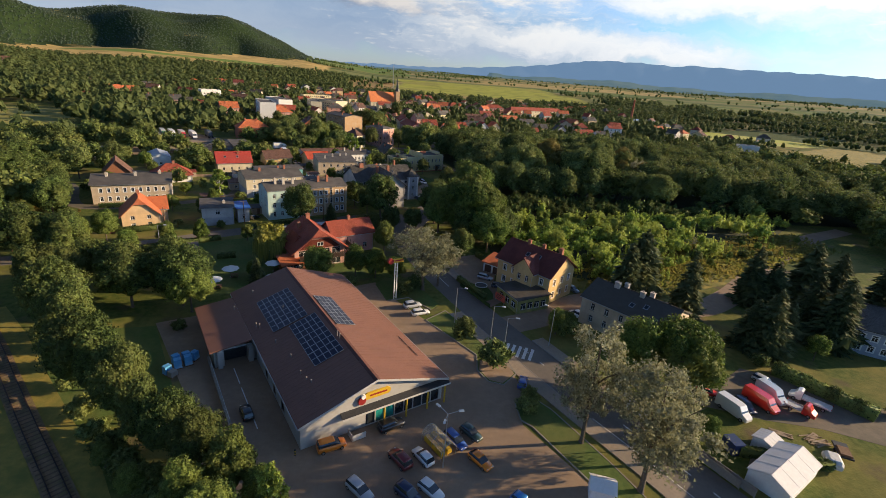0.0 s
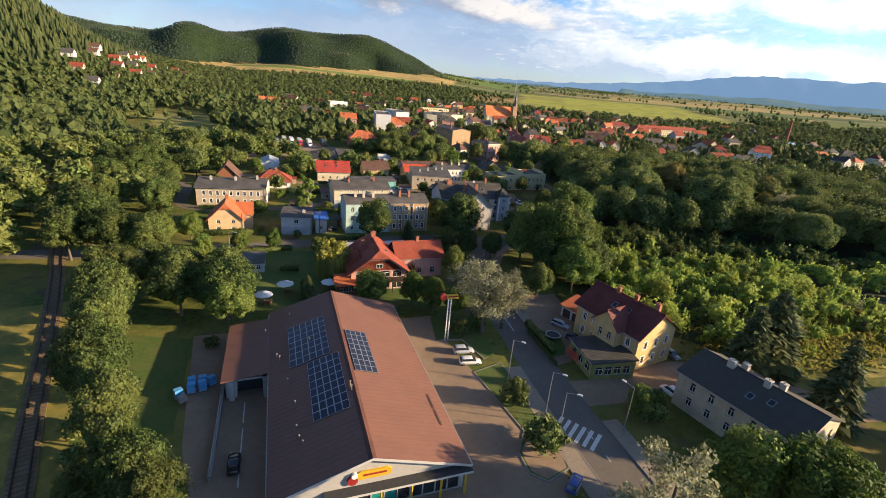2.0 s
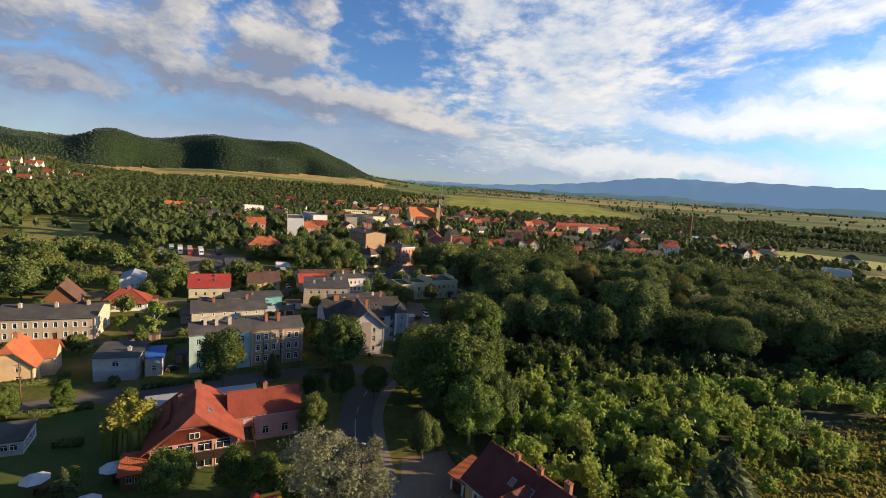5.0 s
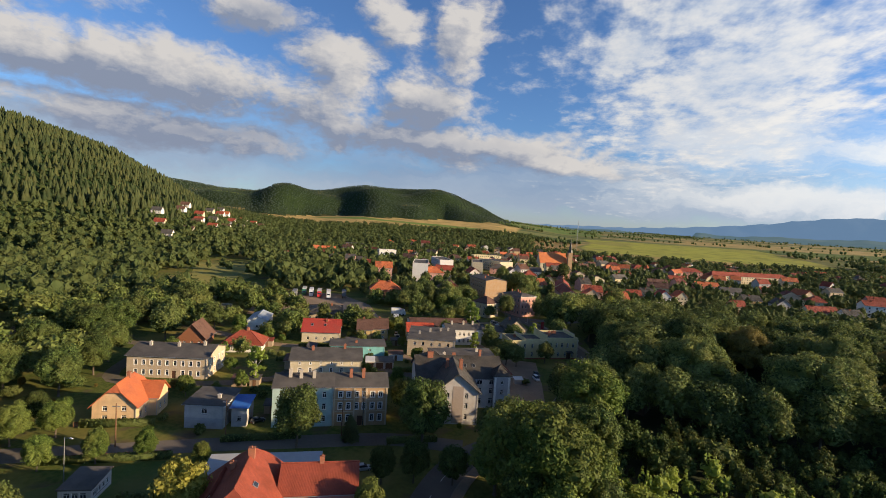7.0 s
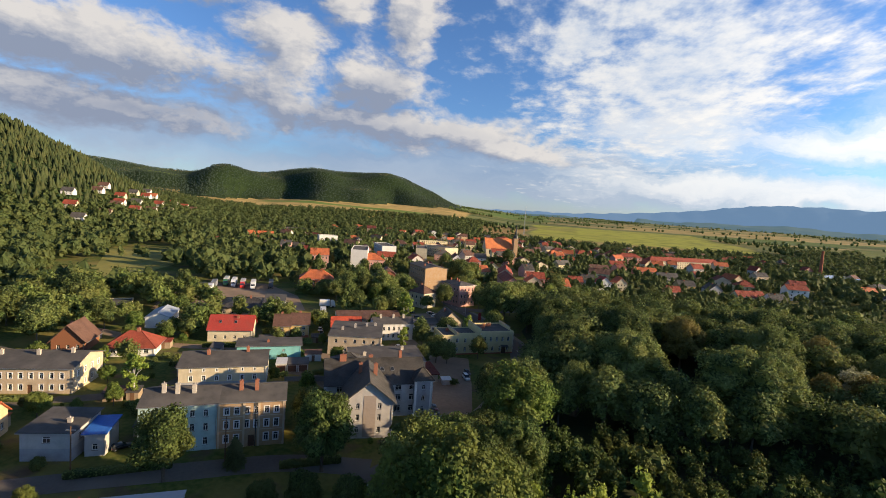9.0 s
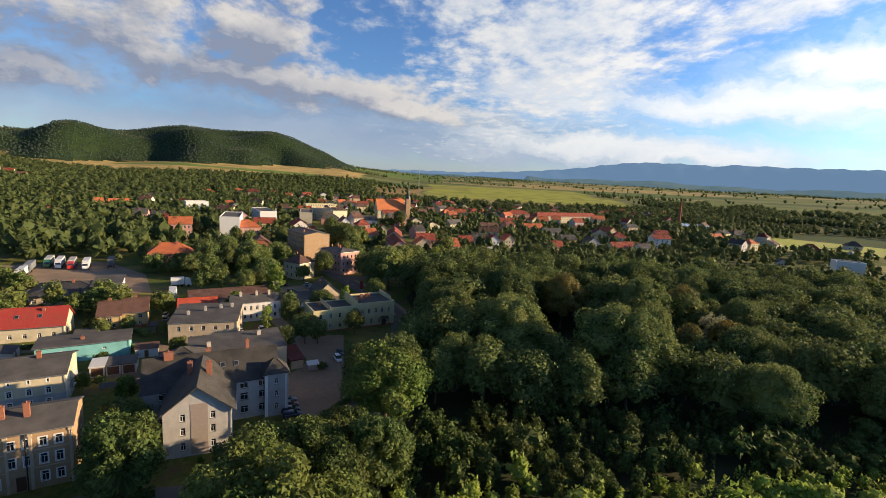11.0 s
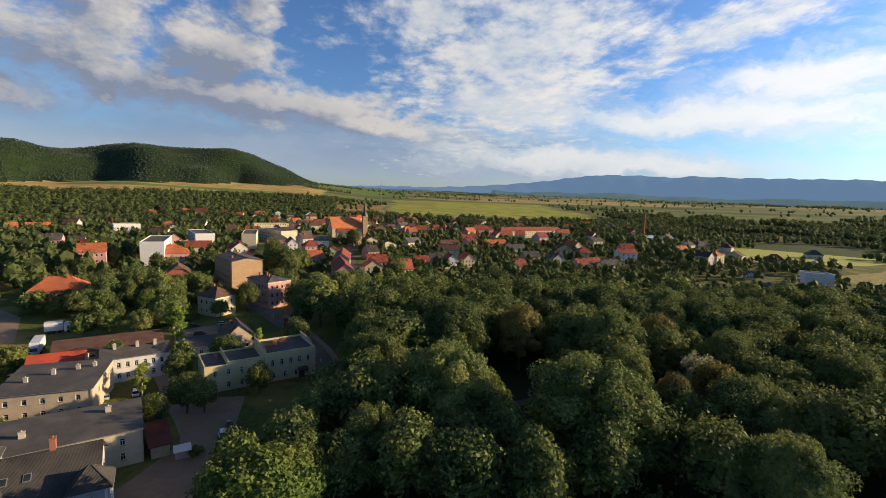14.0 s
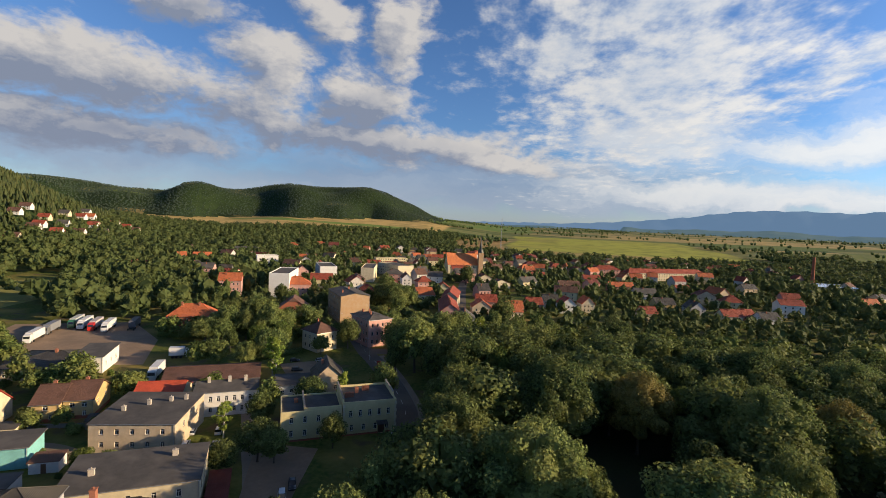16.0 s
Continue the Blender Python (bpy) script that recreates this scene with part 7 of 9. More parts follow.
def hedge(x0, y0, x1, y1, h=1.3, w=1.1, leafm=None):
    """Clipped hedge: leaf clumps over a box."""
    rng = np.random.default_rng(int(abs(x0 * 7 + y0 * 3)))
    a, b = np.array([x0, y0, 0.0]), np.array([x1, y1, 0.0])
    L = np.linalg.norm(b - a)
    d = (b - a) / L
    sd_ = np.array([-d[1], d[0], 0])
    n = int(L * 46)
    P = rng.uniform(-1, 1, (n, 3))
    ax = rng.integers(1, 3, n)
    N = np.zeros((n, 3))
    sg = np.where(rng.random(n) < 0.5, -1.0, 1.0)
    P[ax == 1, 1] = sg[ax == 1]
    P[ax == 2, 2] = 1
    N[ax == 1] = sg[ax == 1, None] * sd_
    N[ax == 2] = [0, 0, 1]
    pos = a + d * ((P[:, :1] + 1) / 2 * L) + sd_ * P[:, 1:2] * w / 2 + np.array([0, 0, 1.0]) * ((P[:, 2:] + 1) / 2 * h)
    N = N + rng.normal(size=N.shape) * 0.5
    N /= np.linalg.norm(N, axis=1, keepdims=True)
    core = np.array([(*(a + d * (0.1 + i * (L - 0.2)) + sd_ * j * w * 0.42)[:2], k * (h - 0.1)) for i in (0, 1) for j in (-1, 1) for k in (0, 1)])
    V, F = joinq([leaf_tris(pos, N, 0.2, rng), (core, CORE_F)])
    tagged(new("hedge", fast_mesh("hedge", V, F, leafm or L_oak)), "clipped dark green hedge along a garden", "hedge", "garden hedges")


for q in ((16.4, 179.6, 21.6, 190, 1.0, 0.9), (21.6, 190.6, 22.4, 206, 1.0, 0.9), (16.7, 103.9, 21.7, 93.6), (-43.4, 112.2, -39.2, 113.6), (71.7, 66.8, 79.6, 53.9, 2.0, 2.2), (-66, 114, -47, 126), (-75, 127, -62, 134.5, 1.6), (-44, 135, -30, 144), (-57, 162, -46, 168), (-92, 150, -75, 157), (-74, 204, -62, 210), (-48, 214, -36, 209), (-30, 196, -20, 203), (-12, 150, -2, 156), (-98, 196, -84, 203), (-70, 186, -58, 192), (28, 112, 24, 121), (-96, 300, -76, 312, 2.2, 2.0), (-40, 285, -30, 300, 2, 2), (62, 44, 50, 47, 1.6, 0.8)):
    hedge(*q)


# ---------------------------------------------------------------- woods
def inside(x, y, poly):
    c, n = False, len(poly)
    for k in range(n):
        (x0, y0), (x1, y1) = poly[k], poly[(k + 1) % n]
        if (y0 > y) != (y1 > y) and x < (x1 - x0) * (y - y0) / (y1 - y0) + x0:
            c = not c
    return c


def free(x, y, pad_):
    for a, b, ux, uy, w, d in FOOT:
        f, k = (x - a) * ux + (y - b) * uy, -(x - a) * uy + (y - b) * ux
        if -1.6 < f < w + 1.6 and -1.6 < k < d + 1.6:
            return False
    return all((x - a) ** 2 + (y - b) ** 2 > (r + pad_) ** 2 for a, b, r in BLOCK)


PARK = [(34, 178), (37, 200), (37, 222), (34, 246), (27, 280), (30, 300), (36, 336), (60, 372), (100, 352), (150, 362), (190, 345), (236, 322), (262, 292), (300, 260), (300, 200), (250, 176), (190, 172), (157, 170), (133, 178), (100, 188), (57, 183), (34, 176)]
THICKET = [(28, 152), (29, 121), (42, 111), (53, 106), (63, 106), (74, 113), (86, 119), (98, 126), (112, 130), (132, 144), (160, 166), (150, 182), (120, 182), (100, 189), (57, 183), (36, 176)]
# flat undergrowth whose dark colour also stands in for shade under the trees
M_shade_under = mat("undergrowth", (0.022, 0.034, 0.012), (0.040, 0.052, 0.018), 0.9, 0.95, 0.9, 5, big=(0.05, 0.045, 0.022), bigscale=0.08)
pad(THICKET, M_shade_under, 0.010, "undergrowth below the young birches, shade darkened into its colour", "undergrowth", "undergrowth")
pad(PARK[:-1], M_shade_under, 0.008, "leaf litter and undergrowth of the park, shade darkened in", "undergrowth", "undergrowth")
STUFF = {"mid": [], "far": [], "dots": [], "cone": []}
BLOCK += [(-132, 292, 24), (-108, 278, 22), (-86, 272, 14), (-148, 285, 14), (-118, 300, 16), (8, 192, 7), (8, 202, 7), (5, 222, 6), (9, 228, 6), (-20, 284, 9), (-60, 262, 8), (-208, 296, 34), (-240, 318, 30), (-182, 284, 22), (-127, 157, 14), (86, 104, 12), (118, 140, 14), (96, 116, 9), (150, 146, 16), (58, 50, 13), (66, 46, 12), (78, 68, 9), (92, 62, 10), (60, 64, 6), (-6, 285, 12), (322, 414, 16), (286, 405, 16), (400, 556, 36), (440, 592, 48), (490, 622, 36), (372, 400, 26), (420, 430, 46), (480, 466, 52), (545, 500, 45), (560, 640, 60), (480, 570, 50), (420, 545, 30), (520, 660, 40), (262, 325, 24), (246, 340, 12), (300, 440, 10)]


THICK = []


def grow():
    rn = random.Random(5)
    # the great trees of the park: place, height, breadth
    big = []
    for kind, text in (("park_oak", "40 240 19 .9;44 222 20 1;59 209 22 1.15;64 247 23 1.15;45 196 15 .9;89 318 21 1.1;126 287 21 1.1;108 242 22 1.1;147 284 20 1.1;164 291 19 1;85 199 23 1.2;101 218 19 .9;118 201 19 1;139 185 18 1;157 219 18 1;190 263 18 1;135 232 19 1;112 183 17 .9;108 300 17 .9"),
                       ("park_gold", "84 250 21 1;126 250 19 .9;105 205 18 .75"), ("lime_near", "48 274 17 1;98 262 15 1;66 268 17 1.1"), ("silver", "122 224 17 .9")):
        for item in text.split(";"):
            x, y, h, w = (float(v) for v in item.split())
            tree(kind, x, y, h, group="great trees of the park", wide=w)
            big.append((x, y, h * 0.4 * w))
    for x, y_, h, w in ((30.5, 178, 18, 1.2), (34.5, 187, 14, 1.0)):
        tree("lime_near" if w > 1.1 else "oak_near", x, y_, h, group="trees at the park edge", wide=w)
        big.append((x, y_, h * 0.35))
    y = 145.0
    while y < 372:
        x = 30.0
        while x < 362:
            px_, py_ = x + rn.uniform(-4.2, 4.2), y + rn.uniform(-4.2, 4.2)
            x += 10.5
            if not inside(px_, py_, PARK) or not free(px_, py_, 0.5) or rn.random() < 0.10:
                continue
            low = inside(px_, py_, [(30, 140), (60, 140), (60, 166), (34, 172)])
            h = rn.uniform(9, 13) if low or py_ > 318 else rn.uniform(14, 21)
            if any((px_ - a) ** 2 + (py_ - b) ** 2 < (c * 0.85) ** 2 for a, b, c in big) or math.hypot(px_ - 79, py_ - 230) < 9:
                continue
            if px_ < 150 and py_ < 262 and (low or rn.random() < 0.5):
                tree(rn.choice(("oak",) * 8 + ("lime", "autumn")) if not low else rn.choice(("lime", "oak")), px_, py_, h * 0.85, group="trees of the park wood")
            else:
                STUFF.setdefault("park" if px_ < 235 and py_ < 310 else "mid", []).append((px_, py_, h))
        y += 10.5
    near = 0
    for k in range(5200):
        px_, py_ = rn.uniform(26, 168), rn.uniform(104, 190)
        if not inside(px_, py_, THICKET) or not free(px_, py_, -0.4):
            continue
        d = noise.noise((px_ * 0.07, py_ * 0.07, 5.0)) + 0.6 * noise.noise((px_ * 0.2, py_ * 0.2, 2.0))
        h = max(1.8, 5.4 + 4.6 * d + rn.uniform(-1.6, 1.6))
        if d < -0.46 or any((px_ - a) ** 2 + (py_ - b) ** 2 < (0.31 * h + 0.9) ** 2 for a, b in THICK[-700:]):
            continue
        THICK.append((px_, py_))
        # band beside the park: its shade is put in by darker leaves
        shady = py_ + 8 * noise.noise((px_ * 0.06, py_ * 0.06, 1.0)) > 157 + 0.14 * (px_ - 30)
        if px_ < 92 and near < 150:
            near += 1
            tree("shade_sapling" if shady else rn.choice(("young", "sapling", "sapling", "sapling")), px_, py_, h, group="young trees of the thicket")
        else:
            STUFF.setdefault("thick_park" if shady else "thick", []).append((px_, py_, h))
    # the valley: groves, garden trees and hedgerows
    occupied = list(TREES)
    for ring, step in ((140, 9.0), (330, 9.6), (560, 11.0)):
        top = {140: 330, 330: 560, 560: 1260}[ring]
        r = float(ring)
        while r < top:
            n = int(2 * math.pi * r * 0.52 / step)
            for k in range(n):
                az = radians(-82 + 187 * (k + rn.uniform(-0.45, 0.45)) / n)
                q = r + rn.uniform(-0.45, 0.45) * step
                x, y = 35 - q * math.sin(az), 110 + q * math.cos(az)
                if inside(x, y, PARK) or inside(x, y, THICKET):
                    continue
                town_ = -125 < x < 62 and 150 < y < 430
                old = -140 < x < 130 and 430 <= y < 860
                d = noise.noise((x * 0.012, y * 0.012, 3.0)) + 0.5 * noise.noise((x * 0.04, y * 0.04, 9.0))
                keep = d > (-0.26 if town_ else (-0.02 if x < 40 else -0.22) if old else -0.46)
                bear = math.degrees(az)
                if -10 < x < 480 and y > 960:
                    continue
                if x > 150 and y > 430:
                    keep = d > -0.30
                yards = 28 < x < 270 and 335 < y < 730
                if yards:
                    keep = d > (-0.2 if x < 90 else -0.42)
                if q > 860 and -14 < bear < 8:
                    keep = d > 0.35
                elif q > 1120 and bear <= -14:
                    keep = d > 0.2
                if x < -520 and y < 900:
                    keep = True
                on_hill = float(ground_z(x, y)) - 92 * (1 - math.exp(-max(0, math.hypot(x - 28, y - 58) - 750) / 2200)) > 22 and x < -300
                if on_hill and y < 1000:
                    continue
                if not keep or not free(x, y, 1.6):
                    continue
                if q < 200 and any((x - a) ** 2 + (y - b) ** 2 < (c + 2) ** 2 for a, b, c in occupied):
                    continue
                h = rn.uniform(5.5, 11.5) if yards else rn.uniform(5.0, 11) if town_ else rn.uniform(6, 13) if old else rn.uniform(9, 16)
                off = math.degrees(math.atan2(x - 50, y - 119))
                if 33 < off < 62 and 300 < math.hypot(x - 50, y - 119) < 860:
                    if d < -0.2:
                        continue
                    h *= 0.7
                STUFF["mid" if q < 240 else "far" if q < 620 else "dots"].append((x, y, h))
            r += step
    # hillside woods and the ridge
    for (az0, az1), (r0, r1), step, kind in (((34, 82), (500, 1120), 7.6, "cone"), ((9, 56), (1600, 2450), 12.5, "ridge")):
        r = r0
        while r < r1:
            n = int(radians(az1 - az0) * r / step)
            for k in range(n):
                az = radians(az0 + (az1 - az0) * (k + rn.uniform(-0.45, 0.45)) / n)
                q = r + rn.uniform(-0.5, 0.5) * step
                x, y = 28 - q * math.sin(az), 58 + q * math.cos(az)
                z = float(ground_z(x, y))
                base = 92 * (1 - math.exp(-max(0, q - 750) / 2200))
                up = z - base if kind == "cone" else float(ridge_part(math.hypot(x - 28, y - 58), math.degrees(math.atan2(28 - x, y - 58))))
                if up < (5 if kind == "cone" else 3) or not free(x, y, 6):
                    continue
                mixed = noise.noise((x * 0.012, y * 0.012, 5.0)) * 30 + rn.uniform(-14, 14)
                if kind == "cone" and up < 34 + mixed:
                    STUFF["far"].append((x, y, rn.uniform(6, 12)))
                elif kind == "cone":
                    STUFF[kind].append((x, y, rn.uniform(7, 13) * (1.1 + 0.5 * noise.noise((x * 0.02, y * 0.02, 8.0)))))
                else:
                    STUFF.setdefault(kind, []).append((x, y, rn.uniform(5.0, 7.5) * (1 + 0.35 * noise.noise((x * 0.01, y * 0.01, 4.0)))))
            r += step
    # hedgerows on the far plain
    for k in range(26000):
        az, q = radians(rn.uniform(-62, 12)), rn.uniform(950, 3900)
        x, y = 35 - q * math.sin(az), 110 + q * math.cos(az)
        if -10 < x < 470 and 980 < y < 1600:
            continue
        if noise.noise((x * 0.0012, y * 0.005, 1.0)) > 0.40 or abs(noise.noise((x * 0.0016 + 4, y * 0.007, 2.0))) < 0.014:
            STUFF.setdefault("plain", []).append((x, y, rn.uniform(7, 14)))


def gardens():
    """Shrubs and small fruit trees of the gardens between the houses."""
    rn = random.Random(31)
    done = 0
    for k in range(900):
        x, y = rn.uniform(-112, 6), rn.uniform(128, 262)
        if done >= 60 or y > 262 + 0.55 * x + 60 or y < 150 + 0.5 * x * 0.6 or not free(x, y, 0.6):
            continue
        if any((x - a) ** 2 + (y - b) ** 2 < 9 for a, b, c in TREES):
            continue
        done += 1
        tree(rn.choice(("bush", "bush", "bush", "lime", "autumn")), x, y, rn.uniform(1.2, 3.4), group="garden shrubs")


grow()
gardens()


def woods(name, label, key, protos, leafm):
    """Many trees of one wood in one mesh, turned and sized one by one."""
    rng = np.random.default_rng(21)
    if not STUFF.get(key):
        return
    Vs, Fs, n = [], [], 0
    for x, y, h in STUFF[key]:
        V, F, h0 = protos[rng.integers(len(protos))]
        a = rng.uniform(0, 2 * math.pi)
        c, s, k = math.cos(a), math.sin(a), h / h0
        w = k * (rng.uniform(0.85, 1.3) if key == "dots" else rng.uniform(1.05, 1.6) if key == "ridge" else rng.uniform(1.25, 1.8) if key == "cone" else rng.uniform(0.9, 1.35))
        Vs.append(np.stack([(V[:, 0] * c - V[:, 1] * s) * w + x, (V[:, 0] * s + V[:, 1] * c) * w + y, V[:, 2] * k + float(ground_z(x, y)) - 0.1], 1))
        Fs.append(F + n)
        n += len(V)
    tagged(new(name, fast_mesh(name, np.concatenate(Vs), np.concatenate(Fs), leafm)), label, "woods", kind="stuff")


def low_round(seed, lumps, leaves, leaf, shape="round", level=2):
    V, F = crown_arrays(seed, 12, 4.5, 0.3, lumps, leaves, leaf, shape, level)
    return V, F, 12.0


def far_round(seed):
    """Domed crown of a hundred leaf clumps round a small core."""
    rng = np.random.default_rng(seed)
    V, F = crown_arrays(seed, 12, rng.uniform(3.5, 4.5), 0.0, 14, 56, 0.72, ("oval", "round", "tall")[seed % 3], 1, 0.2, 1.0, 1.0)
    return V, F, 12.0


def far_dot(seed, clumps=26):
    """A small crown of a few dozen clumps, for trees a few metres over the horizon."""
    rng = np.random.default_rng(seed)
    n = rng.normal(size=(clumps, 3))
    n[:, 2] = np.abs(n[:, 2]) * 0.9 - 0.1
    n /= np.linalg.norm(n, axis=1, keepdims=True)
    lump = rng.uniform(0.72, 1.15, (clumps, 1))
    body = ICO_V * [3.6, 3.6, 4.6] * rng.uniform(0.75, 1.15, (12, 1)) + [0, 0, 5.4]
    V, F = joinq([(body, ICO_F), leaf_tris(n * [4.2, 4.2, 5.2] * lump + [0, 0, 6.0], (n + rng.normal(size=n.shape) * 0.15) / 1.05, 1.15, rng)])
    return V, F, 12.0


def far_cone(seed):
    rng = np.random.default_rng(seed)
    parts = []
    for z0, z1, r in ((0.5, 8.5, 2.7), (4.5, 14, 1.9)):
        a = np.linspace(0, 2 * np.pi, 8)[:-1]
        q = rng.uniform(0.75, 1.2, 7)
        B = np.stack([np.cos(a) * r * q, np.sin(a) * r * q, z0 + rng.uniform(-0.6, 0.6, 7)], 1)
        T = np.stack([np.cos(a) * 0.12, np.sin(a) * 0.12, np.full(7, z1)], 1)
        V = np.concatenate([B, T])
        parts.append((V, tris(np.array([[k, (k + 1) % 7, 7 + (k + 1) % 7, 7 + k] for k in range(7)]))))
    V, F = joinq(parts)
    return V, F, 14.0


woods("park_wood", "tall broadleaved trees of the park wood", "park", [low_round(81, 30, 2200, 0.225, "round", 2), low_round(82, 28, 2200, 0.225, "oval", 2), low_round(83, 32, 2200, 0.225, "flat", 2)], L_oak)
woods("valley_trees", "green groves and garden trees of the valley", "mid", [low_round(31, 18, 420, 0.46), low_round(32, 18, 420, 0.46, "oval"), low_round(33, 20, 420, 0.48, "flat"), low_round(34, 18, 420, 0.46, "tall")], L_mid)
THICK_FORMS = [crown(91, 7, 2.3, 0.2, 14, 150, 0.36, "tall", 1, 0.5, 0.95, 2.5)[:3], crown(92, 7, 2.6, 0.2, 14, 150, 0.36, "oval", 1, 0.5, 0.95, 2.5)[:3], spire(93, 7, 2.0, 4, 5)[:3]]
woods("thicket", "dense thicket of young birches", "thick", THICK_FORMS, L_birch)
woods("park_thicket", "young trees below the park wood, shade put into their leaf colour", "thick_park", THICK_FORMS, L_shade)
woods("far_trees", "woods and hedgerows far down the valley", "far", [far_round(k) for k in range(41, 47)], L_far)
woods("distant_woods", "continuous woods down the valley", "dots", [far_dot(k) for k in range(71, 79)], L_far)
woods("hedgerows", "tree lines and copses between the far fields", "plain", [far_dot(k, 12) for k in range(61, 66)], leaf_mat("hedge_leaves", (0.077, 0.120, 0.039), (0.125, 0.165, 0.056), (0.135, 0.165, 0.056), 0.3))
woods("hillside_wood", "spruce wood on the hillside", "cone", [far_cone(k) for k in range(51, 57)], leaf_mat("hill_needles", (0.022, 0.038, 0.015), (0.060, 0.079, 0.028), (0.090, 0.096, 0.034), 0.25))
# bluish leaf colours carry the aerial haze of the ridge
woods("ridge_wood", "mixed wood on the far ridge, haze tinted into its leaves", "ridge", [far_dot(k, 5) for k in range(57, 63)], leaf_mat("hazy_ridge_leaves", (0.028, 0.048, 0.038), (0.058, 0.082, 0.058), (0.072, 0.092, 0.058), 0.25))

# ---------------------------------------------------------------- supermarket
def supermarket():
    rot = 28.5
    s = empty("supermarket", -10.7, 48.5, rot, label="single-storey supermarket with a brown metal gable roof", category="supermarket")
    w, d, e, r, rx = 22.0, 41.6, 4.0, 7.6, 10.6
    panel_m = mat("light_grey_cladding", (0.41, 0.395, 0.37), (0.36, 0.345, 0.32), 1.5, 0.5, 0.1)
    trim = mat("white_trim", (0.50, 0.485, 0.46), (0.43, 0.42, 0.40), 3, 0.5)
    g = Geo()
    bays = [(9.2 + 1.55 * k, 0.15, 1.4, 2.5) for k in range(8)]
    panel(g, (0, 0, 0), (1, 0, 0), w, e, bays, (0, -1, 0), rev=0.2)
    panel(g, (w, 0, 0), (0, 1, 0), d, e, [(6 + 6 * k, 2.2, 2.2, 0.8) for k in range(5)], (1, 0, 0))
    panel(g, (w, d, 0), (-1, 0, 0), w, e, [], (0, 1, 0))
    panel(g, (0, d, 0), (0, -1, 0), d, e, [(24 + 4.4 * k, 0.2, 1.6, 2.3) for k in range(3)], (-1, 0, 0))
    g.poly([(0, 0, e), (w, 0, e), (rx, 0, r)]).poly([(w, d, e), (0, d, e), (rx, d, r)])
    # delivery wing with an open dock
    panel(g, (-6.4, 23.6, 0), (1, 0, 0), 6.4, 3.2, [(1.5, 0.02, 3.6, 2.9)], (0, -1, 0), rev=1.6)
    panel(g, (-6.4, 39.6, 0), (0, -1, 0), 16, 3.0, [(3 + 4 * k, 1.0, 1.6, 1.2) for k in range(3)], (-1, 0, 0))
    panel(g, (0, 39.6, 0), (-1, 0, 0), 6.4, 3.0, [], (0, 1, 0))
    put("wall", g.mesh("wall", [panel_m, panel_m, M_dark]), s)
    k1, k2, o, th = (r - e) / rx, (r - e) / (w - rx), 0.6, 0.2
    g = Geo()
    g.slab([(-0.4, -o, e - k1 * 0.4 + th), (rx, -o, r + th), (rx, d + 0.4, r + th), (-0.4, d + 0.4, e - k1 * 0.4 + th)], th)
    put("roof_slope", g.mesh("roof_slope", R_shop), s, label="brown profiled metal roof slope")
    g = Geo()
    g.slab([(w + 0.7, -o, e - k2 * 0.7 + th), (w + 0.7, d + 0.4, e - k2 * 0.7 + th), (rx, d + 0.4, r + th), (rx, -o, r + th)], th)
    put("roof_slope", g.mesh("roof_slope", R_shop), s, label="brown profiled metal roof slope")
    g = Geo()
    g.slab([(-7.0, 23.2, 3.2), (-0.38, 23.2, e + 0.02), (-0.38, 40, e + 0.02), (-7.0, 40, 3.2)], 0.18)
    put("wing_roof", g.mesh("wing_roof", R_shop), s)
    g = Geo()
    cap = roof_mat("ridge_cap", (0.15, 0.065, 0.045), (0.12, 0.05, 0.04))
    g.slab([(rx - 0.45, -o - 0.02, r - 0.45 * k1 + th + 0.04), (rx, -o - 0.02, r + th + 0.05), (rx, d + 0.42, r + th + 0.05), (rx - 0.45, d + 0.42, r - 0.45 * k1 + th + 0.04)], 0.05)
    g.slab([(rx, -o - 0.02, r + th + 0.05), (rx + 0.45, -o - 0.02, r - 0.45 * k2 + th + 0.04), (rx + 0.45, d + 0.42, r - 0.45 * k2 + th + 0.04), (rx, d + 0.42, r + th + 0.05)], 0.05)
    put("ridge_cap", g.mesh("ridge_cap", cap), s)
    # standing seams along the slopes
    g = Geo()
    for q in range(52):
        y = -0.4 + q * 0.82
        for x0, z0, x1, z1 in ((-0.38, e - k1 * 0.38, rx - 0.46, r - 0.46 * k1), (w + 0.68, e - k2 * 0.68, rx + 0.46, r - 0.46 * k2)):
            g.slab([(x0, y, z0 + th + 0.02), (x1, y, z1 + th + 0.02), (x1, y + 0.05, z1 + th + 0.02), (x0, y + 0.05, z0 + th + 0.02)], 0.03)
    tagged(put("seam", g.mesh("seam", R_shop), s), kind="stuff")
    # verge boards and gutters
    for a, b in (((-0.4, -o, e - k1 * 0.4), (rx, -o, r)), ((rx, -o, r), (w + 0.7, -o, e - k2 * 0.7))):
        g = Geo()
        g.v += [(a[0], a[1] - 0.05, a[2] - 0.12), (b[0], b[1] - 0.05, b[2] - 0.12), (b[0], b[1] - 0.05, b[2] + 0.22), (a[0], a[1] - 0.05, a[2] + 0.22), (a[0], a[1], a[2] - 0.12), (b[0], b[1], b[2] - 0.12), (b[0], b[1], b[2] + 0.22), (a[0], a[1], a[2] + 0.22)]
        g.f += [(0, 1, 2, 3), (7, 6, 5, 4), (0, 4, 5, 1), (3, 2, 6, 7), (0, 3, 7, 4), (1, 5, 6, 2)]
        g.i += [0] * 6
        put("verge_board", g.mesh("verge_board", trim), s)
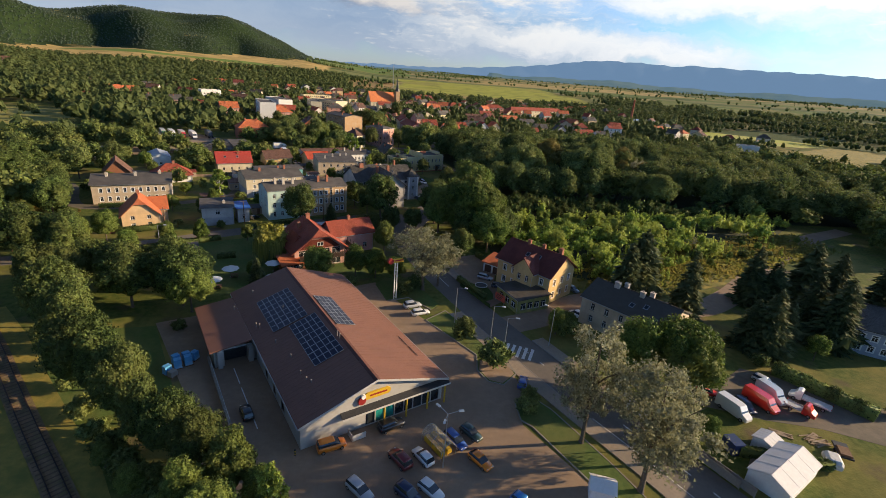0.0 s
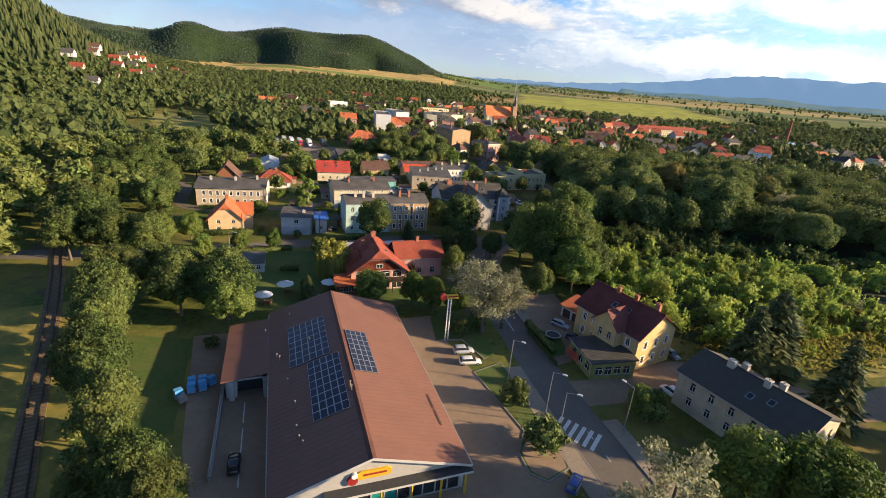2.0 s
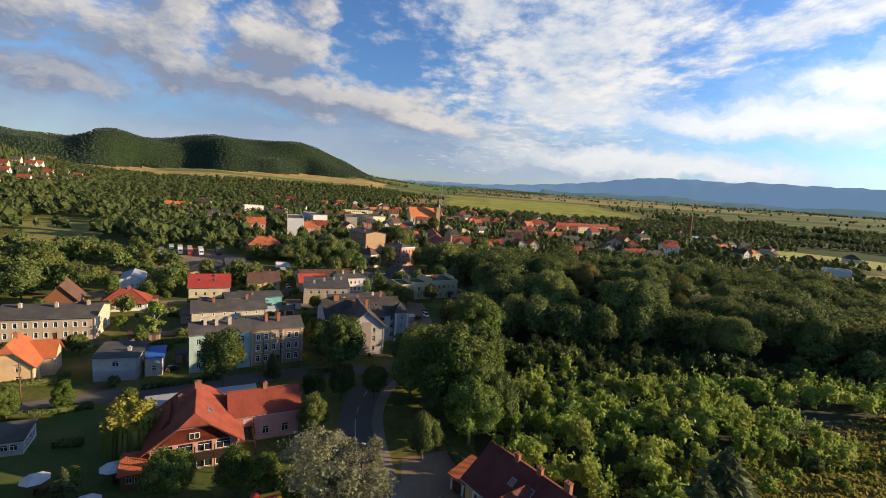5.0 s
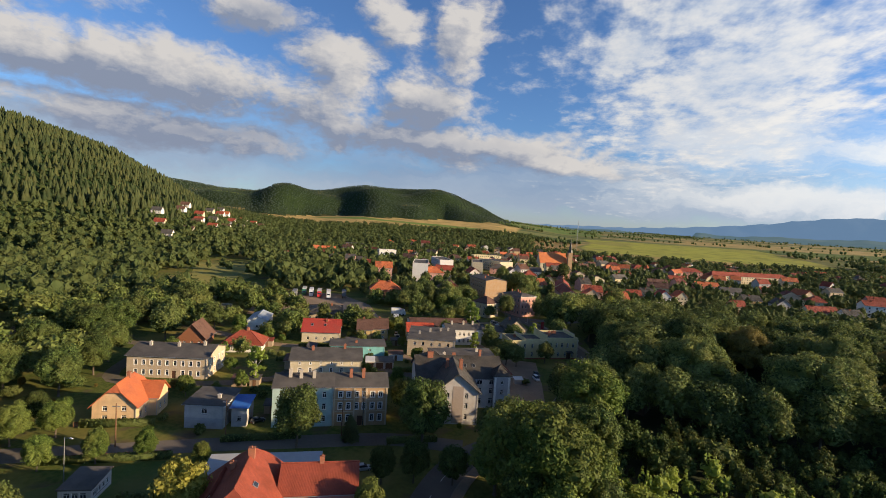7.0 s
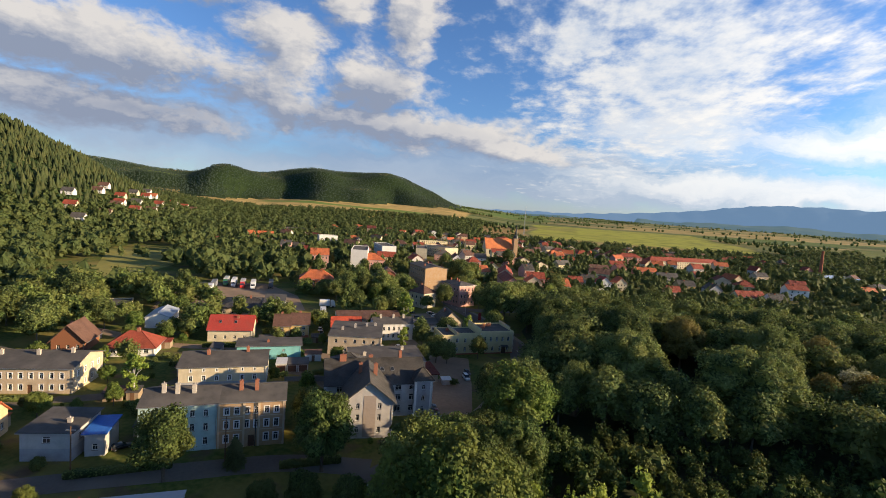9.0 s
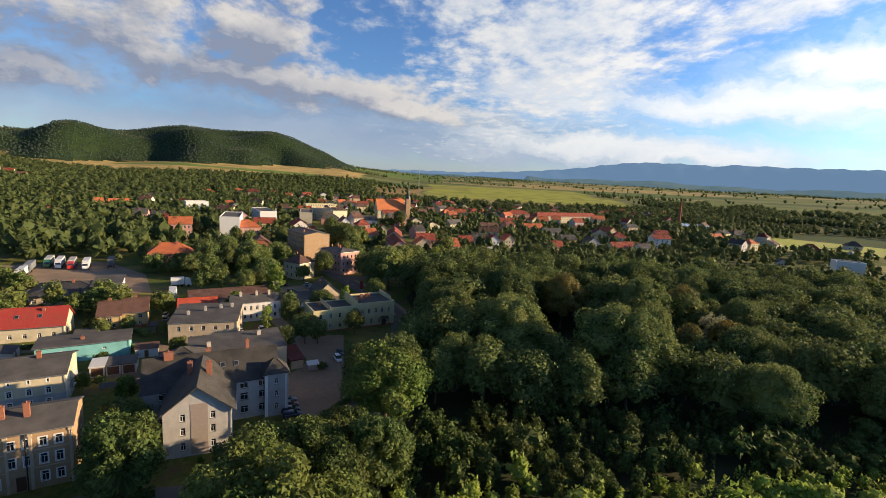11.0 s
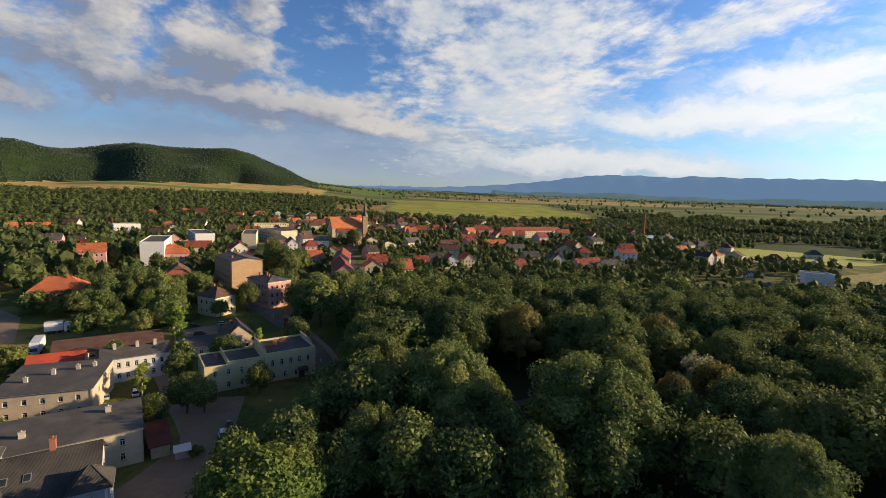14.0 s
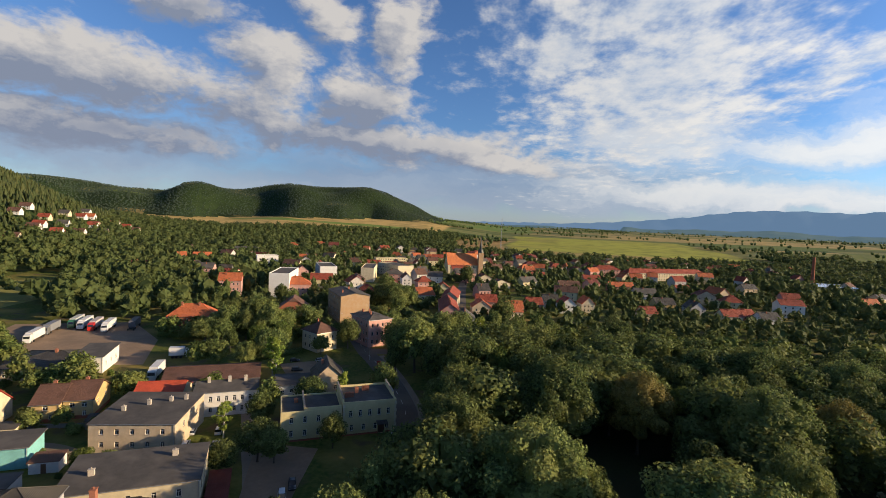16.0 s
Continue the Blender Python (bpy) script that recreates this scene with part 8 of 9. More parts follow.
    for x, z in ((-0.46, e - k1 * 0.4 + 0.05), (w + 0.76, e - k2 * 0.7 + 0.05)):
        put("gutter", Geo().tube((x, -o, z), (x, d, z), 0.1, seg=6).mesh("gutter", M_steel), s)
    for y in (6, 13, 19, 30, 38):
        put("downpipe", Geo().tube((w + 0.12, y, 0.1), (w + 0.12, y, e - 0.3), 0.06, seg=6).mesh("downpipe", M_steel), s)
    # glazed front, canopy, columns
    for q, (x, z, ww, hh) in enumerate(bays):
        v, f = pierced(ww, hh, [(0.07, 0.07, ww - 0.07, hh - 0.6), (0.07, hh - 0.53, ww - 0.07, hh - 0.07)], 0.08, x, z, 0.1)
        fr = put("shop_window", mesh_from("shop_window", v, f, M_dark), s)
        put("pane", Geo().box(x + 0.07, 0.13, z + 0.07, x + ww - 0.07, 0.15, z + hh - 0.07).mesh("pane", mat("green_poster", (0.03, 0.30, 0.26), (0.02, 0.2, 0.18), 1, 0.2) if q in (1, 2) else M_glass), fr)
    g = Geo().slab([(5.4, -1.05, 3.4), (w + 0.7, -1.05, 3.4), (w + 0.7, -0.02, 3.75), (5.4, -0.02, 3.75)], 0.12)
    cn = put("canopy", g.mesh("canopy", M_dark), s, label="dark flat entrance canopy")
    put("canopy_edge", Geo().box(5.35, -1.12, 3.16, w + 0.75, -1.05, 3.42).mesh("canopy_edge", trim), cn)
    ym = mat("yellow_paint", (0.62, 0.38, 0.03), (0.54, 0.33, 0.025), 2, 0.5)
    rm_ = mat("red_paint", (0.30, 0.03, 0.025), (0.24, 0.022, 0.02), 2, 0.5)
    for x in (11.6, 15.2, 18.8, 21.9):
        put("column", Geo().tube((x, -0.95, 0), (x, -0.95, 3.3), 0.14, seg=10).mesh("column", ym), s, label="yellow painted column")
    put("trolley_bay", Geo().box(6.4, -1.9, 0.03, 8.4, -1.82, 0.95).box(6.4, -1.9, 0.03, 6.48, -0.3, 0.95).mesh("trolley_bay", trim), s)
    # sign on the gable
    g = Geo()
    n = 22
    pts = [(10.9 + (1.45 if math.cos(a) > 0 else -1.45) + 0.55 * math.cos(a), 5.2 + 0.55 * math.sin(a)) for a in (2 * math.pi * k / n for k in range(n))]
    g.v += [(x, -0.22, z) for x, z in pts] + [(x, -0.02, z) for x, z in pts]
    g.f += [tuple(range(n)), tuple(range(2 * n - 1, n - 1, -1))] + [(k, n + k, n + (k + 1) % n, (k + 1) % n) for k in range(n)]
    g.i += [0] * (n + 2)
    sg = put("sign_board", g.mesh("sign_board", ym), s, label="yellow oval sign board")
    put("sign_disc", Geo().tube((8.5, -0.34, 4.75), (8.5, -0.05, 4.75), 0.58, seg=18).mesh("sign_disc", rm_), sg, label="red disc")
    put("sign_disc", Geo().tube((8.7, -0.38, 5.4), (8.7, -0.05, 5.4), 0.34, seg=16).mesh("sign_disc", M_white), sg, label="white disc")
    put("sign_bar", Geo().box(9.7, -0.25, 5.12, 12.3, -0.222, 5.36).mesh("sign_bar", rm_), sg, label="red bar")
    # roof vents and small chimneys
    vent_m = mat("dull_vent", (0.27, 0.22, 0.19), (0.2, 0.16, 0.14), 4, 0.8)
    for x, y, h in ((2.2, 19, 0.5), (5.8, 27.5, 0.5), (3, 13.6, 0.5), (3, 9, 0.45), (3.2, 7, 0.5), (3.6, 6, 0.4), (-1, 35, 0.7), (3, 38, 0.5), (0.8, 26, 0.8), (1.2, 25.2, 0.8), (10, 12.5, 0.9), (10.1, 11.8, 0.8)):
        z = e + k1 * x + th
        v = put("roof_vent", Geo().tube((x, y, z - 0.15), (x, y, z + h), 0.08, seg=8).tube((x, y, z + h), (x, y, z + h + 0.1), 0.16, 0.09, seg=8).mesh("roof_vent", vent_m), s)
    for q in range(2):
        put("snow_guard", Geo().tube((w - 1.0, 6 + 3.4 * q, e + k2 * 1.0 + th + 0.12), (w - 1.0, 9 + 3.4 * q, e + k2 * 1.0 + th + 0.12), 0.06, seg=6).mesh("snow_guard", M_dark), s)
    # dock: door, pillars, retaining wall
    put("dock_door", Geo().box(-4.9, 25.15, 0, -1.3, 25.22, 2.9).mesh("dock_door", M_dark), s)
    for x in (-5.6, -0.9):
        put("dock_pillar", Geo().box(x - 0.35, 22.9, 0, x + 0.35, 23.58, 3.1).mesh("dock_pillar", panel_m), s)
    lw = empty("retaining_wall", -10.7, 48.5, rot, label="low concrete retaining wall beside the delivery ramp", category="wall")
    put("wall", Geo().box(-7.1, 8, -0.1, -6.8, 26, 0.9, taper=0.01).box(-7.16, 7.94, 0.9, -6.74, 26.06, 1.0).mesh("wall", M_kerb), lw)
    put("handrail", Geo().tube((-6.95, 8.2, 1.8), (-6.95, 25.8, 1.8), 0.035, seg=6).mesh("handrail", M_steel), lw)
    for q in range(7):
        put("rail_post", Geo().tube((-6.95, 8.2 + 2.93 * q, 0.98), (-6.95, 8.2 + 2.93 * q, 1.8), 0.03, seg=6).mesh("rail_post", M_steel), lw)
    ln = Geo()
    for q in range(3):
        ln.box(-3.9, 6.5 + 5.6 * q, 0.025, -3.75, 11 + 5.6 * q, 0.04, m=pose(-10.7, 48.5, 0, 0, 0, rot))
    tagged(put("road_marking", ln.mesh("road_marking", M_paint)), "white line on the delivery ramp", "road marking", kind="structure")
    bl = empty("bollard", -11.2, 47.6, label="black and yellow corner bollard", category="bollard")
    for q in range(5):
        put("band", Geo().tube((0, 0, 0.2 * q), (0, 0, 0.2 * q + 0.2), 0.09, seg=8).mesh("band", ym if q % 2 else M_dark), bl)
    # solar arrays
    cell = mat("solar_cells", (0.010, 0.013, 0.03), (0.016, 0.02, 0.04), 2, 0.3, spec=0.25)
    A1, A2 = math.degrees(math.atan(k1)), math.degrees(math.atan(k2))
    for lab, x0, x1, y0, y1, nx, ny, left in (("dark solar array on the shaded roof slope", 2.6, 8.4, 21.9, 33.5, 6, 7, True), ("long dark solar array below the ridge", 5.0, 9.5, 8.6, 21.4, 5, 8, True), ("narrow solar array on the sunny roof slope", 11.3, 14.6, 16, 27.4, 4, 8, False)):
        ar = empty("solar_array", -10.7, 48.5, rot, label=lab, category="solar panels", group="solar arrays on the supermarket")
        ca = math.cos(math.atan(k1 if left else k2))
        pw, ph = (x1 - x0) / nx / ca - 0.03, (y1 - y0) / ny - 0.03
        v, f = pierced(pw, ph, [(0.05, 0.05, pw - 0.05, ph - 0.05)], 0.05)
        V = [(x - pw / 2, z - ph / 2, -y) for x, y, z in v]
        nn = len(V)
        V += [(-pw / 2 + 0.05, -ph / 2 + 0.05, -0.012), (pw / 2 - 0.05, -ph / 2 + 0.05, -0.012), (pw / 2 - 0.05, ph / 2 - 0.05, -0.012), (-pw / 2 + 0.05, ph / 2 - 0.05, -0.012)]
        me = mesh_from("solar_panel", V, f + [(nn, nn + 1, nn + 2, nn + 3)], [M_steel, cell], [0] * len(f) + [1])
        for i in range(nx):
            for j in range(ny):
                x, y = x0 + (i + 0.5) * (x1 - x0) / nx, y0 + (j + 0.5) * (y1 - y0) / ny
                z = (e + k1 * x if left else r - k2 * (x - rx)) + th + 0.16
                put("solar_panel", me, ar, pose(x, y, z, 0, -A1 if left else A2, 0))


supermarket()

# ---------------------------------------------------------------- vehicles
CARPAINT = {}


def paint(name, c):
    if name not in CARPAINT:
        m = mat("car_paint_" + name, c, tuple(v * 0.92 for v in c), 0.6, 0.28, spec=0.6)
        m.node_tree.nodes["Principled BSDF"].inputs["Coat Weight"].default_value = 0.6
        CARPAINT[name] = m
    return CARPAINT[name]


M_tyre = mat("tyre_rubber", (0.018, 0.018, 0.018), (0.03, 0.03, 0.03), 8, 0.9)
M_rim = mat("alloy_rim", (0.45, 0.45, 0.46), (0.38, 0.38, 0.39), 4, 0.35, metal=0.8)
M_head = mat("headlight_glass", (0.7, 0.7, 0.68), (0.6, 0.6, 0.58), 3, 0.1)
M_tail = mat("tail_light", (0.4, 0.01, 0.01), (0.3, 0.01, 0.01), 3, 0.2)
CARS = {}


def loft(sections, mats):
    """Skin over cross sections along x: each (x, half width, bottom, top, tuck)."""
    g = Geo()
    rings = []
    for x, hw, z0, z1, tk in sections:
        h = z1 - z0
        ring = [(x, -hw * 0.9, z0), (x, hw * 0.9, z0), (x, hw, z0 + h * 0.3), (x, hw * 0.99, z0 + h * 0.7), (x, hw * tk, z1), (x, -hw * tk, z1), (x, -hw * 0.99, z0 + h * 0.7), (x, -hw, z0 + h * 0.3)]
        rings.append(len(g.v))
        g.v += ring
    for a, b in zip(rings, rings[1:]):
        for k in range(8):
            g.f.append((a + k, b + k, b + (k + 1) % 8, a + (k + 1) % 8))
            g.i.append(0)
    g.f += [tuple(range(rings[0], rings[0] + 8)), tuple(range(rings[-1] + 7, rings[-1] - 1, -1))]
    g.i += [0, 0]
    return g


def car_parts(kind):
    L, W, H = {"hatch": (4.1, 0.86, 1.48), "suv": (4.5, 0.92, 1.68), "estate": (4.6, 0.89, 1.5), "van": (4.4, 0.9, 1.82), "sport": (4.2, 0.9, 1.32)}[kind]
    f, r = L / 2, -L / 2
    belt = H * 0.62
    body = loft([(r, W * 0.84, 0.34, belt * 0.86, 0.9), (r + 0.12, W * 0.95, 0.24, belt * 0.97, 0.92), (r + 0.8, W, 0.2, belt, 0.93), (0.2, W, 0.2, belt * 0.98, 0.93), (f - 1.15, W, 0.2, belt * 0.95, 0.9), (f - 0.5, W * 0.96, 0.22, belt * 0.84, 0.86), (f - 0.08, W * 0.86, 0.26, belt * 0.7, 0.84), (f, W * 0.74, 0.32, belt * 0.6, 0.85)], None)
    back = {"hatch": 0.25, "suv": 0.2, "estate": 0.18, "van": 0.08, "sport": 0.6}[kind]
    front = f - (1.15 if kind != "van" else 0.95)
    glass = loft([(r + 0.12, W * 0.86, belt * 0.95, belt * 0.99, 0.95), (r + 0.12 + back, W * 0.86, belt * 0.93, H - 0.07, 0.80), (front - 0.85, W * 0.87, belt * 0.93, H - 0.05, 0.80), (front, W * 0.86, belt * 0.92, belt * 0.97, 0.95)], None)
    roof = loft([(r + 0.2 + back, W * 0.70, H - 0.09, H - 0.02, 0.9), (r + 0.6 + back, W * 0.74, H - 0.08, H, 0.86), (front - 1.1, W * 0.74, H - 0.08, H, 0.86), (front - 0.8, W * 0.68, H - 0.10, H - 0.03, 0.9)], None)
    wheel = Geo().tube((0, -0.1, 0), (0, 0.1, 0), 0.31, seg=14)
    rim = Geo().tube((0, -0.115, 0), (0, 0.115, 0), 0.19, seg=10)
    return L, W, H, body, glass, roof, wheel.mesh("wheel", M_tyre), rim.mesh("rim", M_rim)


def car(x, y, rot, colour, rgb, kind="hatch", words="", group="parked cars"):
    if kind not in CARS:
        CARS[kind] = car_parts(kind)
    L, W, H, body, glass, roof, wheel, rim = CARS[kind]
    p = paint(colour, rgb)
    c = empty("car", x, y, rot, 0.032, label=words or f"{colour} {'van' if kind == 'van' else 'car'} parked on the asphalt", category="car", group=group)
    c.matrix_basis = c.matrix_basis @ Matrix.Scale(0.86, 4)
    key = (kind, colour)
    if key not in CARS:
        CARS[key] = (body.mesh("body", p, True), glass.mesh("glasshouse", M_glass), roof.mesh("roof", p, True))
    b, gl, rf = CARS[key]
    put("body", b, c), put("glasshouse", gl, c), put("roof", rf, c)
    for sx in (-L / 2 + 0.75, L / 2 - 0.8):
        for sy in (-W + 0.08, W - 0.08):
            wo = put("wheel", wheel, c, pose(sx, sy, 0.31))
            put("rim", rim, wo)
    if "lamps" not in CARS:
        CARS["lamps"] = (Geo().box(-0.06, -0.17, -0.08, 0.06, 0.17, 0.08, taper=0.02).mesh("headlight", M_head), Geo().box(-0.05, -0.13, -0.13, 0.05, 0.13, 0.13, taper=0.02).mesh("tail_light", M_tail))
    hl, tl = CARS["lamps"]
    for sy in (-1, 1):
        put("headlight", hl, c, pose(L / 2 - 0.12, sy * W * 0.62, H * 0.40))
        put("tail_light", tl, c, pose(-L / 2 + 0.08, sy * W * 0.74, H * 0.48))
    return c


ORANGE, WHITE, SILVER, BLACK, RED = (0.75, 0.20, 0.01), (0.70, 0.70, 0.69), (0.42, 0.43, 0.45), (0.015, 0.015, 0.017), (0.55, 0.03, 0.02)
BLUE, DARKRED, GREEN, NAVY, GREY = (0.03, 0.08, 0.30), (0.16, 0.015, 0.015), (0.02, 0.045, 0.04), (0.02, 0.03, 0.07), (0.16, 0.17, 0.18)
car(-6.8, 48.8, 23, "orange", ORANGE, "van", "orange taxi van with a roof sign", "cars at the supermarket")
car(1.0, 52.6, 29, "black", BLACK, "suv", "black car stopped at the shop entrance", "cars at the supermarket")
car(2.2, 46.4, 126, "dark red", DARKRED, "suv", "", "cars at the supermarket")
car(5.2, 46.8, 124, "white", WHITE, "hatch", "", "cars at the supermarket")
car(9.8, 49.7, -56, "blue", BLUE, "estate", "", "cars at the supermarket")
car(12.2, 51.0, -52, "dark green", GREEN, "hatch", "", "cars at the supermarket")
car(12.7, 46.1, -54, "bright orange", (0.80, 0.22, 0.005), "sport", "bright orange coupe in a parking bay", "cars at the supermarket")
car(-2.6, 41.8, -46, "silver", SILVER, "estate", "", "cars at the supermarket")
car(3.2, 41.0, -46, "navy", NAVY, "suv", "", "cars at the supermarket")
car(5.9, 41.6, -46, "white", WHITE, "hatch", "", "cars at the supermarket")
car(0.8, 38.6, -46, "blue", BLUE, "hatch", "", "cars at the supermarket")
car(16.9, 39.4, -46, "bright blue", (0.03, 0.20, 0.55), "hatch", "", "cars at the supermarket")
car(22.6, 62.6, 68, "blue", BLUE, "hatch", "blue car leaving the car park")
car(-19.4, 55.2, 118, "black", BLACK, "hatch", "black car in the delivery lane")
car(-6.0, 87.4, 23, "red", RED, "hatch", "", "cars at the supermarket")
car(5.0, 89.0, 22, "silver", SILVER, "suv", "silver car parked below the pylon", "cars at the supermarket")
car(6.6, 85.9, 20, "white", WHITE, "estate", "", "cars at the supermarket")
car(40.9, 86.6, 122, "white", WHITE, "van", "white van beside a dark-roofed house")
car(23.8, 105.2, -30, "silver", SILVER, "estate", "silver car beside a yellow house")
car(26.2, 100.2, -20, "navy", NAVY, "hatch", "dark car beside a yellow house")
car(44.8, 99.6, -62, "grey", GREY, "hatch", "grey car behind the yellow villa")
car(-11.3, 138.0, 39, "silver", SILVER, "hatch", "silver car beside the restaurant")
car(-43.6, 146, 60, "black", BLACK, "hatch", "black car in a garden drive")
car(-18, 186, 100, "black", BLACK, "hatch", "black car in the yard lane")
for k, (x, y, col, rgb) in enumerate(((7.9, 187, "grey", GREY), (9.0, 184.8, "dark red", DARKRED), (9.9, 182.8, "black", BLACK), (10.9, 180.9, "navy", NAVY))):
    car(x, y, 27, col, rgb, "estate", group="cars behind the grey house")
for x, y, r, col, rgb, kd in ((13.6, 211, -61, "white", WHITE, "van"), (13.2, 215.5, -61, "black", BLACK, "hatch"), (-17.6, 223.6, 118, "white", WHITE, "estate"), (-20.6, 229.4, 118, "silver", SILVER, "hatch"), (-10.6, 225.6, 27, "silver", SILVER, "hatch"), (-15, 231.4, 118, "white", WHITE, "van"), (-26.8, 288.8, 27, "black", BLACK, "hatch"), (-18, 292, 40, "silver", SILVER, "estate"), (-20.7, 279.2, 32, "black", BLACK, "suv"), (-14.6, 286.8, 36, "white", WHITE, "hatch"), (-16.2, 289.4, 38, "grey", GREY, "estate"), (-50, 240, 110, "white", WHITE, "van"), (-47.5, 236, 110, "silver", SILVER, "van"), (-116, 234, 20, "white", WHITE, "estate"), (-119, 243, 60, "white", WHITE, "van"), (-69, 205, 30, "grey", GREY, "hatch"), (-148, 280, 40, "black", BLACK, "hatch"), (-144, 276, 40, "navy", NAVY, "suv"), (58.6, 57.0, -87, "navy", NAVY, "estate"), (67.2, 63.4, -62, "silver", SILVER, "estate"), (54.2, 60.4, -30, "red", RED, "hatch")):
    car(x, y, r, col, rgb, kd)


def lorry(x, y, rot, colour, rgb, box_rgb, length=13.0, cab=True, words="", z=0.03):
    c = empty("lorry", x, y, rot, z, label=words or f"{colour} articulated lorry parked in the yard", category="lorry", group="parked lorries")
    bm_ = mat("trailer_sheet_%d" % int(sum(box_rgb) * 100), box_rgb, tuple(v * 0.9 for v in box_rgb), 0.7, 0.5, big=tuple(v * 0.8 for v in box_rgb), bigscale=0.4)
    g = Geo().box(-length / 2, -1.25, 1.1, length / 2 - 2.6, 1.25, 3.9, taper=0.04)
    put("trailer_box", g.mesh("trailer_box", bm_), c)
    put("chassis", Geo().box(-length / 2 + 0.2, -0.5, 0.75, length / 2 - 0.6, 0.5, 1.1).mesh("chassis", M_dark), c)
    if cab:
        p = paint(colour, rgb)
        cb = put("cab", loft([(length / 2 - 2.3, 1.2, 0.5, 3.3, 0.9), (length / 2 - 1.9, 1.25, 0.45, 3.6, 0.86), (length / 2 - 0.5, 1.25, 0.4, 3.2, 0.88), (length / 2 - 0.1, 1.2, 0.4, 2.0, 0.95), (length / 2, 1.1, 0.45, 1.3, 0.96)], None).mesh("cab", p), c)
        put("windscreen", Geo().poly([(length / 2 - 0.06, -1.02, 2.0), (length / 2 - 0.06, 1.02, 2.0), (length / 2 - 0.42, 1.0, 2.95), (length / 2 - 0.42, -1.0, 2.95)]).mesh("windscreen", M_glass), cb)
    wheel = CARS["hatch"][6]
    for sx in (-length / 2 + 1.2, -length / 2 + 2.4, length / 2 - 3.6, length / 2 - 1.2):
        for sy in (-1.08, 1.08):
            put("wheel", wheel, c, pose(sx, sy, 0.5) @ Matrix.Diagonal((1.55, 1.3, 1.55, 1)))
    return c


WB = (0.66, 0.66, 0.66)
lorry(-132.5, 279, -58, "white", WHITE, WB)
lorry(-139.5, 291, -58, "dark grey", GREY, (0.22, 0.23, 0.25))
lorry(-141.5, 303.6, -58, "green", (0.03, 0.15, 0.06), (0.5, 0.52, 0.5))
lorry(-136, 303, -58, "white", WHITE, WB)
lorry(-130, 302.6, -58, "red", RED, (0.5, 0.45, 0.43))
lorry(-124, 303.4, -58, "white", WHITE, WB)
lorry(-116.5, 309, -58, "dark grey", GREY, (0.12, 0.12, 0.13), cab=False, words="row of dark flat trailers in the yard")
lorry(-58.8, 259.5, -62, "white", WHITE, WB, 11, words="white lorry beside the long barn")
lorry(-66.5, 279, 30, "white", WHITE, WB, 7.5, words="small white lorry below the trees")


def delivery_van(x, y, rot, colour, rgb, words, length=6.0, bed=False):
    """High-roofed van, or one with an open flat bed."""
    c = empty("delivery_van", x, y, rot, 0.03, label=words, category="van", group="vans in the earth yard")
    c.matrix_basis = c.matrix_basis @ Matrix.Scale(0.9, 4)
    f, r, p = length / 2, -length / 2, paint(colour, rgb)
    if bed:
        put("flatbed", Geo().box(r, -1.05, 0.72, f - 2.1, 1.05, 0.86, taper=0.02).box(r, -1.05, 0.86, f - 2.1, -1.0, 1.0).box(r, 1.0, 0.86, f - 2.1, 1.05, 1.0).mesh("flatbed", mat("bed_steel", (0.5, 0.5, 0.5), (0.36, 0.35, 0.34), 2, 0.5)), c)
        body = loft([(f - 2.05, 0.98, 0.35, 2.15, 0.86), (f - 1.7, 1.0, 0.3, 2.3, 0.84), (f - 1.2, 1.0, 0.28, 2.2, 0.84), (f - 0.75, 0.98, 0.28, 1.35, 0.9), (f - 0.1, 0.9, 0.3, 0.95, 0.88), (f, 0.8, 0.36, 0.8, 0.9)], None)
    else:
        body = loft([(r, 0.94, 0.4, 2.45, 0.84), (r + 0.12, 1.0, 0.3, 2.56, 0.86), (0.4, 1.0, 0.28, 2.6, 0.86), (f - 1.7, 1.0, 0.28, 2.5, 0.84), (f - 1.0, 0.98, 0.28, 1.5, 0.9), (f - 0.15, 0.9, 0.3, 1.05, 0.88), (f, 0.8, 0.36, 0.85, 0.9)], None)
    b = put("body", body.mesh("body", p), c)
    t = 2.2 if bed else 2.42
    put("windscreen", Geo().poly([(f - 0.98, -0.84, 1.5), (f - 0.98, 0.84, 1.5), (f - 1.62, 0.78, t - 0.1), (f - 1.62, -0.78, t - 0.1)]).mesh("windscreen", M_glass), b)
    for sx in (r + 1.1, f - 0.95):
        for sy in (-0.9, 0.9):
            wo = put("wheel", CARS["hatch"][6], c, pose(sx, sy, 0.34) @ Matrix.Diagonal((1.1, 1.1, 1.1, 1)))
            put("rim", CARS["hatch"][7], wo)
    for sy in (-1, 1):
        put("headlight", CARS["lamps"][0], c, pose(f - 0.16, sy * 0.62, 0.85))
        put("tail_light", CARS["lamps"][1], c, pose(r + 0.02, sy * 0.86, 1.1))


delivery_van(55.5, 55.7, -71, "white", WHITE, "white high-roofed van below the trees")
delivery_van(61.8, 57.6, -72, "red", RED, "red high-roofed van in an earth yard", 6.2)
delivery_van(65.2, 59.5, -78, "silver blue", (0.45, 0.52, 0.58), "pale blue high-roofed van in an earth yard", 5.6)
delivery_van(71.2, 58, 128, "white", WHITE, "white tow van with an empty steel bed", 6.6, True)
delivery_van(67.6, 55.9, -56, "red", RED, "red pickup with a loaded open bed", 4.8, True)


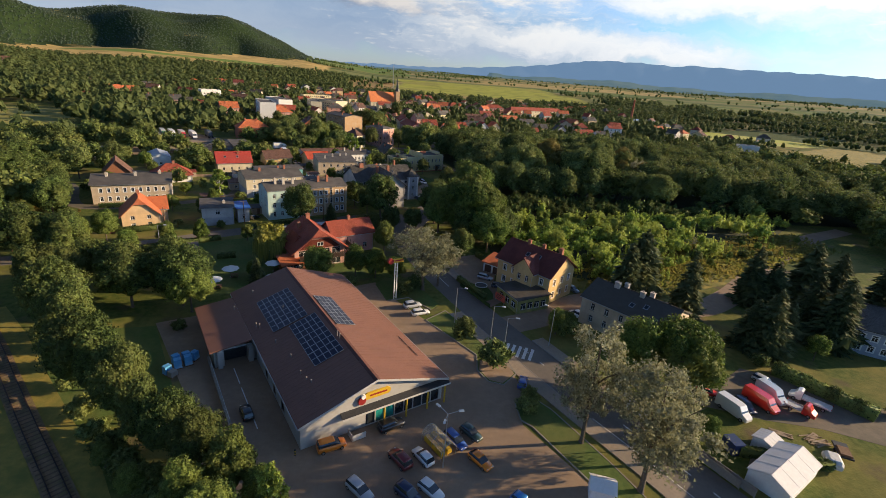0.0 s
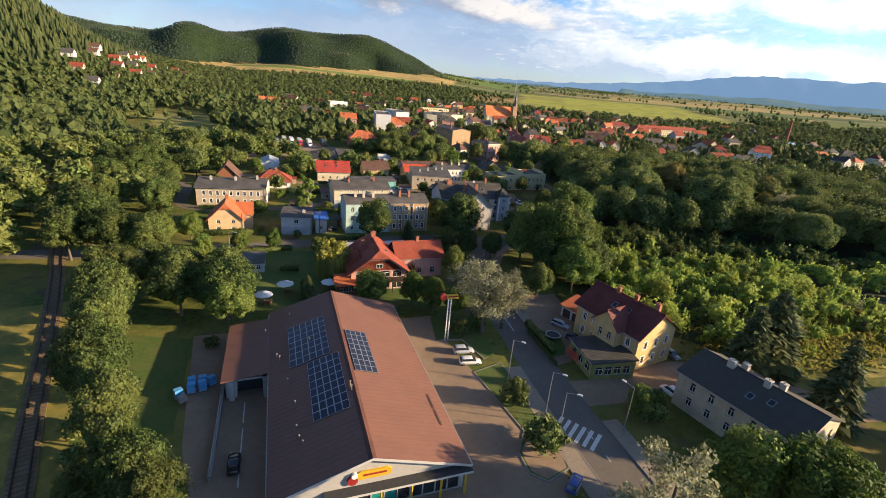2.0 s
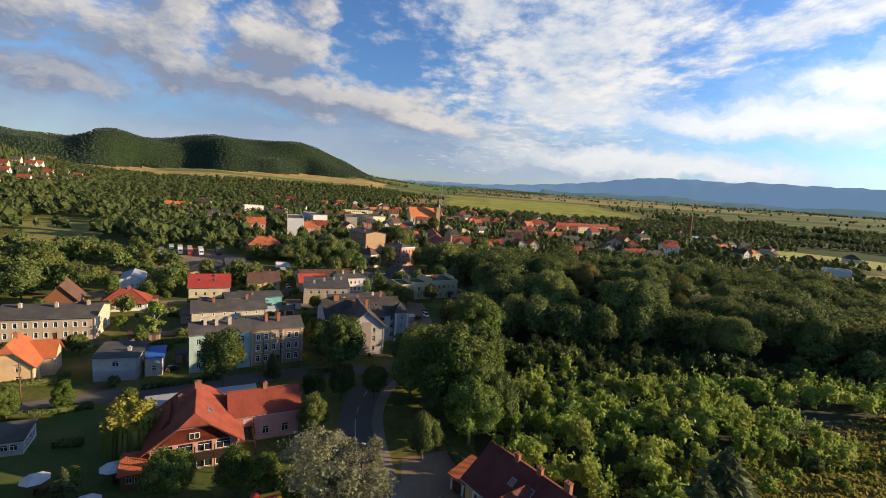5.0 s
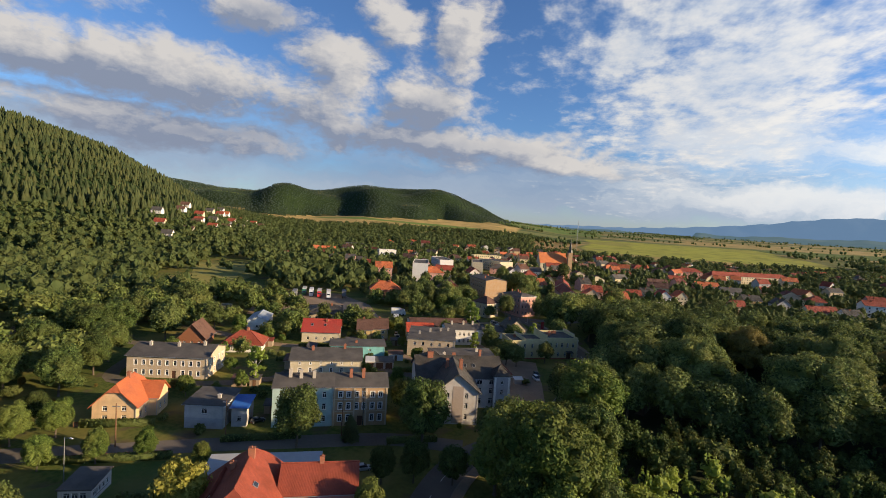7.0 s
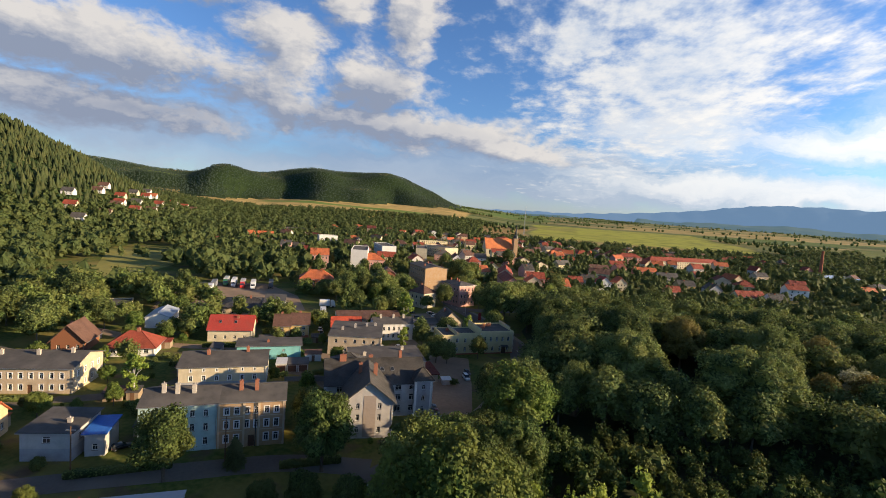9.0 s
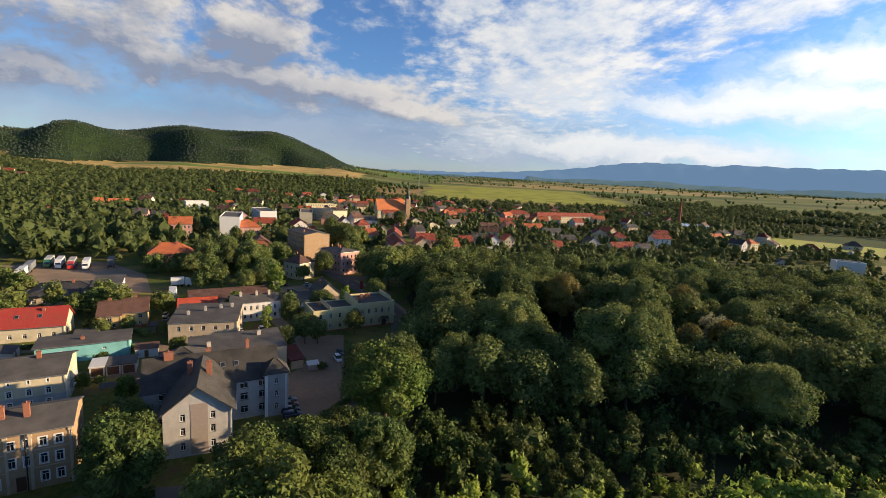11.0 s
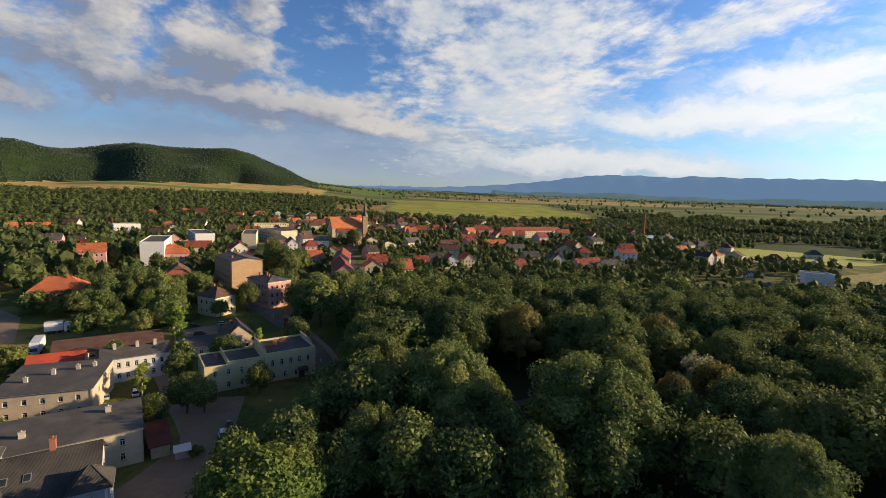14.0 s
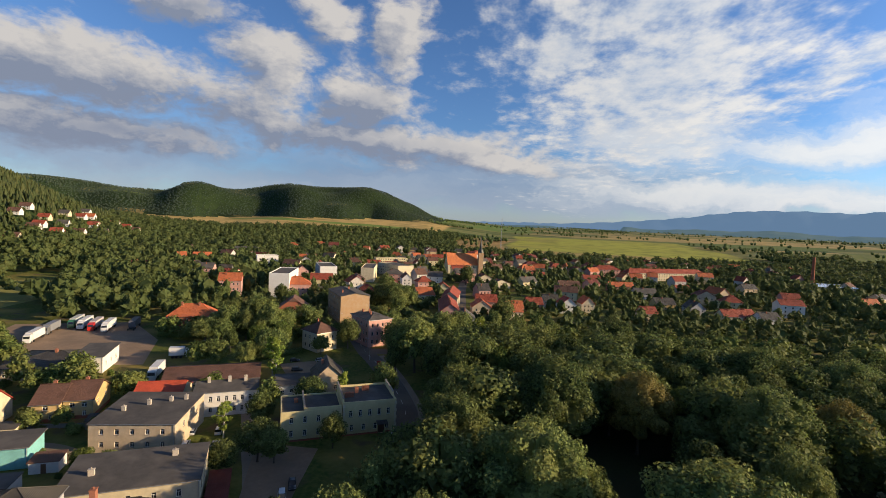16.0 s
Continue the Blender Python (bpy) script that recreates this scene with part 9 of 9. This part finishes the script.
# ---------------------------------------------------------------- street furniture and garden things
def street_lamp(x, y, rot, h=8.0, heads=1):
    s = empty("street_lamp", x, y, rot, 0.03, label="grey steel street lamp with a curved arm" if heads == 1 else "grey steel lamp post with three heads in a car park", category="street lamp", group="street lamps")
    put("pole", Geo().tube((0, 0, 0), (0, 0, 1.2), 0.11, 0.1, 8).tube((0, 0, 1.2), (0, 0, h), 0.085, 0.05, 8).mesh("pole", M_steel), s)
    for k in range(heads):
        m = pose(0, 0, 0, 0, 0, 120 * k)
        a, b = m @ Vector((0, 0, h - 0.05)), m @ Vector((1.5, 0, h + 0.25))
        arm = put("arm", Geo().tube(a, b, 0.04, 0.035, 6).mesh("arm", M_steel), s)
        put("lamp_head", Geo().box(1.35, -0.16, h + 0.17, 2.05, 0.16, h + 0.33, m=m, taper=0.04).mesh("lamp_head", mat("lamp_grey", (0.55, 0.55, 0.54), (0.48, 0.48, 0.47), 3, 0.4)), arm)


for x, y, r in ((13.4, 82.4, -20), (19.4, 75.0, -20), (21.0, 70.6, -15), (30.8, 74.4, 140), (34.6, 48, 30), (8.5, 108, -10), (-56.4, 112.2, 0), (31.6, 226, 170), (-2, 300, 180), (-32, 338, 40)):
    street_lamp(x, y, r)
street_lamp(7.7, 45.4, 10, 8.5, 3)


def pylon():
    s = empty("advertising_pylon", 1.2, 92.6, 28, 0.1, label="tall white pylon with a yellow and red sign", category="sign")
    for k in (-0.28, 0.28):
        put("pylon_leg", Geo().box(k - 0.09, -0.09, 0, k + 0.09, 0.09, 8.7).mesh("pylon_leg", mat("white_steel", (0.62, 0.62, 0.6), (0.55, 0.55, 0.53), 3, 0.5)), s)
    for k in range(11):
        put("rung", Geo().box(-0.2, -0.05, 0.5 + 0.78 * k, 0.2, 0.05, 0.6 + 0.78 * k).mesh("rung", M_steel), s)
    b = put("sign_board", Geo().box(-1.3, -0.3, 8.75, 1.7, 0.3, 9.55, taper=0.2).mesh("sign_board", mat("yellow_paint", (0.8, 0.52, 0.02))), s, label="yellow sign box")
    put("sign_disc", Geo().tube((-1.4, -0.36, 9.2), (-1.4, 0.36, 9.2), 0.62, seg=16).mesh("sign_disc", mat("red_paint", (0.55, 0.03, 0.03))), b, label="red disc")
    put("sign_bar", Geo().box(-0.5, -0.33, 9.1, 1.6, -0.302, 9.35).mesh("sign_bar", mat("red_paint", (0.55, 0.03, 0.03))), b, label="red bar")


pylon()


def parasol(x, y, rot=0.0):
    s = empty("parasol", x, y, rot, 0.012, label="large white octagonal garden parasol", category="parasol", group="parasols in the restaurant garden")
    put("pole", Geo().tube((0, 0, 0), (0, 0, 2.7), 0.035, seg=6).mesh("pole", M_wood), s)
    g = Geo()
    n = 8
    ring = [(1.9 * math.cos(2 * math.pi * k / n), 1.9 * math.sin(2 * math.pi * k / n), 2.15) for k in range(n)]
    g.v += [(0, 0, 2.95)] + ring + [(0, 0, 2.90)] + [(a, b, c - 0.05) for a, b, c in ring]
    g.f += [(0, 1 + k, 1 + (k + 1) % n) for k in range(n)] + [(n + 1, n + 2 + (k + 1) % n, n + 2 + k) for k in range(n)] + [(1 + k, n + 2 + k, n + 2 + (k + 1) % n, 1 + (k + 1) % n) for k in range(n)]
    g.i += [0] * (3 * n)
    put("canopy", g.mesh("canopy", mat("white_canvas", (0.74, 0.73, 0.72), (0.66, 0.65, 0.64), 2, 0.9)), s)
    put("base", Geo().tube((0, 0, 0), (0, 0, 0.12), 0.35, seg=10).mesh("base", M_kerb), s)
    t = empty("garden_table", x + 0.7, y + 0.2, rot, 0.012, label="brown wooden garden table with benches", category="table", group="tables in the restaurant garden")
    put("tabletop", Geo().box(-0.8, -0.4, 0.70, 0.8, 0.4, 0.75).mesh("tabletop", M_wood), t)
    for sy in (-0.75, 0.75):
        put("bench", Geo().box(-0.8, sy - 0.14, 0.42, 0.8, sy + 0.14, 0.46).mesh("bench", M_wood), t)
    for sx in (-0.6, 0.6):
        put("leg", Geo().box(sx - 0.05, -0.8, 0, sx + 0.05, 0.8, 0.70, taper=0.02).mesh("leg", M_wood), t)


for x, y in ((-36.4, 101.4), (-27.9, 105.5), (-25.9, 97.8), (-38, 95.2)):
    parasol(x, y, 15)
# fences: garden fence along the street, hedge rows


def fence(x0, y0, x1, y1, h=1.3, step=0.9, m=None, words="brown wooden garden fence"):
    a, b = Vector((x0, y0, 0)), Vector((x1, y1, 0))
    r = math.degrees(math.atan2(b.y - a.y, b.x - a.x))
    f = empty("fence", x0, y0, r, 0, label=words, category="fence", group="garden fences")
    L = (b - a).length
    n = int(L / 2.4)
    post = Geo().box(-0.06, -0.06, -0.1, 0.06, 0.06, h + 0.1).mesh("post", m or M_wood)
    pan = Geo().box(0.06, -0.025, 0.12, 2.34, 0.025, h).mesh("fence_panel", m or M_wood)
    for k in range(n + 1):
        put("post", post, f, pose(k * 2.4, 0, 0))
        if k < n:
            put("fence_panel", pan, f, pose(k * 2.4, 0, 0))


fence(-66, 114.5, -46, 127.5)
fence(-76, 126.5, -62, 134.4, 1.2)
fence(37.6, 58.6, 46, 41, 1.4, m=M_kerb, words="grey concrete panel fence beside the road")
fence(22, 89.4, 16.6, 101, 1.0, m=mat("hedge_green", (0.03, 0.06, 0.015), (0.05, 0.08, 0.02), 4, 0.95, 0.8, 12), words="clipped green hedge beside the footway")
fence(-64, 166, -54, 171.5, 1.4, m=M_kerb, words="grey plastered garden wall beside a lane")
fence(-34, 188, -16, 197, 1.5, m=M_kerb, words="grey concrete yard wall with panels")
fence(-60, 219, -38, 228, 1.2, m=M_kerb, words="low yard wall with panels")
# crates of bottles beside the lane
blue_m = mat("blue_film", (0.10, 0.34, 0.60), (0.06, 0.24, 0.46), 1.5, 0.35, big=(0.35, 0.5, 0.62), bigscale=0.8)
for k, (dx, dy, n, h) in enumerate(((0, 0, 2, 1.5), (1.2, 0.9, 2, 1.6), (0.4, 2.1, 2, 1.4), (-0.8, 1.2, 1, 1.5), (-0.9, -1.6, 2, 1.4), (0.1, -2.2, 1, 0.9), (1.6, 2.4, 1, 1.4))):
    st = empty("pallet_stack", -33.2 + dx, 66.2 + dy, 28 + 7 * k, 0.027, label="blue film-wrapped goods stacked on a pallet", category="pallet stack", group="pallet stacks beside the lane")
    put("pallet", Geo().box(-0.6, -0.5, 0, 0.6, 0.5, 0.14).mesh("pallet", M_wood), st)
    for q in range(n):
        put("wrapped_load", Geo().box(-0.56, -0.46, 0.14 + q * h / n, 0.56, 0.46, 0.13 + (q + 1) * h / n, taper=0.03).mesh("wrapped_load", blue_m if k != 5 else M_kerb), st)


def cart_shelter():
    s = empty("trolley_shelter", 7.4, 48.9, -58, 0.03, label="arched glazed trolley shelter in the car park", category="shelter")
    hoop = Geo()
    pts = [(0, -1.25 + 2.5 * k / 8, 1.3 + 0.95 * math.sin(math.pi * k / 8)) for k in range(9)]
    for x in (-2.2, 0, 2.2):
        g = Geo()
        for a, b in zip(pts, pts[1:]):
            g.tube((x, a[1], a[2]), (x, b[1], b[2]), 0.035, seg=5, cap=False)
        for y in (-1.25, 1.25):
            g.tube((x, y, 0), (x, y, 1.3), 0.035, seg=5)
        put("hoop", g.mesh("hoop", M_steel), s)
    g = Geo()
    g.v += [(x, p[1], p[2] + dz) for p in pts for x in (-2.3, 2.3) for dz in (0.06, 0.04)]
    for k in range(8):
        a, b = 4 * k, 4 * k + 4
        g.f += [(a, a + 2, b + 2, b), (a + 1, b + 1, b + 3, a + 3), (a, b, b + 1, a + 1), (a + 2, a + 3, b + 3, b + 2)]
    g.f += [(0, 1, 3, 2), (32, 34, 35, 33)]
    g.i += [0] * 34
    sheet = mat("clear_sheet", (0.46, 0.44, 0.36), (0.4, 0.38, 0.3), 2, 0.25)
    sheet.node_tree.nodes["Principled BSDF"].inputs["Alpha"].default_value = 0.3
    put("roof", g.mesh("roof", sheet), s, label="clear arched sheet")
    ym = mat("yellow_paint", (0.8, 0.52, 0.02))
    for k in range(2):
        put("trolley_row", Geo().box(-2.0, -1.0 + k, 0.35, 2.0, -0.25 + k, 0.95, taper=0.08).box(-2.0, -1.0 + k, 0.1, 2.0, -0.95 + k, 0.4).mesh("trolley_row", ym), s)


cart_shelter()


def tent(x, y, rot, w, d, e, r, words, name="marquee"):
    t = empty(name, x, y, rot, 0.02, label=words, category="tent")
    cm = mat("white_canvas", (0.74, 0.73, 0.72))
    g = Geo()
    g.box(-w / 2, -d / 2, 0, w / 2, d / 2, e)
    g.poly([(-w / 2, -d / 2, e), (-w / 2, d / 2, e), (-w / 2, 0, r)]).poly([(w / 2, -d / 2, e), (w / 2, d / 2, e), (w / 2, 0, r)])
    put("side_wall", g.mesh("side_wall", cm), t)
    for sg in (-1, 1):
        put("roof_sheet", Geo().slab([(-w / 2 - 0.2, sg * (d / 2 + 0.2), e - 0.05), (w / 2 + 0.2, sg * (d / 2 + 0.2), e - 0.05), (w / 2 + 0.2, 0, r + 0.06), (-w / 2 - 0.2, 0, r + 0.06)], 0.05).mesh("roof_sheet", cm), t)
    for k in range(5):
        xx = -w / 2 + k * w / 4
        g = Geo()
        for sg in (-1, 1):
            g.tube((xx, sg * (d / 2 + 0.2), e - 0.055), (xx, 0, r + 0.055), 0.025, seg=5)
        put("rib", g.mesh("rib", cm), t)


tent(53.2, 42.9, 28.7, 9.6, 4.9, 2.0, 3.1, "white storage tent with a ribbed gable roof")
tent(26.8, 40.6, -20, 2.8, 2.4, 2.0, 2.8, "small white market stall tent", "market_stall")
tent(55.0, 48.2, 28.7, 2.9, 2.6, 1.9, 2.3, "small white box tent beside a storage tent", "box_tent")
bt = empty("covered_trailer", 62.6, 44.9, 60, 0.02, label="low trailer under pale sheeting", category="trailer")
put("load", loft([(-1.4, 0.9, 0.5, 1.3, 0.7), (-1.0, 1.0, 0.45, 1.7, 0.6), (0.9, 1.0, 0.45, 1.7, 0.6), (1.4, 0.9, 0.5, 1.2, 0.7)], None).mesh("load", mat("pale_sheeting", (0.6, 0.6, 0.58), (0.5, 0.5, 0.48), 3, 0.6, 0.6, 4)), bt)
for sy in (-0.9, 0.9):
    put("wheel", CARS["hatch"][6], bt, pose(0, sy, 0.31))
tl = empty("trailer", 66.4, 47, 60, 0.02, label="open car trailer with a low load", category="trailer")
put("bed", Geo().box(-1.8, -0.9, 0.5, 1.8, 0.9, 0.75).mesh("bed", M_dark), tl)
put("load", Geo().box(-1.6, -0.8, 0.75, 0.6, 0.8, 1.0, taper=0.1).mesh("load", M_wood), tl)
for sy in (-0.9, 0.9):
    put("wheel", CARS["hatch"][6], tl, pose(0, sy, 0.31))
for k, (x, y, r) in enumerate(((60.2, 51.2, -35), (64.5, 50.4, 15), (64.9, 49.2, 5), (52.2, 46.4, 60), (51.4, 45.6, 50))):
    pl = empty("plank_pile", x, y, r, 0, label="pile of rough timber planks on the grass", category="timber", group="timber piles in the yard")
    rn = random.Random(k)
    for q in range(9):
        put("plank", Geo().box(-1.5, -0.1, 0, 1.5, 0.1, 0.06).mesh("plank", mat("weathered_planks", (0.34, 0.26, 0.18), (0.26, 0.2, 0.14), 4, 0.9)), pl, pose(rn.uniform(-0.2, 0.2), -0.6 + 0.24 * (q % 5), 0.02 + 0.07 * (q // 5), 0, 0, rn.uniform(-12, 12)))
fence(42.9, 48.6, 47.4, 39, 1.5, m=M_kerb, words="grey concrete panel fence along the yard")
bx = empty("tool_box", 49.8, 48, 5, 0, label="dark blue metal container beside the fence", category="container")
put("body", Geo().box(-0.9, -1.2, 0, 0.9, 1.2, 1.8, taper=0.03).mesh("body", mat("dark_blue_metal", (0.03, 0.05, 0.14), (0.02, 0.04, 0.1), 3, 0.5)), bx)
bn = empty("bin_shelter", 8.6, 204.6, 28, 0.03, label="small white bin shelter in the car park", category="shelter")
put("body", Geo().box(-1.2, -0.8, 0, 1.2, 0.8, 1.5).mesh("body", W_lgrey), bn)
put("roof", Geo().slab([(-1.5, -1.1, 1.6), (1.5, -1.1, 1.6), (1.5, 1.1, 2.0), (-1.5, 1.1, 2.0)], 0.1).mesh("roof", W_white), bn)
pool = empty("trampoline", 21.9, 100, 0, 0.02, label="round dark garden trampoline with a pale rim", category="trampoline")
put("mat", Geo().tube((0, 0, 0.6), (0, 0, 0.64), 1.35, seg=20).mesh("mat", M_dark), pool)
g = Geo()
for k in range(20):
    a, b = 2 * math.pi * k / 20, 2 * math.pi * (k + 1) / 20
    g.tube((1.45 * math.cos(a), 1.45 * math.sin(a), 0.64), (1.45 * math.cos(b), 1.45 * math.sin(b), 0.64), 0.09, seg=5, cap=False)
put("rim", g.mesh("rim", W_white), pool)
for k in range(4):
    a = k * math.pi / 2
    put("leg", Geo().tube((1.45 * math.cos(a), 1.45 * math.sin(a), 0), (1.45 * math.cos(a), 1.45 * math.sin(a), 0.62), 0.04, seg=5).mesh("leg", M_steel), pool)


def billboard(x, y, rot, w, h, z, rgb, words):
    b = empty("billboard", x, y, rot, 0, label=words, category="sign")
    for sx in (-w / 2 + 0.2, w / 2 - 0.2):
        put("post", Geo().box(sx - 0.06, -0.06, 0, sx + 0.06, 0.06, z + h).mesh("post", M_steel), b)
    bd = put("board", Geo().box(-w / 2, -0.1, z, w / 2, -0.06, z + h).mesh("board", mat("board_%d" % int(sum(rgb) * 1000), rgb, tuple(v * 0.9 for v in rgb), 1, 0.5)), b)
    for k in range(3):
        put("text_bar", Geo().box(-w * 0.38, -0.115, z + h * (0.2 + 0.25 * k), w * (0.1 + 0.12 * k), -0.102, z + h * (0.3 + 0.25 * k)).mesh("text_bar", M_dark), bd)


billboard(25.0, 92.6, -60, 3.2, 1.6, 0.4, (0.6, 0.12, 0.08), "red and white advertising board on the fence")
billboard(38.4, 55.4, -62, 4.5, 2.2, 0.6, (0.55, 0.55, 0.55), "pale advertising board below the trees")
billboard(9, 258, -50, 4, 1.6, 0.8, (0.45, 0.5, 0.6), "pale blue advertising board beside the street")
rc = empty("advertising_totem", 7.4, 283, 20, 0, label="red advertising totem beside the street", category="sign")
put("post", Geo().box(-0.1, -0.1, 0, 0.1, 0.1, 2).mesh("post", M_steel), rc)
put("panel", Geo().box(-0.7, -0.15, 2, 0.7, 0.15, 5.4, taper=0.03).mesh("panel", mat("red_paint", (0.55, 0.03, 0.03))), rc)


def power_pole(x, y, h=9):
    p = empty("power_pole", x, y, 20, label="wooden power pole with a crossarm", category="pole", group="power poles")
    put("pole", Geo().tube((0, 0, -0.2), (0, 0, h), 0.14, 0.1, 8).mesh("pole", M_wood), p)
    put("crossarm", Geo().box(-0.8, -0.06, h - 0.7, 0.8, 0.06, h - 0.55).mesh("crossarm", M_steel), p)


for x, y in ((-60.5, 124.4), (-43.6, 136), (-90, 112), (-22.6, 148.6), (-158, 165)):
    power_pole(x, y)


def factory():
    """Sheds with a brick stack beyond the woods."""
    house("factory_hall", "long grey factory hall with a shiny sheet roof", (336, 690), (400, 700), 24, 6, 1.5, "shed", W_lgrey, mat("bright_sheet", (0.62, 0.62, 0.62), (0.55, 0.55, 0.55), 1, 0.25, metal=0.6), {"f": [(2, 1.5, 2, 10)]}, category="factory")
    st = empty("factory_stack", 372, 735, label="tall brick factory stack", category="chimney", z=0)
    put("shaft", Geo().tube((0, 0, 0), (0, 0, 36), 2.2, 1.3, 12).mesh("shaft", W_brick), st)


factory()



# ---------------------------------------------------------------- garden sheds
def garden_shed(x, y, rot, w, d, h, wall, roof, words):
    s = empty("garden_shed", x, y, rot, 0.0, words, "shed", "garden sheds")
    put("wall", Geo().box(-w / 2, -d / 2, -0.05, w / 2, d / 2, h).mesh("wall", wall), s)
    put("roof", Geo().slab([(-w / 2 - 0.25, -d / 2 - 0.25, h + 0.02), (w / 2 + 0.25, -d / 2 - 0.25, h + 0.02), (w / 2 + 0.25, d / 2 + 0.25, h + 0.5), (-w / 2 - 0.25, d / 2 + 0.25, h + 0.5)], 0.12).mesh("roof", roof), s)
    put("door", Geo().box(-0.45, -d / 2 - 0.05, 0.0, 0.45, -d / 2 - 0.005, min(1.95, h - 0.1), taper=0.01).mesh("door", M_wood), s)


M_plank = mat("weathered_planks", (0.20, 0.14, 0.09), (0.13, 0.09, 0.06), 3, 0.9, 0.4, 9)
for x, y, r, w, d, h, wm, rm, words in ((-64, 163, 28, 4, 3, 2.2, M_plank, R_brown, "brown plank garden shed"), (-60.6, 165.2, 28, 2.6, 3, 2.0, M_plank, R_grey, "small plank shed with a felt roof"), (-92, 170, 28, 5, 3.2, 2.3, W_lgrey, R_grey, "grey rendered garden store"), (-84, 199, 28, 4, 3, 2.2, M_plank, R_red, "garden shed with a red roof"), (-58, 216, 28, 5, 3, 2.4, W_cream, R_grey, "cream lean-to behind a house"), (-66, 201, 118, 6, 3, 2.4, W_lgrey, R_grey, "row garage with a felt roof"), (-36, 208, 28, 5, 3.4, 2.4, W_white, R_brown, "white store with a brown roof"), (-44.5, 152.5, 28, 3.6, 3, 2.2, M_plank, R_grey, "plank shed beside a drive"), (-110, 196, 28, 5, 4, 2.4, M_plank, R_brown, "plank barn in an orchard"), (-72, 143.4, 30, 4, 3, 2.2, M_plank, R_orange, "plank shed with an orange roof"), (-27, 228, 118, 5, 3, 2.4, W_beige, R_grey, "beige store in a yard"), (-44, 226, 28, 4, 3, 2.2, M_plank, R_dark, "dark roofed plank store")):
    garden_shed(x, y, r, w, d, h, wm, rm, words)
